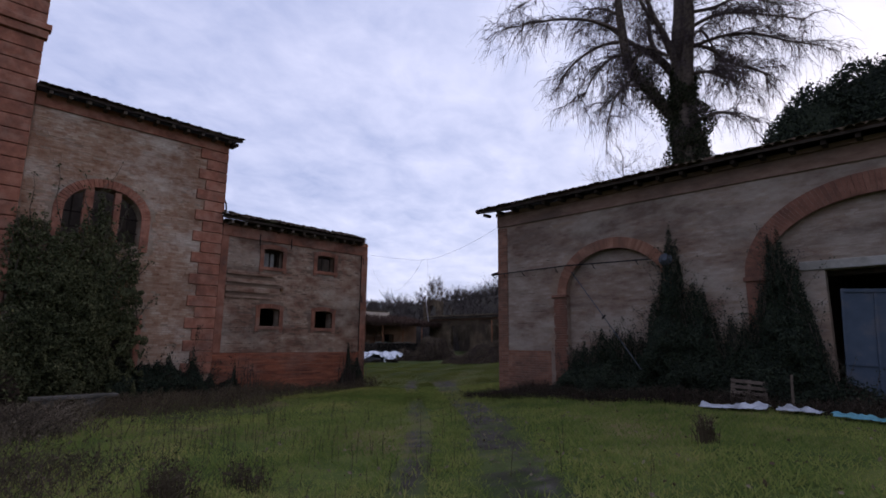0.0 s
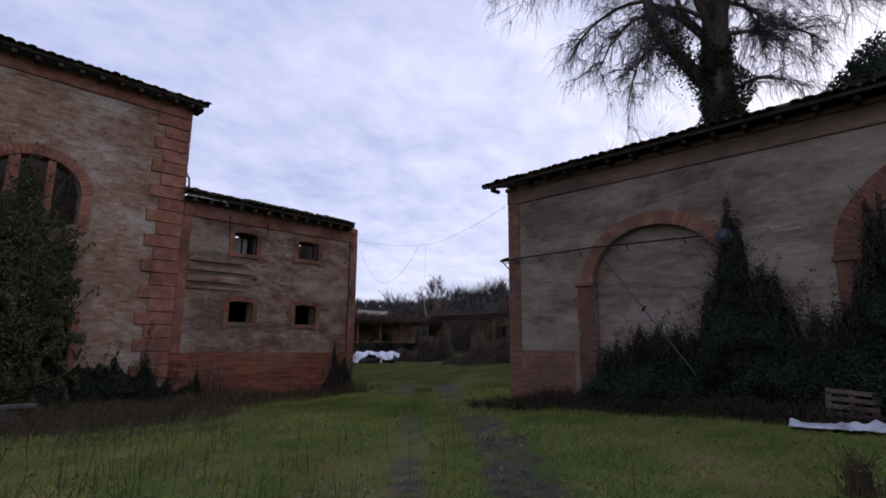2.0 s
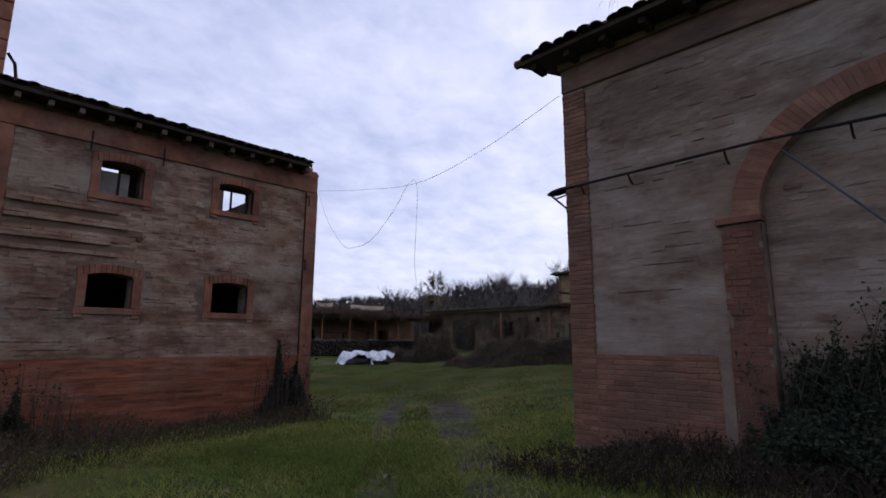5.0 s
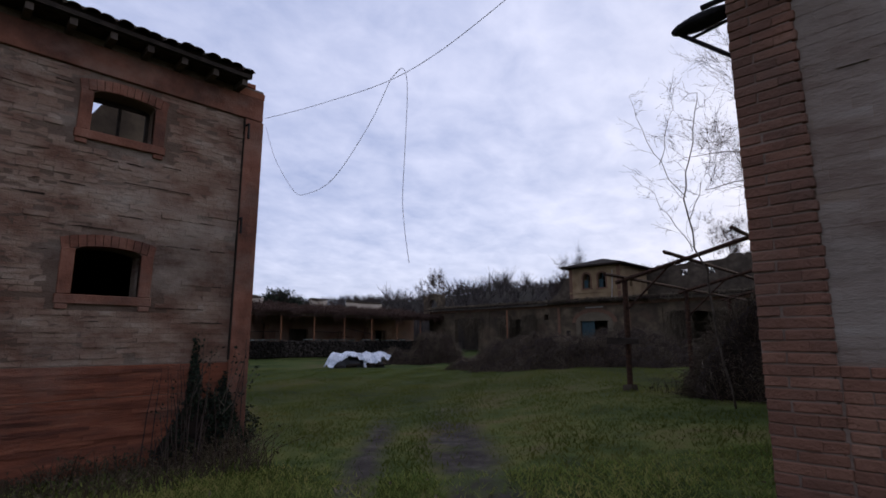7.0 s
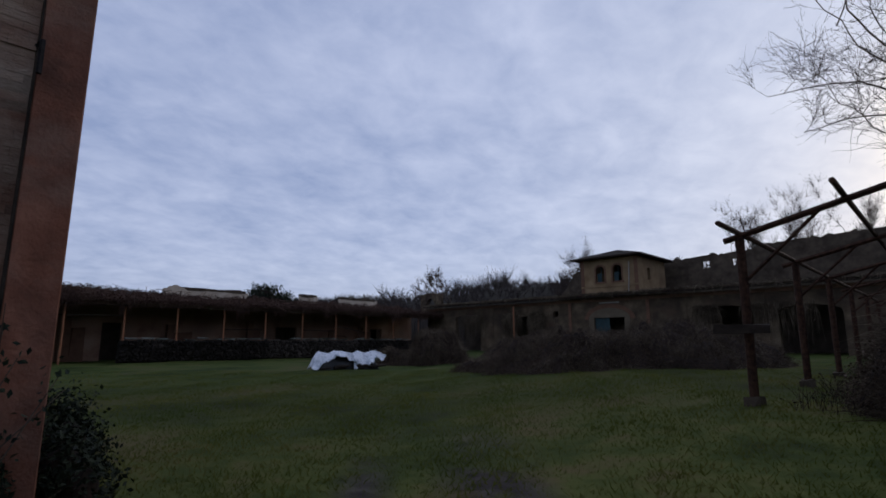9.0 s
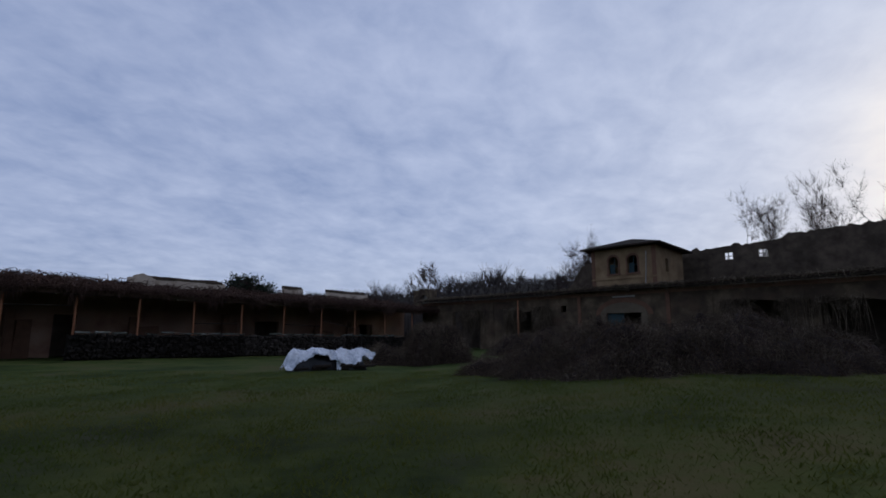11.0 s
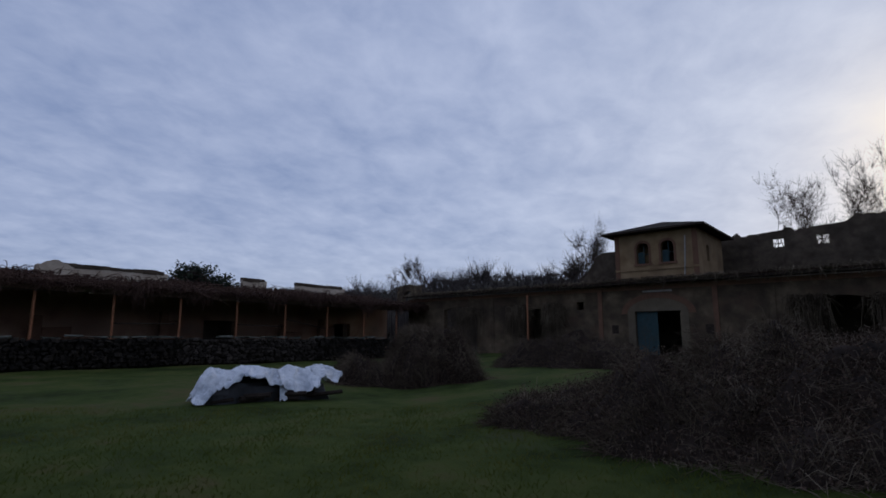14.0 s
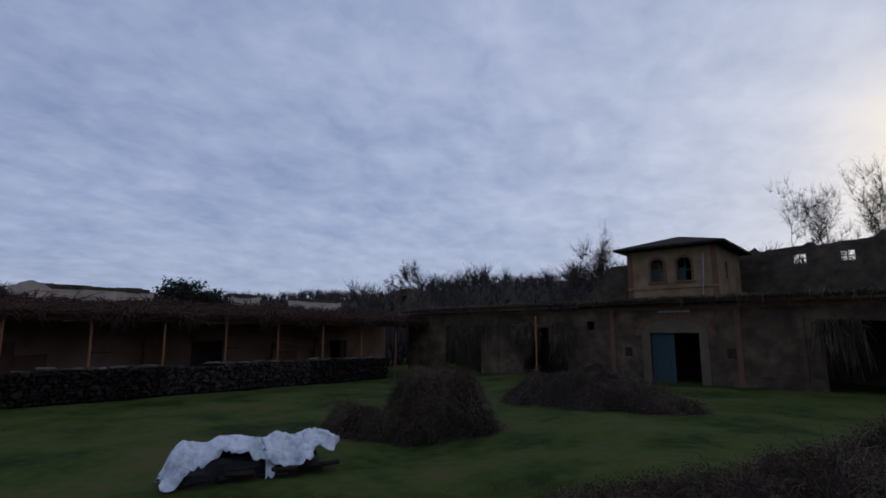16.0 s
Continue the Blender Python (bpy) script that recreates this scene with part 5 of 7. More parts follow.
def build_ruins():
    back = facing_y(67.8)
    top = lambda u: 9.6 + 0.35 * float(step(-27, -26.4, u)) + 0.03 * max(0.0, u + 33) + 0.10 * noise.noise(Vector((u * 0.7, 3, 1))) + 0.16 * round(2 * noise.noise(Vector((u * 1.7, 3, 1)))) + 0.10 * noise.noise(Vector((u * 7, 3, 1)))
    holes = [(-31.35, -30.6, 8.42, 9.1, 0.0), (-28.6, -27.85, 8.4, 9.1, 0.0)]
    root = thing("ruined_wall", (-23, 67.8, 0.2), "long roofless masonry wall with small square holes against the sky", "wall")
    wall_part("wall", -37.5, -4, 0.0, top, -0.5, 0.0, holes, back, M_RUIN, root, "", 0.3)
    for u in (-31.0, -28.25):
        box_part("window_bar", [(u - 0.03, u + 0.03, 8.4, 9.1, -0.25, -0.2), (u - 0.37, u + 0.37, 8.7, 8.75, -0.249, -0.201)], back, M_DARKWOOD, root)
    gable = thing("ruined_gable", (-43, 66, 0.2), "broken gable end beside the tower", "wall")
    wall_part("wall", -47.4, -40.9, 0.0, lambda u: 6.3 + 2.8 * float(step(-47.0, -44.0, u)) + 0.3 * noise.noise(Vector((u * 2, 5, 1))), -0.5, 0.0, [(-42.0, -41.6, 7.4, 7.8, 0.0)], facing_y(66.0), M_RUIN, gable, "", 0.2)
    # pale upper walls left over behind the portico
    west = facing_x(-69.0)
    for k, (a, b, lev, mat) in enumerate(((30.6, 38.6, 6.5, M_PALE), (45.0, 47.4, 6.6, M_PALE), (50.6, 56.5, 6.6, M_PALE))):
        r = thing("ruined_wall", (-69, (a + b) / 2, 0), "pale plastered wall stump of a roofless building", "wall", "ruined wall stumps")
        wall_part("wall", a, b, 0.0, ragged(lev + 0.0, 0.10, k + 20.5, 0.7), -0.4, 0.0, (), west, mat, r, "", 0.25)
        crest = ragged(lev + 0.20, 0.09, k + 33.5, 0.8)
        for n in range(int((b - a) / 0.55)):
            u = a + 0.55 * n
            low = ragged(lev + 0.0, 0.10, k + 20.5, 0.7)(u + 0.27)
            box_part("broken_coping", [(u, u + 0.548, low - 0.1, crest(u), -0.45, 0.03)], west, M_RUIN, r, jitter=0.012)
    r = thing("ruined_wall", (-69.4, 29, 0), "pointed stump of a ruined gable wall", "wall", "ruined wall stumps")
    wall_part("wall", 29.8, 32.0, 0.0, lambda u: 6.35 + 0.5 * max(0, 1 - abs(u - 30.9) / 1.1) + 0.15 * noise.noise(Vector((u * 4, 1, 1))), -0.4, 0.0, (), facing_x(-68.4), M_PALE, r, "", 0.14)
    r = thing("ruined_wall", (-60, 17.5, 0), "crumbling brick corner of a fallen house", "wall", "ruined wall stumps")
    wall_part("wall", 12, 20.3, -0.5, lambda u: 7.0 - 0.9 * float(step(18.6, 20.4, u)) + 0.3 * noise.noise(Vector((u * 1.5, 8, 1))) + 0.15 * noise.noise(Vector((u * 6, 8, 1))), -0.6, 0.0, (), facing_x(-60.2), M_RUIN, r, "", 0.15)
    # lone arch of a ruin on the slope
    arch_map = facing_y(128.0)
    g = float(ground_height(-132, 128))
    r = thing("ruined_arch", (-132, 128, g), "lone brick arch of a ruin on the wooded slope", "arch")
    wall_part("pier", -137.0, -128, g - 2, lambda u: 16.6 - 0.5 * abs(u + 132.6) / 3, -1.2, 0.0, [(-134.6, -130.6, g - 1.5, 12.3, 2.4)], arch_map, M_PLASTER, r, "", 0.5)


build_ruins()


def build_portico():
    root = thing("portico", (-62, 38, -0.2), "long low portico on rusty posts with a sagging overgrown tile roof", "portico")
    west = facing_x(-66.0)
    wall_part("rear_wall", 14, 60, -0.5, 5.0, -0.4, 0.0, [(40.5, 43.0, -0.45, 2.8, 0.0), (24.5, 26, -0.45, 2.9, 0.0), (53, 55.0, -0.45, 2.8, 0.0)], west, M_REARWALL, root, "stained red-brown rear wall in deep shade")
    box_part("rear_room", [(14, 60, -0.5, 4.6, -3.2, -3.0)], west, M_INSIDE, root)
    roof_slab("roof", [(-59.6, 14, 4.35), (-59.6, 60, 4.35), (-69, 60, 5.55), (-69, 14, 5.55)], 0.3, M_TILE, root, "dark sagging tile roof under creepers")
    box_part("beam", [(14, 60, 4.0, 4.22, 6.02, 6.2)], west, M_DARKWOOD, root)
    rr = random.Random(15)
    for i in range(30):
        y = 15 + 1.5 * i + rr.uniform(-0.2, 0.2)
        v, f = tube_line([(-59.45 - rr.uniform(0, 0.25), y, 4.10 - rr.uniform(0, 0.1)), (-65.6, y + 0.1, 4.85)], 0.05, 5)
        part("rafter", mesh_from("rafter", v, f, M_WOOD), root)
    for a, b, za, zb in ((15.5, 24.6, 3.1, 3.3), (32.4, 36.0, 2.3, 2.35), (40.1, 43.9, 2.4, 2.3), (44.0, 47.8, 2.9, 2.2)):
        v, f = tube_line([(-60.0, a, za), (-60.0, b, zb)], 0.035, 5)
        part("rail", mesh_from("rail", v, f, M_DARKWOOD), root)
    for y, w, h in ((21.6, 1.5, 2.4), (29.3, 2.2, 2.1), (36.8, 1.3, 2.6), (46.4, 2.4, 1.9), (50.5, 1.6, 2.4)):
        box_part("brick_pier", [(y, y + 0.55, -0.45, h + 0.7, 0.9, 1.4), (y + 0.56, y + w, -0.45, h, 0.95, 1.3)], west, M_FADED, root, "crumbled red brick pier", jitter=0.05)
    for i in range(11):
        y = 20.7 + 3.88 * i
        v, f = tube_line([(-59.9, y, -0.4), (-59.9, y + 0.03, 2.0), (-59.9, y, 4.1)], 0.075, 7)
        part("post", mesh_from("post", v, f, M_RUSTPOST), root, "rusty red post")
    for i, (y, w) in enumerate(((23.3, 1.2), (31.0, 1.3), (38.4, 1.6), (34.6, 1.0), (45.6, 1.2), (52.0, 0.9))):
        box_part("torn_sheet", [(y, y + w, 4.02, 4.16, 6.25, 6.28)], west, M_PALE, root, jitter=0.04)
    # creepers that cover the roof
    r = np.random.default_rng(5)
    k = 6500
    y = r.uniform(14, 60, k)
    x = -59.5 - r.uniform(0, 1, k) ** 1.3 * 9.5
    z = 4.42 + (-59.6 - x) * 0.128
    start = np.stack([x, y, z], 1)
    way = r.normal(0, 1, (k, 3)) * [0.5, 0.9, 0.30] + [0.15, 0, 0.14]
    hump = 0.06 + 0.34 * step(31.0, 24.0, y)[:, None] + 0.22 * step(40.0, 44.0, y)[:, None] * step(52.0, 46.0, y)[:, None] + 0.5 * np.array([noise.noise(Vector((a * 0.22, b * 0.3, 2))) for a, b in zip(y, x)])[:, None]
    mid = start + way * 0.5 + [0, 0, 1] * hump
    end = start + way * 1.0 + np.array([0, 0, -0.25]) + [0, 0, 1] * hump * 0.6
    v, f = tubes(np.stack([start, mid, end], 1), np.tile([0.035, 0.028, 0.01], (k, 1)), 3)
    k = 5200
    y = np.sort(r.uniform(14, 60, k))
    start = np.stack([-59.55 + r.uniform(-0.1, 0.25, k), y, 4.3 + r.uniform(0, 0.35, k)], 1)
    clump = np.clip(0.25 + 1.3 * np.array([noise.noise(Vector((b * 0.55, 4, 8))) + 0.6 * noise.noise(Vector((b * 1.9, 4, 8))) for b in y]), 0.06, 1.2)[:, None]
    ln = 1.5 * clump * r.uniform(0.1, 1.0, (k, 1)) ** 1.4
    side = r.normal(0, 0.25, (k, 3)) * [0.3, 1, 0.2]
    v2, f2 = tubes(np.stack([start, start + side + [0.12, 0, 0] - ln * [0, 0, 0.5], start + 1.5 * side - ln * [0, 0, 1.0]], 1), np.tile([0.022, 0.018, 0.006], (k, 1)), 3)
    v, f = joined((v, f), (v2, f2))
    part("creeper", mesh_from("creeper", v, f, M_CREEPER), root, "tangle of bare creeper stems", "stuff")


build_portico()


def stone_mesh(seed):
    bm = bmesh.new()
    bmesh.ops.create_icosphere(bm, subdivisions=1, radius=0.5)
    for vert in bm.verts:
        k = 1 + 0.35 * noise.noise(vert.co * 2.3 + Vector((seed * 5.1, 0, 0)))
        vert.co = Vector((max(-0.42, min(0.42, vert.co.x)), max(-0.44, min(0.44, vert.co.y)), max(-0.40, min(0.40, vert.co.z)))) * k
    me = bpy.data.meshes.new("stone")
    bm.to_mesh(me)
    bm.free()
    me.materials.append(M_STONE)
    return me


def build_stone_wall():
    root = thing("dry_stone_wall", (-59, 39, -0.2), "low dark dry-stone wall of rough field stones under a pale mossy coping", "wall")
    core = facing_x(-59.05)
    wall_part("core", 24.2, 53.6, -0.5, ragged(1.36, 0.10, 4.2), -0.5, -0.06, (), core, M_STONE, root, "", 0.4)
    kinds = [stone_mesh(i) for i in range(7)]
    r = random.Random(9)
    loose, count = [], 0
    z, row = -0.25, 0
    while z < 1.25:
        y = 23.9 + 0.25 * abs(z) + r.uniform(0, 0.4)
        while y < 53.6:
            w, h = r.uniform(0.16, 0.52), r.uniform(0.17, 0.32)
            at = Vector((-59.0 + r.uniform(-0.10, 0.13), y + w / 2, z + h / 2 + 0.1 * noise.noise(Vector((y * 0.4, 1, 4)))))
            m = Matrix.Translation(at) @ Euler((r.uniform(-0.5, 0.5), r.uniform(-0.3, 0.3), r.uniform(-0.3, 0.3))).to_matrix().to_4x4() @ Matrix.Diagonal((0.42, w * 1.12, h * 1.35, 1))
            if 36 < y < 46 and count < 290:
                s = new("stone", kinds[(count * 5 + row) % 7])
                s.parent = root
                s.matrix_parent_inverse = Matrix.Translation(-root.location)
                s.matrix_basis = m
                count += 1
            else:
                me = kinds[r.randrange(7)]
                loose.append((np.array([tuple(m @ q.co) for q in me.vertices]), [list(p.vertices) for p in me.polygons]))
            y += w
        z += 0.2
        row += 1
    for i in range(27):
        if i in (3, 11, 12, 19):
            continue
        lift = 0.06 * noise.noise(Vector((i * 0.9, 2.0, 5.0)))
        box_part("coping_stone", [(24.6 + 1.07 * i, 25.55 + 1.07 * i + r.uniform(-0.15, 0.08), 1.46 + lift, 1.545 + lift, -0.32, 0.14)], core, M_COPING, root, jitter=0.03)
    v, f = joined_lists(loose)
    part("rubble", mesh_from("stones", v, f, M_STONE), root, "", "stuff")


def joined_lists(pieces):
    vs, fs, n = [], [], 0
    for v, f in pieces:
        vs.append(v)
        fs.extend([[i + n for i in q] for q in f])
        n += len(v)
    return np.concatenate(vs), fs


build_stone_wall()


def build_shed():
    """The rusty frame of an open shed: posts on concrete feet, a lean-to of rafters and purlins."""
    root = thing("shed_frame", (-14.5, 30, 0.4), "rusty iron frame of an open lean-to shed on concrete feet", "shed")
    for i in range(6):
        y = 22.9 + 4.3 * i
        g = float(ground_height(-16.37, y))
        v, f = tube_line([(-16.37, y, g + 0.1), (-16.36, y, 1.7), (-16.35, y, 3.0)], 0.075, 8)
        post = part("post", mesh_from("post", v, f, M_SHEDRUST), root, "rusted tubular post")
        box_part("footing", [(-16.5, -16.24, g - 0.2, g + 0.14, y - 0.13, y + 0.13)], plain, M_RUIN, post, jitter=0.02)
        v, f = tube_line([(-16.6, y, 2.96), (-12.0, y, 4.08)], 0.055, 6)
        part("rafter", mesh_from("rafter", v, f, M_SHEDRUST), root)
        v, f = tube_line([(-11.9, y, 0.2), (-12.0, y, 4.05)], 0.06, 6)
        part("post", mesh_from("post", v, f, M_SHEDRUST), root, "rusted tubular post")
        v, f = tube_line([(-16.36, y, 2.2), (-15.2, y + 0.05, 3.28)], 0.03, 5)
        part("brace", mesh_from("brace", v, f, M_SHEDRUST), root)
    for x in (-16.37, -14.85, -13.4, -12.1):
        z = 3.02 + (x + 16.37) * 0.247
        v, f = tube_line([(x, 21.85, z + 0.07), (x, 33, z + 0.05), (x, 45.2, z + 0.06)], 0.045, 6)
        part("purlin", mesh_from("purlin", v, f, M_SHEDRUST), root)
    box_part("cross_plank", [(-16.85, -16.0, 1.36, 1.50, 22.72, 22.79)], plain, M_DARKWOOD, root, jitter=0.01)
    wall = thing("boundary_wall", (-9.6, 34, 0), "dark rough wall behind the shed", "wall")
    wall_part("wall", 23.2, 58.5, -0.5, ragged(3.7, 0.5, 2.2), -0.4, 0.0, (), lambda p: np.stack([-9.6 - p[:, 2], p[:, 0], p[:, 1]], 1), M_RUIN, wall, "", 0.4)


build_shed()
v_, f_ = tube_line([(-44.55, 54, -0.2), (-44.5, 54, 2.4), (-44.52, 54, 4.6)], 0.06, 7)
single("rusty_pole", mesh_from("rusty_pole", v_, f_, M_RUSTPOST), "thin rusty pole standing before the far barn", "pole")


# ---- trees and undergrowth ----
def grow(base, way, length, radius, levels, r, splits=(2, 3), droop=0.0, bend=0.25, shrink=0.72, spread=0.7, upward=0.15):
    """Limbs of a bare tree: lists of (points, radii), and the tips as (point, way)."""
    limbs, tips = [], []

    def limb(p, d, ln, rad, lv):
        pts, rs = [p.copy()], [rad]
        n = 5
        q, e = p.copy(), d.normalized()
        for i in range(n):
            e = (e + Vector((r.gauss(0, bend), r.gauss(0, bend), r.gauss(0, bend * 0.6) + upward * (0.3 if lv == levels else 1) - droop * (levels - lv) * 0.12)) * 0.45).normalized()
            q = q + e * (ln / n)
            pts.append(q.copy())
            rs.append(rad * (1 - 0.42 * (i + 1) / n))
        limbs.append((pts, rs))
        if lv == 0:
            tips.append((q, e))
            return
        for k in range(r.randint(*splits)):
            i = n if k == 0 else r.randint(2, n)
            side = Vector((r.gauss(0, 1), r.gauss(0, 1), r.gauss(0, 0.5)))
            side = (side - e * side.dot(e)).normalized()
            limb(pts[i], (e + side * spread * r.uniform(0.5, 1.2)).normalized(), ln * shrink * r.uniform(0.75, 1.15), rs[i] * (0.78 if k == 0 else 0.6), lv - 1)
            if lv <= 2:
                tips.append((pts[r.randint(1, n)], (e + side).normalized()))

    limb(Vector(base), Vector(way), length, radius, levels)
    return limbs, tips


def limb_mesh(limbs, sides, lo=0.0):
    paths = [p for p in limbs if p[1][0] >= lo]
    return tubes(np.array([[tuple(q) for q in p[0]] for p in paths]), np.array([p[1] for p in paths]), sides)


def twig_mesh(tips, per, length, thick, droop, seed, fan=0.7):
    r = np.random.default_rng(seed)
    p = np.repeat(np.array([tuple(t[0]) for t in tips]), per, axis=0)
    d = np.repeat(np.array([tuple(t[1]) for t in tips]), per, axis=0) + r.normal(0, fan, (len(p), 3))
    d /= np.linalg.norm(d, axis=1, keepdims=True)
    ln = length * r.uniform(0.4, 1.2, (len(p), 1))
    a = p + d * ln * 0.35 + r.normal(0, 0.05, p.shape) * ln
    b = p + d * ln * 0.68 + np.array([0, 0, -droop * 0.45]) * ln + r.normal(0, 0.07, p.shape) * ln
    c = p + d * ln * 0.9 + np.array([0, 0, -droop]) * ln + r.normal(0, 0.09, p.shape) * ln
    path = np.stack([p, a, b, c], 1)
    rad = np.tile([thick, thick * 0.8, thick * 0.6, thick * 0.3], (len(p), 1))
    return tubes(path, rad, 3)


def bare_tree(name, label, at, height, radius, levels, seed, per=6, twig=0.9, thick=0.012, droop=0.0, spread=0.7, splits=(2, 3), way=(0, 0, 1), first=0.34, upward=0.15, sink=0.3, fan=0.38):
    r = random.Random(seed)
    g = float(ground_height(*at))
    root = thing(name, (*at, g), label, "tree")
    limbs, tips = grow((*at, g - sink), way, height * first, radius, levels, r, splits, droop, spread=spread, upward=upward)
    v, f = limb_mesh(limbs, 6, radius * 0.28)
    part("trunk", mesh_from("trunk", v, f, M_BARK, True), root)
    thin = [p for p in limbs if p[1][0] < radius * 0.28]
    if thin:
        v, f = limb_mesh(thin, 4)
        part("branchwork", mesh_from("branchwork", v, f, M_TWIG), root, "", "stuff")
    v, f = twig_mesh(tips, per, twig, thick, droop, seed, fan)
    part("crown", mesh_from("crown", v, f, M_TWIG), root, "fine bare twigs", "stuff")
    return root


def big_tree():
    """The old tree behind the barn: ivy-clad bole, upright leaders, arching limbs and a veil of hanging twigs."""
    at = (-7.6, 22.6)
    g = float(ground_height(*at))
    r = random.Random(12)
    q = np.random.default_rng(4)
    root = thing("weeping_tree", (*at, g), "tall bare weeping tree with an ivy-clad trunk", "tree")
    across, deep = np.array([0.948, 0.319, 0.0]), np.array([-0.319, 0.948, 0.0])

    def line(pts, d0, d1, steps=6):
        """A limb given by its offset across and its height, with its depth going from d0 to d1."""
        c = smooth_curve([tuple(np.array([at[0], at[1], 0]) + across * a + deep * (d0 + (d1 - d0) * i / (len(pts) - 1)) + np.array([0, 0, z])) for i, (a, z) in enumerate(pts)], steps)
        return np.asarray(c)

    stems = [
        (line([(0.1, g - 0.3), (0.1, 5.0), (0.1, 9.0), (-0.05, 10.7), (-0.09, 12.3), (0.0, 14.2), (0.04, 15.6), (0.1, 17.0), (0.1, 22.0)], 0, 0.3), [0.95, 0.85, 0.7, 0.5, 0.42, 0.32, 0.1]),
        (line([(0.1, 12.6), (0.22, 13.9), (0.42, 15.5), (0.51, 16.9), (0.9, 20.5)], -0.1, -0.9), [0.3, 0.25, 0.2, 0.08]),
        (line([(-0.3, 11.2), (-0.81, 11.9), (-1.46, 12.9), (-2.02, 13.8), (-2.3, 14.9), (-2.4, 16.4), (-2.54, 17.9), (-3.2, 21.0)], 0, -1.2), [0.3, 0.26, 0.22, 0.18, 0.06]),
        (line([(-0.1, 12.8), (-0.34, 13.6), (-0.87, 14.6), (-1.54, 15.5), (-2.3, 16.4), (-3.6, 18.0)], 0, 1.6), [0.22, 0.17, 0.06]),
        (line([(-0.1, 13.4), (-0.34, 14.3), (-0.73, 15.5), (-1.1, 16.5), (-1.5, 18.6)], 0, -1.0), [0.2, 0.15, 0.05]),
        (line([(-0.7, 14.2), (-0.97, 14.9), (-1.26, 16.0), (-1.29, 17.4), (-1.2, 19.5)], 0.3, 1.5), [0.15, 0.11, 0.04]),
    ]
    limbs = [
        line([(-2.35, 15.7), (-3.68, 16.45), (-5.05, 16.75), (-6.2, 16.7), (-7.7, 16.6)], -0.8, -2.0), line([(-2.41, 16.4), (-2.84, 17.2), (-3.33, 17.9), (-4.4, 18.6)], -0.9, 1.0),
        line([(-1.3, 12.7), (-2.26, 13.07), (-2.87, 12.4), (-3.2, 11.2)], -0.5, -1.0), line([(-2.2, 14.6), (-3.0, 14.9), (-3.9, 14.5), (-4.6, 13.6)], -0.6, 1.0),
        line([(-2.3, 15.2), (-3.6, 15.6), (-5.0, 15.3), (-6.0, 14.5)], -0.8, 1.2), line([(0.5, 15.5), (1.41, 15.6), (2.26, 15.3), (3.05, 14.8), (4.4, 14.0)], -0.2, -1.4),
        line([(0.4, 14.7), (1.2, 14.4), (1.91, 13.8), (3.0, 13.3), (3.8, 12.8)], -0.2, 1.2), line([(0.5, 16.2), (1.48, 16.5), (2.6, 17.0), (4.4, 16.4)], -0.2, 1.4),
        line([(0.4, 14.5), (1.56, 14.8), (2.84, 14.7), (3.9, 14.2), (4.9, 13.8)], -0.2, 0.4), line([(0.4, 13.2), (1.0, 13.0), (1.5, 12.5), (2.0, 12.0)], -0.3, -1.2),
        line([(0.35, 10.95), (1.25, 11.1), (2.07, 10.7)], -0.3, -0.8, 4), line([(0.3, 16.8), (1.2, 18.0), (2.6, 18.6), (4.2, 17.6)], 0, -2.0),
        line([(-1.0, 15.8), (-2.0, 17.6), (-4.4, 18.4), (-6.4, 17.4)], -0.6, -2.4), line([(-0.5, 14.2), (-1.4, 14.6), (-2.0, 13.6), (-2.3, 12.6)], -0.4, -1.6),
        line([(0.1, 17.5), (-0.6, 19.0), (-2.2, 19.6), (-3.8, 18.2)], 0.2, 2.6), line([(0.3, 15.0), (0.9, 15.8), (1.4, 15.2), (1.8, 14.0)], 0.1, 2.4),
    ]
    pieces = [tube_line(c, rad, 9) for c, rad in stems] + [tube_line(c, [0.085, 0.06, 0.022], 6) for c in limbs]
    v, f = joined_lists(pieces)
    part("trunk", mesh_from("trunk", v, f, M_BARK, True), root, "thick grey-brown trunk with several leaders")
    # side branches that leave the limbs outwards and bend down
    branches = []
    for c in limbs + [st[0] for st in stems[1:]]:
        steps = len(c)
        for _ in range(int(7 + 1.1 * steps)):
            i = r.randrange(steps // 5, steps)
            out = c[min(i + 1, steps - 1)] - c[max(i - 1, 0)]
            out = out / (np.linalg.norm(out) + 1e-6)
            away = (c[i] - np.array([at[0], at[1], c[i][2]]))
            away = away / (np.linalg.norm(away) + 0.4)
            d = 0.55 * out + 0.55 * away + np.array([r.gauss(0, 0.7), r.gauss(0, 0.7), r.gauss(0.1, 0.5)])
            d /= np.linalg.norm(d)
            ln = r.uniform(0.5, 1.7)
            t = np.linspace(0, 1, 6)[:, None]
            branches.append(c[i] + d * ln * t + np.array([0, 0, -0.32]) * ln * t ** 2.0 + np.array([[r.gauss(0, 0.10) for _ in range(3)] for _ in range(6)]) * t)
    branches = np.array(branches)
    v, f = tubes(branches, np.tile(np.linspace(0.021, 0.007, 6), (len(branches), 1)), 4)
    part("branchwork", mesh_from("branchwork", v, f, M_TWIG), root, "", "stuff")
    # hanging twigs
    k = 19000
    b = branches[q.integers(0, len(branches), k)]
    i = q.integers(1, 6, k)
    p = b[np.arange(k), i]
    d = b[np.arange(k), i] - b[np.arange(k), i - 1]
    d = d / (np.linalg.norm(d, axis=1, keepdims=True) + 1e-6) * 0.8 + q.normal(0, 0.62, (k, 3))
    ln = q.uniform(0.2, 1.0, (k, 1)) ** 1.5 * 0.95
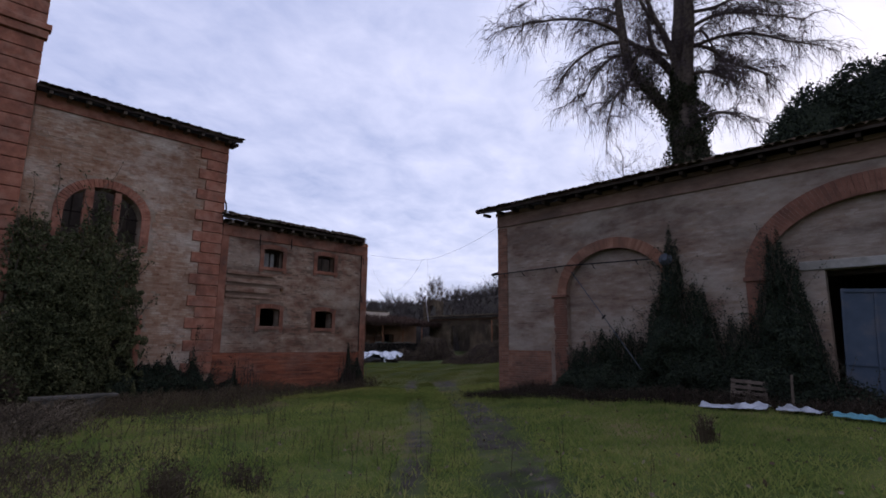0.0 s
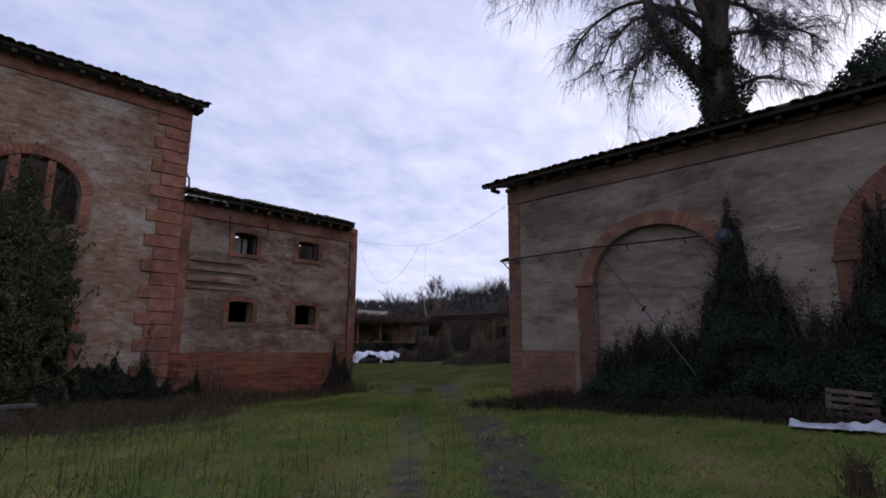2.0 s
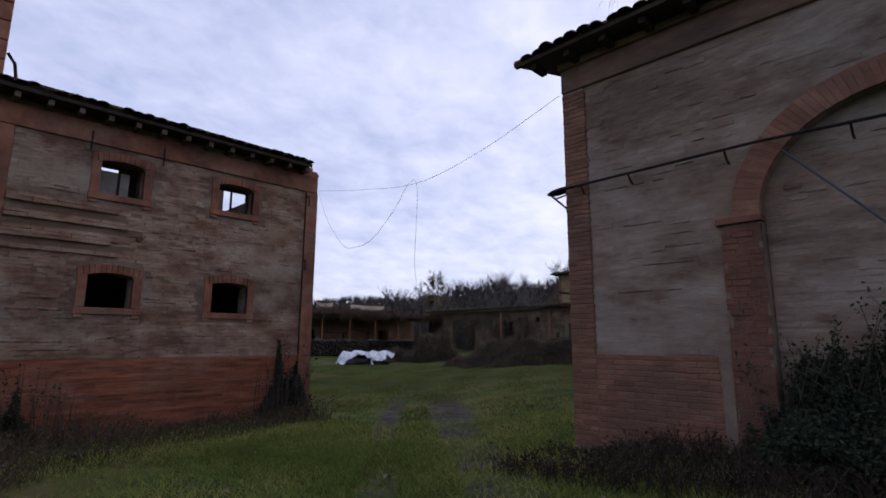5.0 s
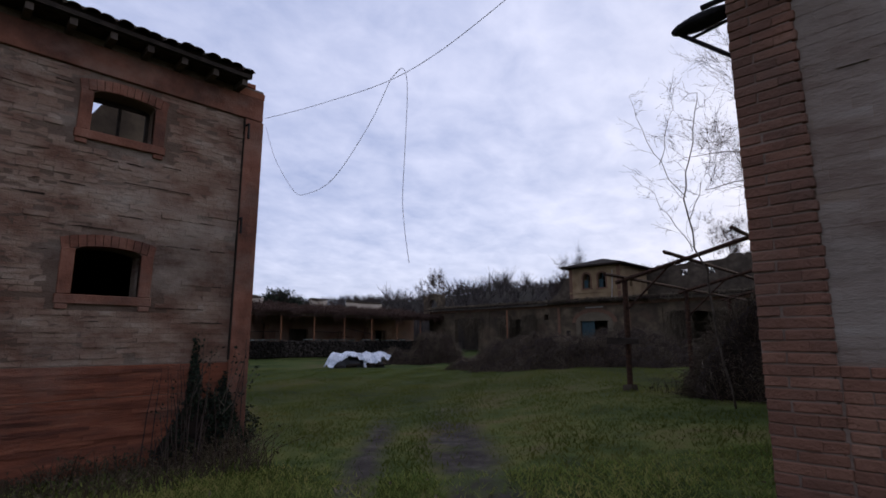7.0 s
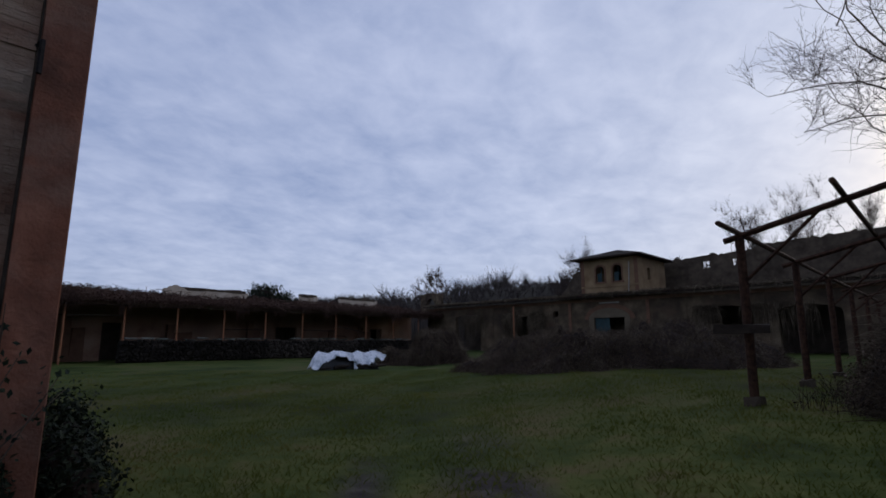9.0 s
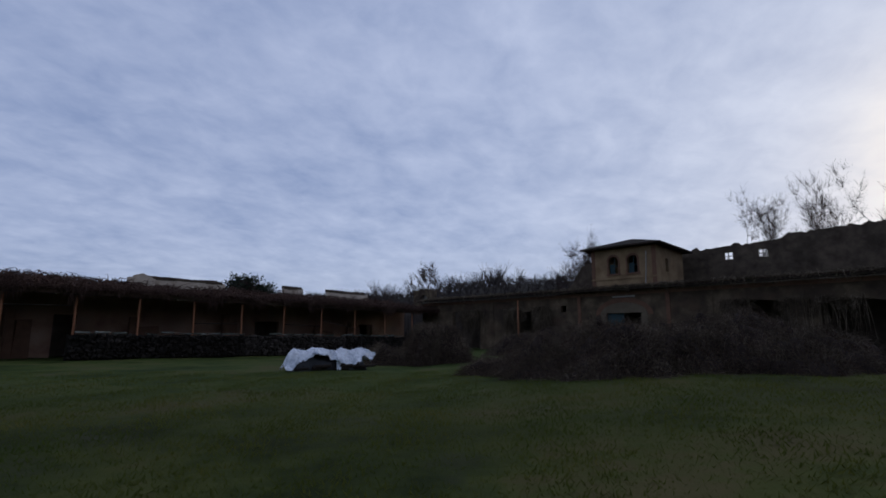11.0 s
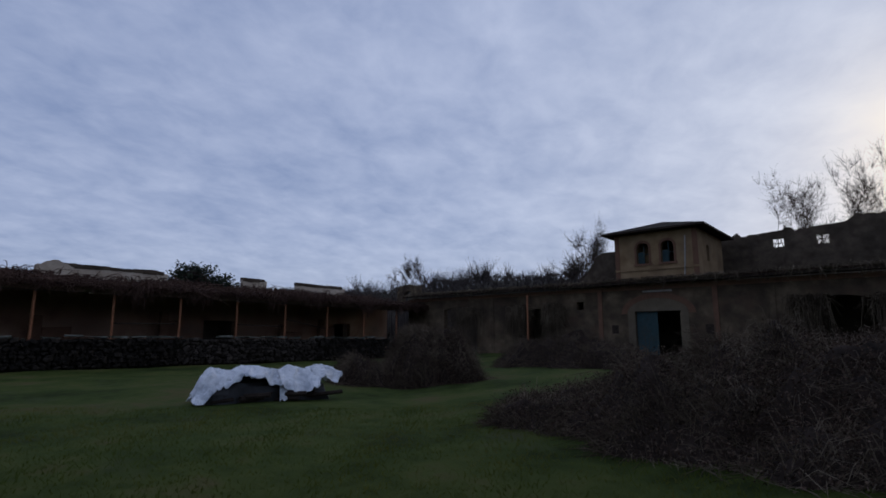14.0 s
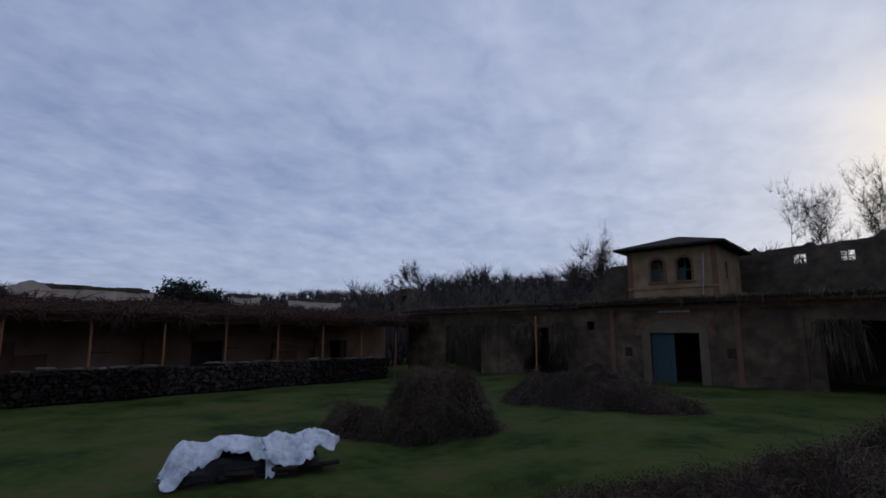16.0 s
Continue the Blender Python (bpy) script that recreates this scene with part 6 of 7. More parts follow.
    path = np.stack([p, p + d * ln * 0.32 - np.array([0, 0, 0.10]) * ln, p + d * ln * 0.5 - np.array([0, 0, 0.36]) * ln + q.normal(0, 0.04, (k, 3)), p + d * ln * 0.66 - np.array([0, 0, 0.80]) * ln + q.normal(0, 0.07, (k, 3))], 1)
    v, f = tubes(path, np.tile([0.0066, 0.0058, 0.0045, 0.002], (k, 1)), 3)
    part("crown", mesh_from("crown", v, f, M_WEEPING), root, "veil of thin drooping twigs", "stuff")
    # ivy up the bole and into the fork
    k = 30000
    z = q.uniform(5, 13.6, k)
    a = q.uniform(0, 2 * math.pi, k)
    wob = np.array([noise.noise(Vector((math.cos(e) * 1.5, math.sin(e) * 1.5, c * 0.8))) for e, c in zip(a, z)])
    rad = (2.0 - 0.115 * z + 0.75 * wob) * q.uniform(0.7, 1.06, k)
    keep = rad > 0.42
    p = np.stack([at[0] + 0.12 - 0.012 * z + rad * np.cos(a), at[1] + rad * np.sin(a), z], 1)[keep]
    out = np.stack([np.cos(a), np.sin(a), 0.2 + 0 * a], 1)[keep]
    fork = stems[2][0]
    m = fork[q.integers(0, len(fork) // 2, 4200)] + q.normal(0, 1, (4200, 3)) * [0.26, 0.26, 0.3]
    p, out = np.concatenate([p, m]), np.concatenate([out, q.normal(0, 1, (4200, 3))])
    v, f = leaves(p, 0.06, out, 6)
    part("ivy", mesh_from("ivy", v, f, M_IVYDARK), root, "dark ivy wrapped round the trunk", "stuff")


big_tree()


def leaf_mass(name, label, category, blobs, count, size, mat, seed, core=0.68, ragged_=0.45, shell=(0.66, 0.42)):
    """An evergreen mass: leaves in the outer shell of several blobs, on a dark solid core."""
    r = np.random.default_rng(seed)
    c0 = blobs[0][0]
    root = thing(name, (c0[0], c0[1], float(ground_height(c0[0], c0[1]))), label, category)
    vol = np.array([b[1][0] * b[1][1] * b[1][2] for b in blobs]) ** 0.67
    pick = r.choice(len(blobs), count, p=vol / vol.sum())
    d = r.normal(0, 1, (count, 3))
    d /= np.linalg.norm(d, axis=1, keepdims=True)
    cen, siz = np.array([b[0] for b in blobs], float)[pick], np.array([b[1] for b in blobs], float)[pick]
    rough = np.array([noise.noise(Vector(a * 2.2) + Vector((float(k) * 3.1, seed, 0))) for a, k in zip(d, pick)])
    rad = (1 + ragged_ * rough) * (shell[0] + shell[1] * r.random(count) + ragged_ * 0.5 * r.random(count) ** 6)
    p = cen + siz * d * rad[:, None]
    low = ground_height(p[:, 0], p[:, 1])
    p[:, 2] = np.maximum(p[:, 2], low + 0.03)
    v, f = leaves(p, size, d * 0.9, seed)
    part("foliage", mesh_from("foliage", v, f, mat), root, "", "stuff")
    if core:
        bm = bmesh.new()
        for cc, ss in blobs:
            bmesh.ops.create_icosphere(bm, subdivisions=2, radius=1, matrix=Matrix.Translation(cc) @ Matrix.Diagonal((ss[0] * core, ss[1] * core, ss[2] * core, 1)))
        for vert in bm.verts:
            vert.co += noise.noise_vector(vert.co * 1.7) * 0.12
            vert.co.z = max(vert.co.z, float(ground_height(vert.co.x, vert.co.y)) - 0.1)
        part("core", (bm, mat if core > 0.8 else M_CORE), root)
    return root


leaf_mass("ivy_tree", "dense ivy-smothered evergreen tree behind the barn", "tree",
          [((-2.6, 20.6, 7.6), (1.9, 1.6, 2.5)), ((-1.2, 20.8, 8.2), (1.9, 1.6, 2.4)), ((0.6, 20.6, 7.8), (1.9, 1.6, 2.5)), ((-3.6, 20.5, 7.0), (1.5, 1.3, 1.6)), ((-1.0, 20.6, 4.0), (1.6, 1.5, 4.0))],
          100000, 0.06, M_SHRUB, 31, 0.9, 0.16, (0.88, 0.15))


def wall_ivy():
    """Ivy over the farmhouse door and window."""
    r = np.random.default_rng(41)
    root = thing("ivy", (XL + 0.4, 3.2, -0.3), "thick dark ivy climbing the farmhouse wall", "ivy")
    k = 70000
    u, z = r.uniform(1.1, 5.1, k), r.uniform(-0.25, 6.6, k)
    edge = np.array([noise.noise(Vector((a * 0.9, b * 0.9, 4))) + 0.8 * noise.noise(Vector((a * 3, b * 3, 8))) + 0.5 * noise.noise(Vector((a * 9, b * 5, 2))) for a, b in zip(u, z)])
    top = np.interp(u, (1.1, 1.8, 2.4, 3.0, 3.5, 3.75, 4.0, 4.4, 4.7, 5.1), (4.4, 5.0, 4.6, 4.6, 5.6, 5.6, 4.7, 4.3, 3.9, 2.0)) + 0.8 * edge
    right = np.interp(z, (-0.3, 1.0, 2.4, 3.9, 4.6, 6.5), (4.75, 4.55, 4.6, 4.75, 4.4, 4.2)) + 0.75 * edge
    left = 1.35 + 0.5 * edge
    thin = np.clip(1.25 - (z - 3.4) * 0.42, 0.16, 1.0)
    keep = (z < top) & (u < right) & (u > left) & (r.random(k) < thin)
    u, z, edge = u[keep], z[keep], edge[keep]
    bulge = 0.8 * np.clip(1 - ((u - 3.1) / 2.0) ** 2, 0, 1) * np.clip((5.2 - z) / 3.0, 0.10, 1) + 0.08
    n = bulge * (0.40 + 0.6 * r.random(len(u))) + 0.42 * edge * np.clip((5.4 - z) / 3.0, 0.2, 1)
    p = np.stack([XL + 0.03 + np.maximum(n, 0.02), u, z], 1)
    v, f = leaves(p, 0.042, np.tile([0.7, 0, 0.3], (len(p), 1)), 42)
    part("foliage", mesh_from("foliage", v, f, M_IVY), root, "", "stuff")
    # a dark mat behind the leaves
    bm = bmesh.new()
    bmesh.ops.create_uvsphere(bm, u_segments=24, v_segments=16, radius=1, matrix=Matrix.Translation((XL + 0.02, 3.05, 1.6)) @ Matrix.Diagonal((0.32, 1.2, 2.3, 1)))
    for vert in bm.verts:
        vert.co += noise.noise_vector(vert.co * 1.6) * 0.15
    part("core", (bm, M_CORE), root)
    # long shoots that reach above the window
    paths = []
    for u0, u1, z0, z1 in ((2.6, 2.3, 4.3, 6.6), (3.0, 3.9, 4.8, 7.0), (3.3, 2.95, 4.8, 6.6), (3.9, 4.5, 4.6, 6.2), (2.0, 1.75, 3.8, 6.2), (4.3, 4.75, 3.2, 4.6), (3.6, 3.5, 4.8, 6.4)):
        t = np.linspace(0, 1, 8)
        paths.append(np.stack([XL + 0.06 + 0.05 * np.sin(t * 5), u0 + (u1 - u0) * t + 0.06 * np.sin(t * 9), z0 + (z1 - z0) * t], 1))
    t = np.linspace(0, 1, 8)
    for _ in range(60):
        u0 = r.uniform(1.3, 4.8)
        z0 = float(np.interp(u0, (1.3, 2.4, 3.7, 4.8), (4.3, 4.9, 5.3, 3.4))) * r.uniform(0.55, 1.0)
        ln, d = r.uniform(0.35, 1.1), r.normal(0.15 if u0 > 3.6 else -0.1, 0.3)
        paths.append(np.stack([XL + 0.10 + 0.35 * max(0.0, 1 - z0 / 6) + 0.18 * t * r.random(), u0 + d * t, z0 + ln * t - 0.25 * ln * t ** 3], 1))
    v, f = tubes(np.array(paths), np.tile(np.linspace(0.016, 0.006, 8), (len(paths), 1)), 5)
    part("stem_work", mesh_from("stem_work", v, f, M_BARK), root, "", "stuff")
    pts = np.concatenate([q[r.integers(0, 8, 26)] + r.normal(0, 0.06, (26, 3)) * [0.4, 1, 1] for q in paths])
    pts[:, 0] = np.maximum(pts[:, 0], XL + 0.04)
    v, f = leaves(pts, 0.05, np.tile([0.9, 0, 0.3], (len(pts), 1)), 43)
    part("shoot_foliage", mesh_from("shoot_foliage", v, f, M_IVY), root, "", "stuff")


wall_ivy()

leaf_mass("shrub", "dark evergreen shrub at the foot of the farmhouse tower", "shrub",
          [((-16.9, 0.7, 0.6), (0.9, 1.0, 1.7)), ((-16.6, -0.6, 0.8), (1.0, 1.2, 2.2)), ((-17.2, 1.5, 0.2), (0.7, 0.7, 1.0))], 9000, 0.055, M_IVY, 52)
for at, tall in (((-20.5, 14.25), 0.75), ((-21.9, 14.5), 0.95), ((-23.4, 14.7), 0.8)):
    gz = float(ground_height(*at))
    leaf_mass("shrub", "low dark shrub in the grass behind the outhouse corner", "shrub", [((at[0], at[1], gz + 0.3 * tall), (0.55, 0.42, 0.7 * tall)), ((at[0] + 0.4, at[1] + 0.1, gz + 0.15), (0.4, 0.35, 0.4))], 2600, 0.035, M_SHRUB, int(60 + 10 * tall), 0.5, 0.6)


def climber(name, label, profile, map_, count, size, mat, seed, depth=0.75, spikes=14, rough=0.5):
    """A ragged climber against a wall: profile gives its height over u, map_ lays (u, v, n) into the world."""
    r = np.random.default_rng(seed)
    us, hs = np.array(profile[0], float), np.array(profile[1], float)

    def top(u):
        wob = np.array([noise.noise(Vector((a * 2.1, seed, 0.5))) + 0.6 * noise.noise(Vector((a * 6.5, seed, 3.5))) for a in np.atleast_1d(u)])
        return np.interp(u, us, hs) * (1 + 0.16 * rough * 2 * wob) - 0.1

    mid = float(us[len(us) // 2])
    base = map_(np.array([(mid, 0.0, 0.2)]))[0]
    root = thing(name, (base[0], base[1], float(ground_height(base[0], base[1]))), label, "shrub")
    u = r.uniform(us[0] - 0.1, us[-1] + 0.1, count * 3)
    v = r.uniform(-0.3, float(hs.max()) * 1.15, count * 3)
    h = top(u)
    keep = v < h * (1 + 0.13 * r.random(count * 3) ** 3)
    u, v, h = u[keep][:count], v[keep][:count], h[keep][:count]
    lump_ = np.array([noise.noise(Vector((a * 1.5, b * 1.5, seed))) + 0.5 * noise.noise(Vector((a * 4, b * 4, seed + 2))) for a, b in zip(u, v)])
    thick = depth * np.clip((h - v) / np.maximum(h, 0.5) * 1.6, 0.12, 1) * (0.72 + 0.5 * lump_)
    n = np.maximum(0.03, thick * (0.55 + 0.5 * r.random(len(u))))
    p = map_(np.stack([u, v, n], 1))
    p[:, 2] = np.maximum(p[:, 2], ground_height(p[:, 0], p[:, 1]) + 0.02)
    way = map_(np.array([(0, 0, 0.0), (0, 0.35, 0.8)]))
    vv, ff = leaves(p, size, np.tile(way[1] - way[0], (len(p), 1)), seed, 0.7)
    part("foliage", mesh_from("foliage", vv, ff, mat), root, "", "stuff")
    # dark mat behind the leaves
    gu = np.linspace(us[0], us[-1], 40)
    gh = top(gu) * 0.86
    rows, verts, faces = 12, [], []
    for j in range(rows + 1):
        for i, a in enumerate(gu):
            b = -0.4 + (gh[i] + 0.4) * j / rows
            verts.append((a, b, 0.02 + 0.5 * depth * max(0.0, 1 - (j / rows) ** 2) * (0.8 + 0.5 * noise.noise(Vector((a * 2, b * 2, seed))))))
    for j in range(rows):
        for i in range(39):
            q = j * 40 + i
            faces.append((q, q + 1, q + 41, q + 40))
    part("core", mesh_from("core", map_(np.array(verts)), faces, M_CORE), root)
    # free shoots that stand out of the outline
    stems, pts = [], []
    for k in range(spikes):
        a = r.uniform(us[0], us[-1])
        z0 = float(top(np.array([a]))[0]) * r.uniform(0.75, 1.0) - 0.25
        ln = r.uniform(0.25, 0.95)
        t = np.linspace(0, 1, 5)
        d = r.normal(0, 0.24)
        c = np.stack([a + d * t, z0 + ln * t, 0.12 + 0.15 * r.random() + 0.08 * t], 1)
        stems.append(map_(c))
        pts.append(map_(c[r.integers(0, 5, 34)] + r.normal(0, 0.045, (34, 3))))
    vv, ff = tubes(np.array(stems), np.tile(np.linspace(0.006, 0.003, 5), (spikes, 1)), 4)
    part("stem_work", mesh_from("stem_work", vv, ff, M_BARK), root, "", "stuff")
    vv, ff = leaves(np.concatenate(pts), size * 0.9, None, seed + 1)
    part("shoot_foliage", mesh_from("shoot_foliage", vv, ff, mat), root, "", "stuff")
    return root


climber("shrub", "tall ragged dark shrub climbing the barn beside its small arch",
        ((-8.5, -8.2, -7.6, -7.0, -6.4, -6.0, -5.7, -5.45, -5.3, -5.1, -4.9, -4.6, -4.3, -4.0), (0.7, 1.35, 1.3, 1.35, 1.9, 2.4, 2.9, 3.5, 4.3, 3.6, 3.0, 2.5, 1.9, 1.3)), RIGHT, 60000, 0.028, M_SHRUB, 61, 1.15, 170, 1.0)
climber("shrub", "ragged dark shrub climbing the pier of the wide barn arch",
        ((-4.3, -4.0, -3.7, -3.4, -3.2, -3.05, -2.9, -2.75, -2.5, -2.3, -2.05), (0.9, 1.5, 1.8, 2.6, 3.4, 4.3, 4.3, 3.5, 2.9, 2.1, 1.0)), RIGHT, 36000, 0.028, M_SHRUB, 62, 1.0, 130, 1.0)
climber("shrub", "low dark evergreen growth along the foot of the barn",
        ((-8.7, -7.5, -6.0, -4.6, -3.6, -2.6, -1.6, -0.6, 0.6, 1.6), (0.5, 1.0, 0.9, 1.3, 1.2, 1.3, 0.9, 0.8, 1.0, 0.6)), RIGHT, 26000, 0.030, M_SHRUB, 65, 1.25, 50, 1.0)
climber("shrub", "low dark ivy bush at the foot of the farmhouse",
        ((4.2, 4.8, 5.4, 5.9, 6.4, 6.8, 7.1), (0.8, 1.0, 0.75, 0.95, 0.6, 0.7, 0.2)), LEFT, 9000, 0.034, M_SHRUB, 66, 0.8, 26, 1.0)
climber("ivy", "ivy clump at the corner of the outhouse",
        ((12.5, 12.7, 12.82, 12.9, 12.97, 13.08, 13.25, 13.4, 13.5, 13.62, 13.8), (0.0, 0.4, 0.7, 1.5, 1.45, 0.75, 0.6, 0.9, 0.85, 0.45, 0.0)), LEFT, 3400, 0.030, M_SHRUB, 63, 0.26, 12, 0.7)
climber("ivy", "ivy climbing the joint between farmhouse and outhouse",
        ((6.3, 6.5, 6.62, 6.72, 6.85, 7.1, 7.3, 7.5, 7.9, 8.05, 8.1, 8.2, 8.4), (0.05, 0.5, 1.9, 1.75, 0.6, 0.2, 0.6, 0.15, 0.3, 0.5, 1.2, 0.4, 0.0)), LEFT, 2200, 0.034, M_SHRUB, 64, 0.2, 26, 0.8)


def mound(centre, size, seed, rings=26, segs=90):
    """A lumpy heap with an uneven foot that runs out on the ground."""
    cx, cy = centre
    v, f = [], []
    for i in range(rings + 1):
        s = 1 - i / rings
        for j in range(segs):
            a = 2 * math.pi * j / segs
            foot = 1 + 0.30 * noise.noise(Vector((math.cos(a) * 1.3, math.sin(a) * 1.3, seed))) + 0.14 * noise.noise(Vector((math.cos(a) * 4, math.sin(a) * 4, seed)))
            px, py = cx + size[0] * s * foot * math.cos(a), cy + size[1] * s * foot * math.sin(a)
            h = size[2] * (1 - s ** 2.5) ** 0.9 * (1 + 0.36 * noise.noise(Vector((px * 0.55, py * 0.55, seed))))
            h += (0.5 * noise.noise(Vector((px * 1.1, py * 1.1, seed))) + 0.42 * noise.noise(Vector((px * 2.3, py * 2.3, seed + 4))) + 0.16 * noise.noise(Vector((px * 5.0, py * 5.0, seed)))) * min(1.0, (1 - s) * 5) * min(1.0, size[2])
            v.append((px, py, float(ground_height(px, py)) - 0.1 + max(0.0, h)))
    for i in range(rings):
        for j in range(segs):
            f.append((i * segs + j, i * segs + (j + 1) % segs, (i + 1) * segs + (j + 1) % segs, (i + 1) * segs + j))
    return np.array(v), f


def bramble(centre, size, seed, count, label, cane=1.0, group="bramble thickets"):
    """A mound of dead canes and withered leaves on a dark core."""
    inner, f = mound(centre, size, seed)
    root = thing("bramble_thicket", (*centre, float(ground_height(*centre))), label, "thicket", group)
    part("core", mesh_from("core", inner, f, M_CORE, True), root)
    r = np.random.default_rng(seed)
    p, n = surface_points(inner, f, count, seed)
    n = np.where(n[:, 2:3] < 0, -n, n)
    flow = np.array([tuple(noise.noise_vector(Vector(q * 0.9))) for q in p])
    d = n * 0.35 + flow * 1.5 + r.normal(0, 0.42, p.shape) + [0, 0, 0.15]
    d /= np.linalg.norm(d, axis=1, keepdims=True)
    ln = cane * (r.uniform(0.15, 0.6, (count, 1)) + 0.7 * r.random((count, 1)) ** 14)
    a = p + d * ln * 0.55
    c = p + d * ln + np.array([0, 0, -0.35]) * ln ** 1.3 + r.normal(0, 0.03, p.shape)
    path = np.stack([p - n * 0.05, a, c], 1)
    path[..., 2] = np.maximum(path[..., 2], ground_height(path[..., 0], path[..., 1]) + 0.02)
    v2, f2 = tubes(path, np.tile([0.0055, 0.0045, 0.002], (count, 1)), 3)
    part("cane_tangle", mesh_from("cane_tangle", v2, f2, M_CANE), root, "", "stuff")
    k = int(count * 3.2)
    pl, nl = surface_points(inner, f, k, seed + 5)
    nl = np.where(nl[:, 2:3] < 0, -nl, nl)
    v3, f3 = leaves(pl + nl * (0.02 + 0.26 * r.random((k, 1)) ** 1.5) + r.normal(0, 0.05, pl.shape), 0.024, nl * 0.3, seed + 1)
    part("withered_foliage", mesh_from("withered_foliage", v3, f3, M_DEADLEAF), root, "", "stuff")


bramble((-25.5, 33.3), (3.7, 4.4, 1.22), 71, 20000, "large grey-brown mound of dead brambles on the meadow")
bramble((-22.6, 36.4), (3.9, 4.4, 1.5), 72, 14000, "grey-brown mound of dead brambles on the meadow")
bramble((-29.3, 32.7), (2.2, 2.0, 0.6), 79, 5000, "low outer skirt of dead brambles on the meadow", 0.7)
bramble((-39.1, 38.2), (1.9, 2.1, 2.35), 73, 10000, "tall dark mound of dead brambles near the covered pile")
bramble((-41.2, 36.8), (2.0, 1.6, 0.9), 74, 4500, "low skirt of dead brambles on the meadow")
bramble((-37.4, 46.5), (4.7, 2.6, 1.25), 75, 9000, "low dark mound of dead brambles before the far barn")
# brambles in the shed, built taller to stand for its shaded interior too
bramble((-12.6, 23.8), (2.6, 2.2, 2.3), 76, 9000, "dark brambles through the shed frame, bulked up for its shade")
bramble((-12.8, 28.5), (2.6, 3.4, 2.9), 77, 8000, "dark brambles through the shed frame, bulked up for its shade")
bramble((-13.0, 36.5), (2.6, 4.2, 2.8), 78, 5000, "dark brambles through the shed frame, bulked up for its shade")



def led_tree(name, label, leaders, radius, seed, side=5, reach=1.6, levels=2, per=4, twig=0.7, thick=0.007):
    """A slender bare tree that follows given leaders, with side shoots all along them."""
    r = random.Random(seed)
    x, y = leaders[0][0][:2]
    root = thing(name, (x, y, float(ground_height(x, y))), label, "tree")
    stems, limbs, tips = [], [], []
    for k, pts in enumerate(leaders):
        c = smooth_curve(pts, 5)
        c = c + np.array([[r.gauss(0, 0.03) for _ in range(3)] for _ in c])
        r0 = radius if k == 0 else radius * 0.42
        stems.append(tube_line(c, [r0, r0 * 0.7, r0 * 0.3], 6))
        if not side:
            tips += [(Vector(c[i]), Vector((r.gauss(0, 1), r.gauss(0, 1), 0.8))) for i in range(len(c) // 2, len(c), 3)]
        for i in range(len(c) // 4, len(c)):
            for _ in range(side):
                way = Vector((r.gauss(0, 1), r.gauss(0, 1), 0.55 + r.gauss(0, 0.3)))
                li, ti = grow(tuple(c[i]), way, reach * r.uniform(0.35, 1.0) * (1.15 - 0.5 * i / len(c)), r0 * 0.28, levels, r, (2, 3), 0.0, 0.3, 0.75, 0.7, 0.15)
                limbs += li
                tips += ti
    v, f = joined_lists(stems)
    part("trunk", mesh_from("trunk", v, f, M_BARK, True), root)
    if limbs:
        v, f = limb_mesh(limbs, 4)
        part("branchwork", mesh_from("branchwork", v, f, M_TWIG), root, "", "stuff")
    v, f = twig_mesh(tips, per, twig, thick, 0.0, seed, 0.4)
    part("crown", mesh_from("crown", v, f, M_TWIG), root, "fine bare twigs", "stuff")


led_tree("sapling", "thin bare sapling growing up beside the shed frame",
         ([(-13.35, 21, 0.1), (-13.7, 21, 2.4), (-14.0, 21, 4.4), (-13.75, 21, 5.6), (-13.6, 21, 6.7)], [(-14.0, 21, 4.4), (-14.6, 21, 5.6), (-15.05, 21, 7.1)],
          [(-14.45, 21, 5.3), (-14.2, 21, 6.2), (-14.1, 21.1, 6.9)], [(-13.9, 21, 3.3), (-14.5, 21.2, 4.2), (-14.8, 21.2, 5.0)], [(-13.95, 21, 3.9), (-13.5, 20.8, 4.7), (-13.3, 20.8, 5.6)]), 0.022, 81, 1, 0.5, 1, 1, 0.32, 0.004)
led_tree("bare_tree", "bare deciduous tree behind the shed",
         ([(-12.5, 30, 0.1), (-12.7, 30, 4.4), (-12.94, 30, 5.75), (-13.82, 30, 7.45), (-14.08, 30, 10.1), (-14.02, 30, 13.1)], [(-12.94, 30, 5.75), (-13.1, 30, 7.86), (-13.16, 30, 10.66), (-13.56, 30, 12.85)],
          [(-13.9, 30, 8.2), (-14.9, 30.2, 10.27), (-15.0, 30.3, 11.8)], [(-13.1, 30, 7.4), (-12.2, 30.4, 9.2), (-11.9, 30.6, 11.5)], [(-13.0, 30, 6.0), (-14.6, 29.6, 6.9), (-16.2, 29.3, 6.8)], [(-13.6, 30, 7.0), (-15.2, 30.3, 8.3), (-17.0, 30.4, 8.5)]), 0.075, 82, 1, 1.5, 2, 2, 0.9, 0.0055)
bare_tree("bare_tree", "bare tree standing behind the ruined wall", (-32.0, 90), 30.0, 0.28, 5, 84, 7, 1.5, 0.014, -0.1, 0.62, (2, 3), (0, 0, 1), 0.24, 0.38, fan=0.5)
bare_tree("bare_tree", "spreading bare tree behind the ruined wall", (-27.2, 91), 30.0, 0.3, 5, 85, 7, 1.5, 0.014, -0.1, 0.72, (2, 3), (0.05, 0, 1), 0.23, 0.34, fan=0.5)
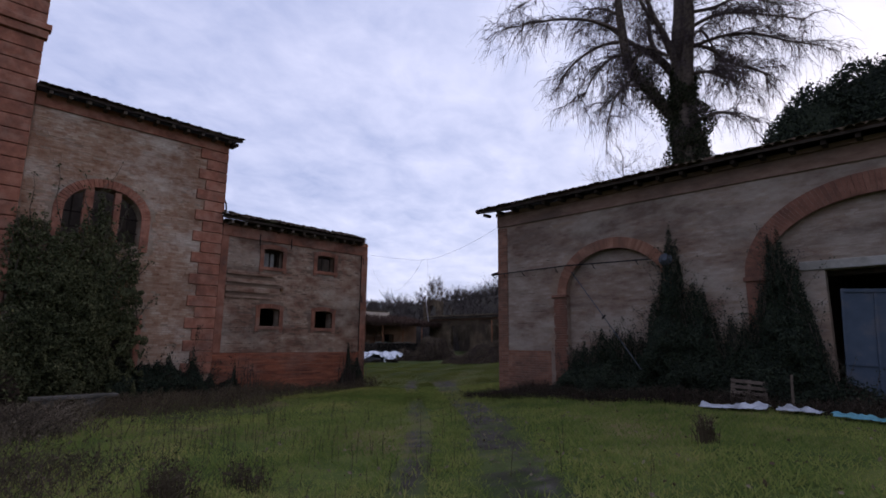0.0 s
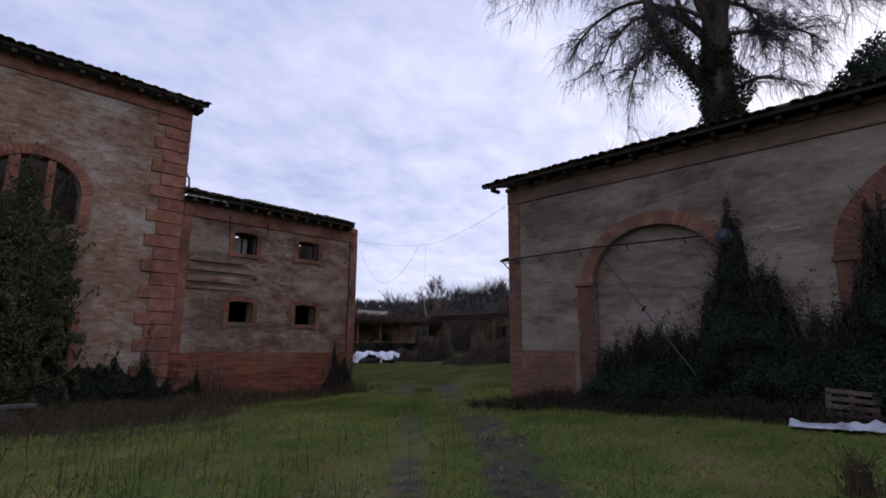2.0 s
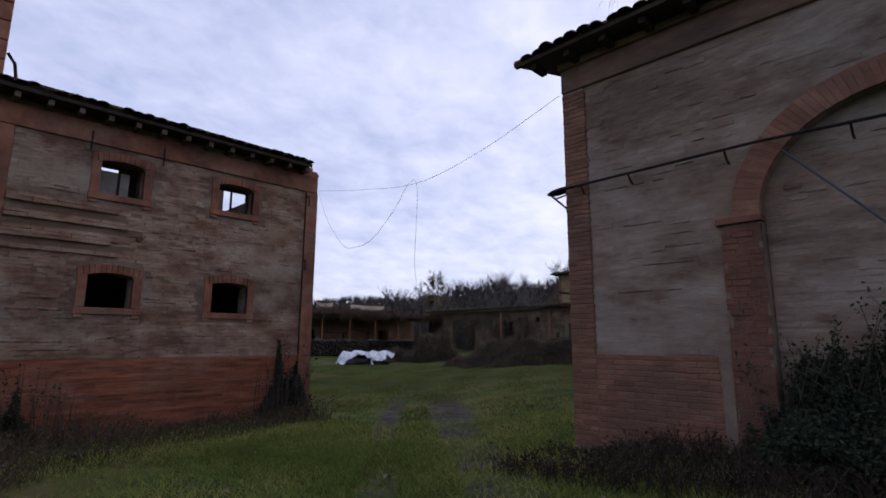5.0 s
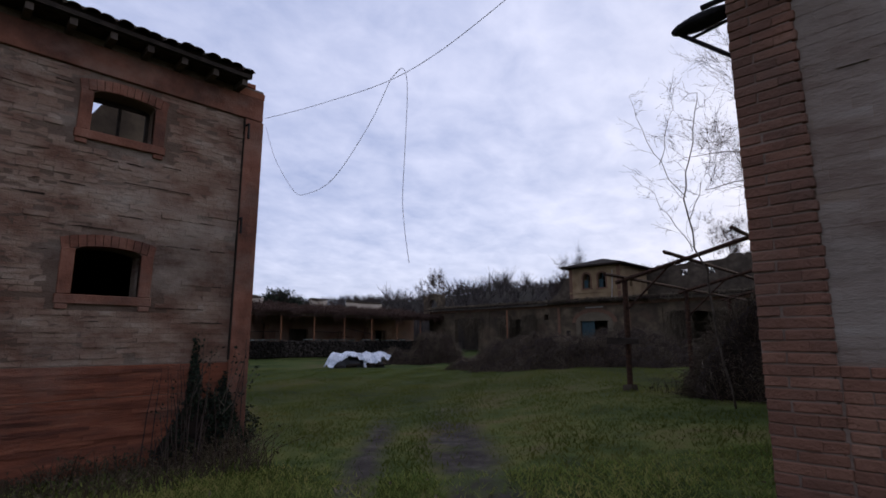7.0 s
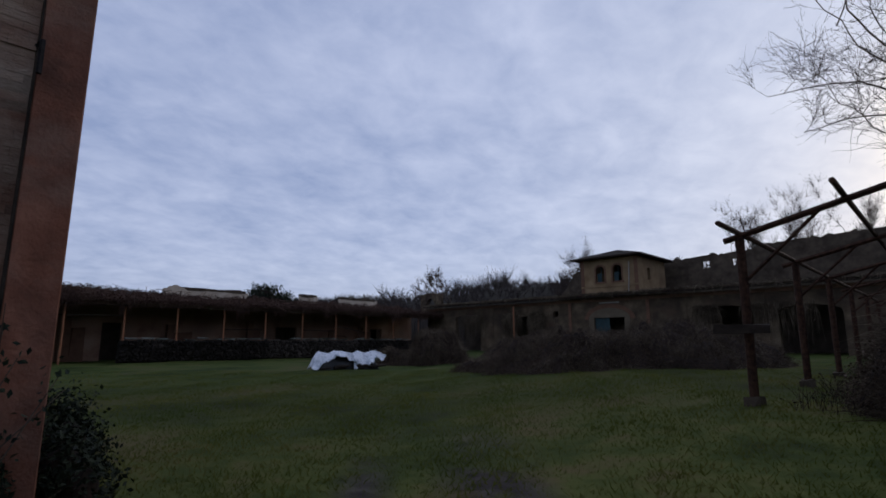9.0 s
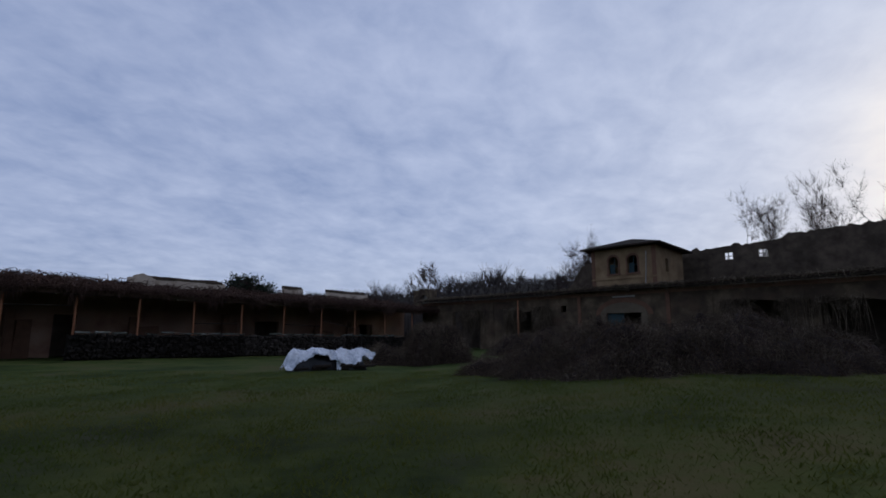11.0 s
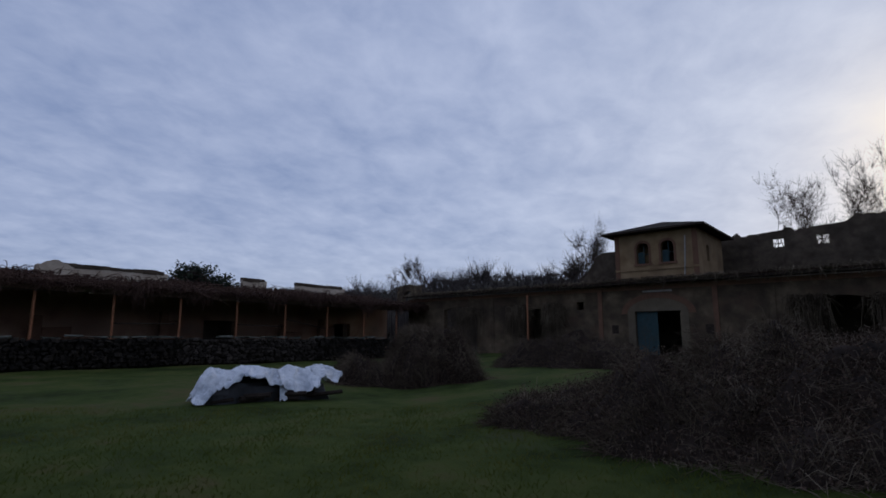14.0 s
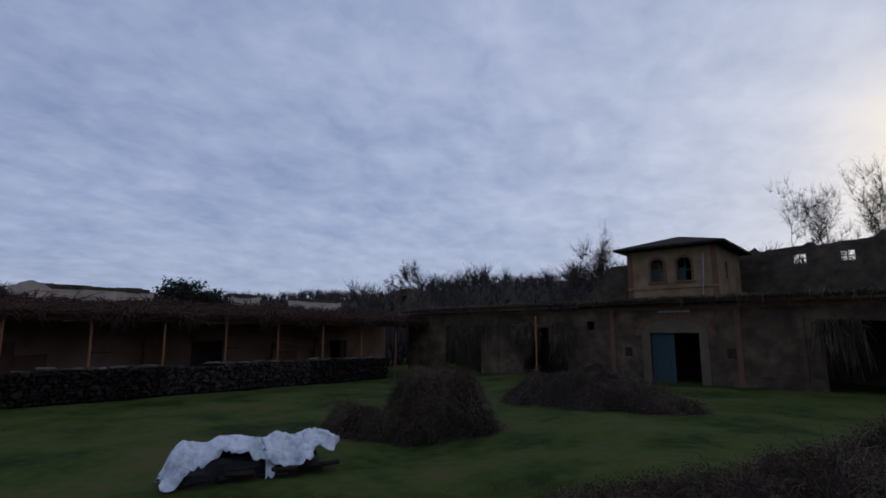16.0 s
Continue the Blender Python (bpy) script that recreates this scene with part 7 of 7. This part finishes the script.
bare_tree("bare_tree", "spreading bare tree behind the ruined wall", (-22.5, 90), 31.0, 0.3, 5, 89, 7, 1.5, 0.014, -0.1, 0.72, (2, 3), (0.05, 0, 1), 0.23, 0.34, fan=0.5)
bare_tree("bare_tree", "bare tree behind the far barn's tower", (-52.5, 79), 25.0, 0.28, 5, 86, 6, 1.7, 0.017, -0.1, 0.6, (2, 3), (0.05, 0, 1), 0.23, 0.34, fan=0.5)
bare_tree("bare_tree", "bare tree behind the far barn's tower", (-57.5, 82), 20.0, 0.26, 5, 88, 6, 1.5, 0.017, -0.1, 0.65, (2, 3), (0.0, 0, 1), 0.23, 0.3, fan=0.45)
bare_tree("bare_tree", "round-crowned bare tree on the distant slope", (-127.8, 133.2), 27.0, 0.35, 5, 87, 11, 1.9, 0.022, -0.05, 0.75, (2, 3), (0, 0, 1), 0.24, 0.2)


def far_wood():
    """The wooded hills: one tangle of small bare trees."""
    r = np.random.default_rng(90)
    k = 3000
    a = np.radians(r.uniform(95, 185, k))
    d = 88 + 210 * r.random(k) ** 0.8
    x, y = -30 + d * np.cos(a), 35 + d * np.sin(a)
    z = ground_height(x, y)
    h = np.where((r.random(k) < 0.8) | (a > math.radians(143)), r.uniform(2.2, 4.4, k), r.uniform(6.0, 9.5, k)) * (1 + 0.15 * np.sin(a * 23))
    per = 13
    p = np.repeat(np.stack([x, y, z + 0.25 * h], 1), per, axis=0)
    hh = np.repeat(h, per)[:, None]
    w = r.normal(0, 0.48, (k * per, 3)) * [1, 1, 0] + [0, 0, 1]
    s = r.normal(0, 0.3, (k * per, 3)) * [1, 1, 0.3]
    mid = p + w * hh * 0.32 + s
    end = p + w * hh * r.uniform(0.5, 0.8, (k * per, 1)) + s * 1.6
    v1, f1 = tubes(np.stack([p, mid, end], 1), np.tile([0.09, 0.07, 0.03], (k * per, 1)), 3)
    t = np.stack([np.stack([x, y, z - 0.3], 1), np.stack([x, y, z + 0.2 * h], 1), np.stack([x, y, z + 0.5 * h], 1)], 1)
    v2, f2 = tubes(t, np.tile([0.2, 0.16, 0.1], (k, 1)), 4)
    v, f = joined((v1, f1), (v2, f2))
    single("far_woods", mesh_from("far_woods", v, f, M_FARWOOD), "bare brown woods over the distant hills", "woods", kind="stuff")
    # scrub near the ruins behind the portico and the far barn
    k = 2600
    x = np.concatenate([r.uniform(-82, -71, k // 2), r.uniform(-75, -42, k // 2)])
    y = np.concatenate([r.uniform(12, 72, k // 2), r.uniform(70, 84, k // 2)])
    z = ground_height(x, y)
    top = 5.2 + 1.3 * np.array([noise.noise(Vector((b * 0.16, c * 0.16, 9))) for b, c in zip(x, y)]) + r.normal(0, 0.35, k)
    s = r.normal(0, 0.5, (k, 3)) * [1, 1, 0]
    base = np.stack([x, y, z], 1)
    end = np.stack([x, y, top], 1) + s * 2
    v, f = tubes(np.stack([base, (base + end) / 2 + s, end], 1), np.tile([0.10, 0.09, 0.02], (k, 1)), 3)
    single("scrub", mesh_from("scrub", v, f, M_FARWOOD), "dark bare scrub behind the ruins", "scrub", kind="stuff")


far_wood()
for i, (c, s) in enumerate((((-70.5, 41.2, 6.2), (1.6, 1.9, 1.6)), ((-71, 43.8, 5.4), (1.6, 1.8, 1.5)), ((-73, 25.5, 5.2), (1.5, 2.6, 1.2)))):
    leaf_mass("overgrown_bush", "dark rounded bush rising over the portico roof", "bush", [(c, s), ((c[0], c[1], 2.2), (s[0] * 0.6, s[1] * 0.6, 2.6))], 3200, 0.16, M_SHRUB, 95 + i)


# ---- loose things ----
def cloth(name, fn, nu, nv, mat, thick=0.01):
    """A sheet of nu by nv cells given by fn(s, t), with thickness."""
    v = [fn(i / nu, j / nv) for j in range(nv + 1) for i in range(nu + 1)]
    bm = bmesh.new()
    vs = [bm.verts.new(c) for c in v]
    for j in range(nv):
        for i in range(nu):
            k = j * (nu + 1) + i
            bm.faces.new((vs[k], vs[k + 1], vs[k + nu + 2], vs[k + nu + 1]))
    moved = bmesh.ops.extrude_face_region(bm, geom=bm.faces[:])["geom"]
    for vert in moved:
        if isinstance(vert, bmesh.types.BMVert):
            vert.co.z += thick
    bmesh.ops.recalc_face_normals(bm, faces=bm.faces)
    for fc in bm.faces:
        fc.smooth = True
    return bm, mat


def build_pile():
    """A heap of old timber under torn white plastic."""
    a, b = Vector((-39.54, 28.79, 0)), Vector((-38.3, 32.86, 0))
    along = (b - a).normalized()
    side = Vector((along.y, -along.x, 0))
    g = float(ground_height(-38.6, 30.6))
    heap = thing("wood_heap", (-38.6, 30.7, g), "dark heap of old timber and black plastic on the meadow", "heap")
    v, f = [], []
    n1, n2 = 26, 12
    for i in range(n1 + 1):
        for j in range(n2 + 1):
            s, t = i / n1, j / n2 * math.pi
            k = (0.66 + 0.12 * noise.noise(Vector((s * 6, 2, 1)))) * (1 - 0.75 * max(0.0, s - 0.6)) if 0 < i < n1 else 0.15
            p = a + along * ((b - a).length * (0.04 + 0.86 * s)) + side * (math.cos(t) * 0.46 * (0.85 + 0.3 * noise.noise(Vector((s * 5, t, 3)))))
            v.append((p.x, p.y, g - 0.05 + 1.15 * k * (math.sin(t) ** 0.7 if t > 0 and math.sin(t) > 0 else 0)))
    for i in range(n1):
        for j in range(n2):
            q = i * (n2 + 1) + j
            f.append((q, q + 1, q + n2 + 2, q + n2 + 1))
    part("black_cover", mesh_from("black_cover", v, f, M_BLACKSHEET), heap, "black plastic over the heap")
    r = random.Random(6)
    for i in range(16):
        s = r.uniform(0.02, 0.78)
        p = a + along * ((b - a).length * s) + side * r.uniform(0.15, 0.5)
        d = (along * r.uniform(0.4, 1.0) + side * r.uniform(-0.5, 0.5)).normalized()
        z = g + r.uniform(0.02, 0.22)
        ln = r.uniform(0.5, 1.1)
        v2, f2 = tube_line([(p.x, p.y, z), (p.x + d.x * ln, p.y + d.y * ln, z + r.uniform(-0.05, 0.12))], r.uniform(0.04, 0.09), 7)
        part("timber", mesh_from("timber", v2, f2, M_DARKWOOD), heap)
    ln = (b - a).length

    ALONG = (-0.02, 0.0, 0.03, 0.09, 0.16, 0.22, 0.28, 0.38, 0.50, 0.55, 0.62, 0.67, 0.74, 0.82, 0.88, 0.95, 1.0)
    LIFT = (0.22, 0.38, 0.66, 0.94, 0.86, 0.84, 0.98, 0.96, 0.86, 0.78, 0.93, 0.88, 0.80, 0.92, 0.92, 0.82, 0.70)
    HEM = (0.02, 0.02, 0.05, 0.40, 0.50, 0.55, 0.72, 0.66, 0.54, 0.46, 0.27, 0.25, 0.30, 0.54, 0.60, 0.66, 0.70)

    def sheet(s0, s1, reach, lift, seed):
        def fn(s, t):
            u = s0 + (s1 - s0) * s
            w = (t - 0.45) * 2
            top, hem = float(np.interp(u, ALONG, LIFT)) + lift, float(np.interp(u, ALONG, HEM)) * (1 + 0.4 * noise.noise(Vector((u * 9, seed, 1))))
            off = w * (reach + 0.14 * noise.noise(Vector((u * 6, w * 1.5, seed))))
            slide = 0.10 * noise.noise(Vector((s * 6, t * 5, seed)))
            p = a + along * (ln * u + slide) + side * off
            z = top - (abs(w) ** 1.7) * (top - hem if w > 0 else 0.5)
            # folds that run down from the crest, and finer crumples
            fold = 1 - 2 * abs(noise.noise(Vector((u * 15 + 0.7 * w, w * 0.9, seed + 8))))
            crease = 1 - 2 * abs(noise.noise(Vector((u * 17 + 3 * w, w * 4.5 - u * 6, seed + 11))))
            z += 0.05 * noise.noise(Vector((u * 8, w * 1.8, seed + 3))) + 0.06 * (fold - 0.4) * min(1.0, abs(w) + 0.35) + 0.10 * (crease - 0.4) + 0.015 * noise.noise(Vector((u * 34, w * 8, seed + 5)))
            p = p + side * 0.07 * fold * max(0.0, w)
            return (p.x, p.y, max(g + 0.03, g + z))
        return fn

    for args in ((-0.02, 0.555, 0.54, 0.0, 2), (0.53, 0.81, 0.58, 0.03, 9), (0.79, 1.0, 0.40, 0.02, 15)):
        single("plastic_sheet", cloth("plastic_sheet", sheet(*args), 110, 56, M_SHEET), "crumpled white plastic sheet draped over a dark heap", "tarpaulin", "white plastic sheets")
    # a torn strip hanging in front
    p0 = a + along * ln * 0.555 + side * 0.52
    single("plastic_strip", cloth("plastic_strip", lambda s, t: (p0.x + along.x * (s - 0.5) * 0.22 + side.x * 0.12 * t, p0.y + along.y * (s - 0.5) * 0.22 + side.y * 0.12 * t, g + 0.62 - 0.60 * t + 0.04 * math.sin(s * 9 + t * 5)), 8, 8, M_SHEET),
           "torn strip of white plastic hanging to the grass", "tarpaulin", "white plastic sheets")


build_pile()


def build_pallet():
    root = thing("wooden_pallet", (-3.6, YR - 1.2, 0.2), "old grey wooden pallet leaning in the shrubs", "pallet")
    m = pose(-3.5, YR - 1.15, 0.08, -20, 4, 10) @ Matrix.Scale(0.86, 4)

    def board(name, x0, x1, z0, z1, y0, y1):
        bm = bmesh.new()
        bmesh.ops.create_cube(bm, size=1, matrix=m @ Matrix.Translation(((x0 + x1) / 2, (y0 + y1) / 2, (z0 + z1) / 2)) @ Matrix.Diagonal((x1 - x0, y1 - y0, z1 - z0, 1)))
        bmesh.ops.bevel(bm, geom=bm.edges[:], offset=0.004, segments=1, affect="EDGES")
        part(name, (bm, M_WOOD), root)

    for i in range(6):
        board("slat", -0.4, 0.4, 0.02 + i * 0.145, 0.11 + i * 0.145, -0.075, -0.053)
    for x in (-0.4, -0.05, 0.3):
        board("bearer", x, x + 0.1, 0.0, 0.85, -0.05, 0.04)


build_pallet()
v_, f_ = tube_line([(-2.62, YR - 1.45, 0.1), (-2.6, YR - 1.42, 0.95)], 0.026, 6)
single("wooden_stake", mesh_from("wooden_stake", v_, f_, M_WOOD), "short weathered wooden stake beside the shrubs", "stake")


def ground_sheet(name, x0, x1, y0, y1, mat, label, seed, category="plastic sheet"):
    def fn(s, t):
        x = x0 + (x1 - x0) * s + 0.08 * noise.noise(Vector((s * 5, t * 5, seed)))
        y = y0 + (y1 - y0) * t + 0.1 * noise.noise(Vector((s * 7, seed, 2)))
        return (x, y, float(ground_height(x, y)) + 0.06 + 0.17 * abs(noise.noise(Vector((x * 4, y * 5, seed)))) * math.sin(math.pi * t) + 0.03 * abs(noise.noise(Vector((x * 13, y * 13, seed)))))
    single(name, cloth(name, fn, 40, 10, mat, 0.006), label, category, "rubbish by the barn")


ground_sheet("plastic_sheet", -4.2, -2.95, YR - 2.0, YR - 1.6, M_DULLSHEET, "crumpled white plastic sheet lying in the grass", 3)
ground_sheet("plastic_sheet", -2.8, -2.1, YR - 2.0, YR - 1.6, M_DULLSHEET, "small torn white plastic sheet lying in the grass", 5)
ground_sheet("plastic_sheet", -1.9, -0.6, YR - 2.15, YR - 1.7, M_TEALSHEET, "crumpled teal plastic sheet lying in the grass", 7)


def build_bench():
    root = thing("stone_bench", (-16.6, 3.1, -0.35), "low stone slab bench on two blocks among weeds", "bench")
    m = facing_x(-16.6)
    box_part("slab", [(2.15, 4.05, 0.02, 0.10, -0.22, 0.22)], m, M_BENCH, root, bevel=0.015)
    box_part("support", [(2.4, 2.65, -0.5, 0.018, -0.16, 0.16)], m, M_BENCH, root, bevel=0.015)
    box_part("support", [(3.35, 3.75, -0.5, 0.018, -0.16, 0.16)], m, M_BENCH, root, bevel=0.015)


build_bench()


def weeds(name, label, count, area, height, seed, mat, lean=0.25, thick=0.006, leaf=0.028):
    """Dry stalks scattered over area(r, count) -> x, y."""
    r = np.random.default_rng(seed)
    x, y = area(r, count)
    z = ground_height(x, y)
    h = height * r.uniform(0.25, 1.0, count)
    h = h * (1 + 0.9 * np.array([noise.noise(Vector((a * 0.7, b * 0.7, seed))) for a, b in zip(x, y)]))
    d = r.normal(0, lean, (count, 2)) * h[:, None]
    p = np.stack([x, y, z - 0.02], 1)
    q = np.stack([x + d[:, 0] * 0.4, y + d[:, 1] * 0.4, z + h * 0.6], 1)
    e = np.stack([x + d[:, 0], y + d[:, 1], z + h], 1)
    v, f = tubes(np.stack([p, q, e], 1), np.tile([thick, thick * 0.8, thick * 0.3], (count, 1)), 3)
    s = r.integers(0, count, count)
    lv, lf = leaves(q[s] + (e - q)[s] * r.random((count, 1)) + r.normal(0, 0.02, (count, 3)), leaf, None, seed + 1)
    v, f = joined((v, f), (lv, lf))
    single(name, mesh_from(name, v, f, mat), label, "weeds", kind="stuff")


def left_foot(r, k):
    y = np.where(r.random(k) < 0.78, r.uniform(-1, 8.0, k), r.uniform(8.0, 13.6, k))
    return XL + 0.1 + np.interp(y, (7.0, 10.0), (4.0, 1.5)) * r.random(k) ** 1.5, y


weeds("dry_weeds", "dead brown weeds along the foot of the farmhouse", 7000, left_foot, 0.40, 101, M_WEED, 0.55)
weeds("tall_stalks", "tall dead stalks against the outhouse wall", 60, lambda r, k: (XL + 0.15 + 0.5 * r.random(k), np.concatenate([r.normal(8.6, 0.2, k // 2), r.normal(12.8, 0.3, k - k // 2)])), 1.5, 102, M_TWIG, 0.12, 0.009)
weeds("dry_weeds", "dead brown weeds along the foot of the barn", 7500, lambda r, k: (r.uniform(-11.3, 2, k), YR - 0.1 - 1.55 * r.random(k) ** 1.2), 0.30, 103, M_DARKWEED, 0.55)
weeds("dry_weeds", "clump of dead stalks standing in the meadow", 110, lambda r, k: (-2.95 + r.normal(0, 0.07, k), 8.3 + r.normal(0, 0.07, k)), 0.36, 104, M_WEED)
weeds("dry_weeds", "thin dead stalks standing in the meadow", 260, lambda r, k: (-10 + 2.6 * r.normal(0, 1, k), 4.5 + 1.6 * r.normal(0, 1, k)), 0.55, 105, M_WEED, 0.12, 0.005, 0.014)
weeds("dry_weeds", "tall dead grass clumps standing in the meadow", 420, lambda r, k: (np.where(r.random(k) < 0.6, -6.9, -6.55) + r.normal(0, 0.12, k), np.where(r.random(k) < 0.6, 2.25, 3.15) + r.normal(0, 0.12, k)), 0.4, 107, M_WEED, 0.3, 0.004)
weeds("dry_weeds", "grey dead brushwood beside the stone bench", 1800, lambda r, k: (-13.6 + r.normal(0, 0.7, k), 1.6 + r.normal(0, 0.5, k)), 0.5, 108, M_CANE, 0.9, 0.006)
weeds("dry_weeds", "low dead brown growth spread over the meadow", 1500, lambda r, k: (-9.6 + r.normal(0, 1.5, k), 0.9 + r.normal(0, 0.9, k)), 0.3, 109, M_WEED, 0.7, 0.005)
weeds("dry_weeds", "dead weeds under the shed frame", 3500, lambda r, k: (-9.8 - 6.0 * r.random(k) ** 1.5, r.uniform(22.4, 36, k)), 0.45, 106, M_DARKWEED, 0.5)


def grass(name, count, area, height, seed, mat):
    r = np.random.default_rng(seed)
    x, y = area(r, count)
    s = (x + y) * 0.7071 + 0.9 * np.clip(((y - x) * 0.7071 - 12) * 0.091, 0, 1)
    rut = (np.abs(s - 0.9) < 0.42) | (np.abs(s + 0.5) < 0.26)
    keep = ~(rut & (r.random(count) < 0.85) & ((y - x) * 0.7071 < 24))
    side_gap = np.array([noise.noise(Vector((a * 0.4, b * 0.4, 6))) for a, b in zip(x, y)])
    keep &= ~((x < -13.6 + 2.4 * side_gap - np.clip(y - 7.0, 0, 3)) & (y < 14.5) & (r.random(count) < 0.75))
    x, y = x[keep], y[keep]
    k = len(x)
    z = ground_height(x, y)
    tuft = np.array([noise.noise(Vector((a * 0.8, b * 0.8, 3))) for a, b in zip(x, y)])
    h = height * r.uniform(0.4, 1.1, k) * (1 + 0.7 * tuft)
    a = r.uniform(0, 2 * math.pi, k)
    w = 0.006 + 0.007 * r.random(k)
    side = np.stack([np.cos(a), np.sin(a), 0 * a], 1) * w[:, None]
    far = h * r.uniform(0.7, 2.4, k)
    lean = np.stack([-np.sin(a) * far, np.cos(a) * far], 1)
    p = np.stack([x, y, z - 0.01], 1)
    e = np.stack([x + lean[:, 0], y + lean[:, 1], z + h], 1)
    v = np.stack([p - side, p + side, e], 1).reshape(-1, 3)
    single(name, mesh_from(name, v, np.arange(3 * k).reshape(k, 3), mat), "short damp winter grass of the meadow", "grass", kind="stuff")


def near_path(r, k):
    t = r.uniform(3.5, 21.0, k)
    s = r.normal(0, 6.0, k)
    return -0.7071 * t + 0.7071 * s, 0.7071 * t + 0.7071 * s


def court(r, k):
    t = 17.5 + 30 * r.random(k) ** 1.4
    s = r.normal(-2, 10.0, k)
    return -0.7071 * t + 0.7071 * s, 0.7071 * t + 0.7071 * s


def off_walls(area):
    def pick(r, k):
        x, y = area(r, k)
        ok = ~((x < XL + 0.1) & (y < 13.9)) & ~((x > -11.3) & (y > YR - 0.1) & (y < YR + 8.2)) & (y < 58.5) & (x > -58.5)
        return np.where(ok, x, -14.0 + r.normal(0, 2.0, k)), np.where(ok, y, 12.0 + 0.0 * y + r.normal(0, 0.9, k))
    return pick


grass("meadow_grass", 190000, off_walls(near_path), 0.075, 111, M_GRASS)
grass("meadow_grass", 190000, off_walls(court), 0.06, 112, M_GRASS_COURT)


def litter():
    r = np.random.default_rng(120)
    x, y = near_path(r, 1100)
    ok = (x > XL + 0.3) & ~((x > -11.3) & (y > YR - 0.2))
    x, y = x[ok], y[ok]
    p = np.stack([x, y, ground_height(x, y) + 0.035], 1)
    v, f = leaves(p, 0.04, np.tile([0, 0, 1.5], (len(p), 1)), 121)
    single("leaf_litter", mesh_from("leaf_litter", v, f, M_LEAFLITTER), "pale fallen leaves scattered in the grass", "leaves", kind="stuff")


litter()


# ---- single bricks of the barn's corner and plinth ----
def corner_bricks():
    r = random.Random(77)
    unit = {}
    for k, ln in enumerate((0.26, 0.125, 0.19, 0.235)):
        for j in range(3):
            bm = bmesh.new()
            bmesh.ops.create_cube(bm, size=1, matrix=Matrix.Diagonal((ln + 0.006, 0.07, 0.062, 1)))
            for vert in bm.verts:
                vert.co += Vector((r.uniform(-0.005, 0.005), r.uniform(-0.003, 0.003), r.uniform(-0.004, 0.004)))
            bmesh.ops.bevel(bm, geom=bm.edges[:], offset=0.006, segments=1, affect="EDGES")
            me = bpy.data.meshes.new("brick")
            bm.to_mesh(me)
            bm.free()
            me.materials.append(M_BRICK_ONE)
            unit[k, j] = me

    def lay(kind, x, z, parent, back=0.0):
        b = new("brick", unit[kind, r.randrange(3)])
        b.parent = parent
        if parent.type == "EMPTY":
            b.matrix_parent_inverse = Matrix.Translation(-parent.location)
        b.matrix_basis = pose(x, YR + back - r.uniform(0, 0.007), z, r.uniform(-1, 1), r.uniform(-0.7, 0.7), r.uniform(-1, 1))

    # corner pier: courses of a long and a short brick by turns
    z, row = 0.05, 0
    while z < 5.38:
        if row % 2:
            lay(0, -11.07 + 0.13, z, BARN)
            lay(1, -10.745, z, BARN)
        else:
            lay(1, -11.07 + 0.0625, z, BARN)
            lay(3, -10.81, z, BARN)
        z += 0.0715
        row += 1
    # plinth between corner and arch
    z, row = 0.05, 0
    while z < 1.27:
        x = -10.67 + (0.13 if row % 2 else 0.0)
        if row % 2:
            lay(1, -10.61, z, BARN_PLINTH)
        while x + 0.26 < -8.92:
            lay(0, x + 0.13, z, BARN_PLINTH)
            x += 0.272
        if x + 0.13 < -8.92:
            lay(1, x + 0.065, z, BARN_PLINTH)
        z += 0.0715
        row += 1


corner_bricks()
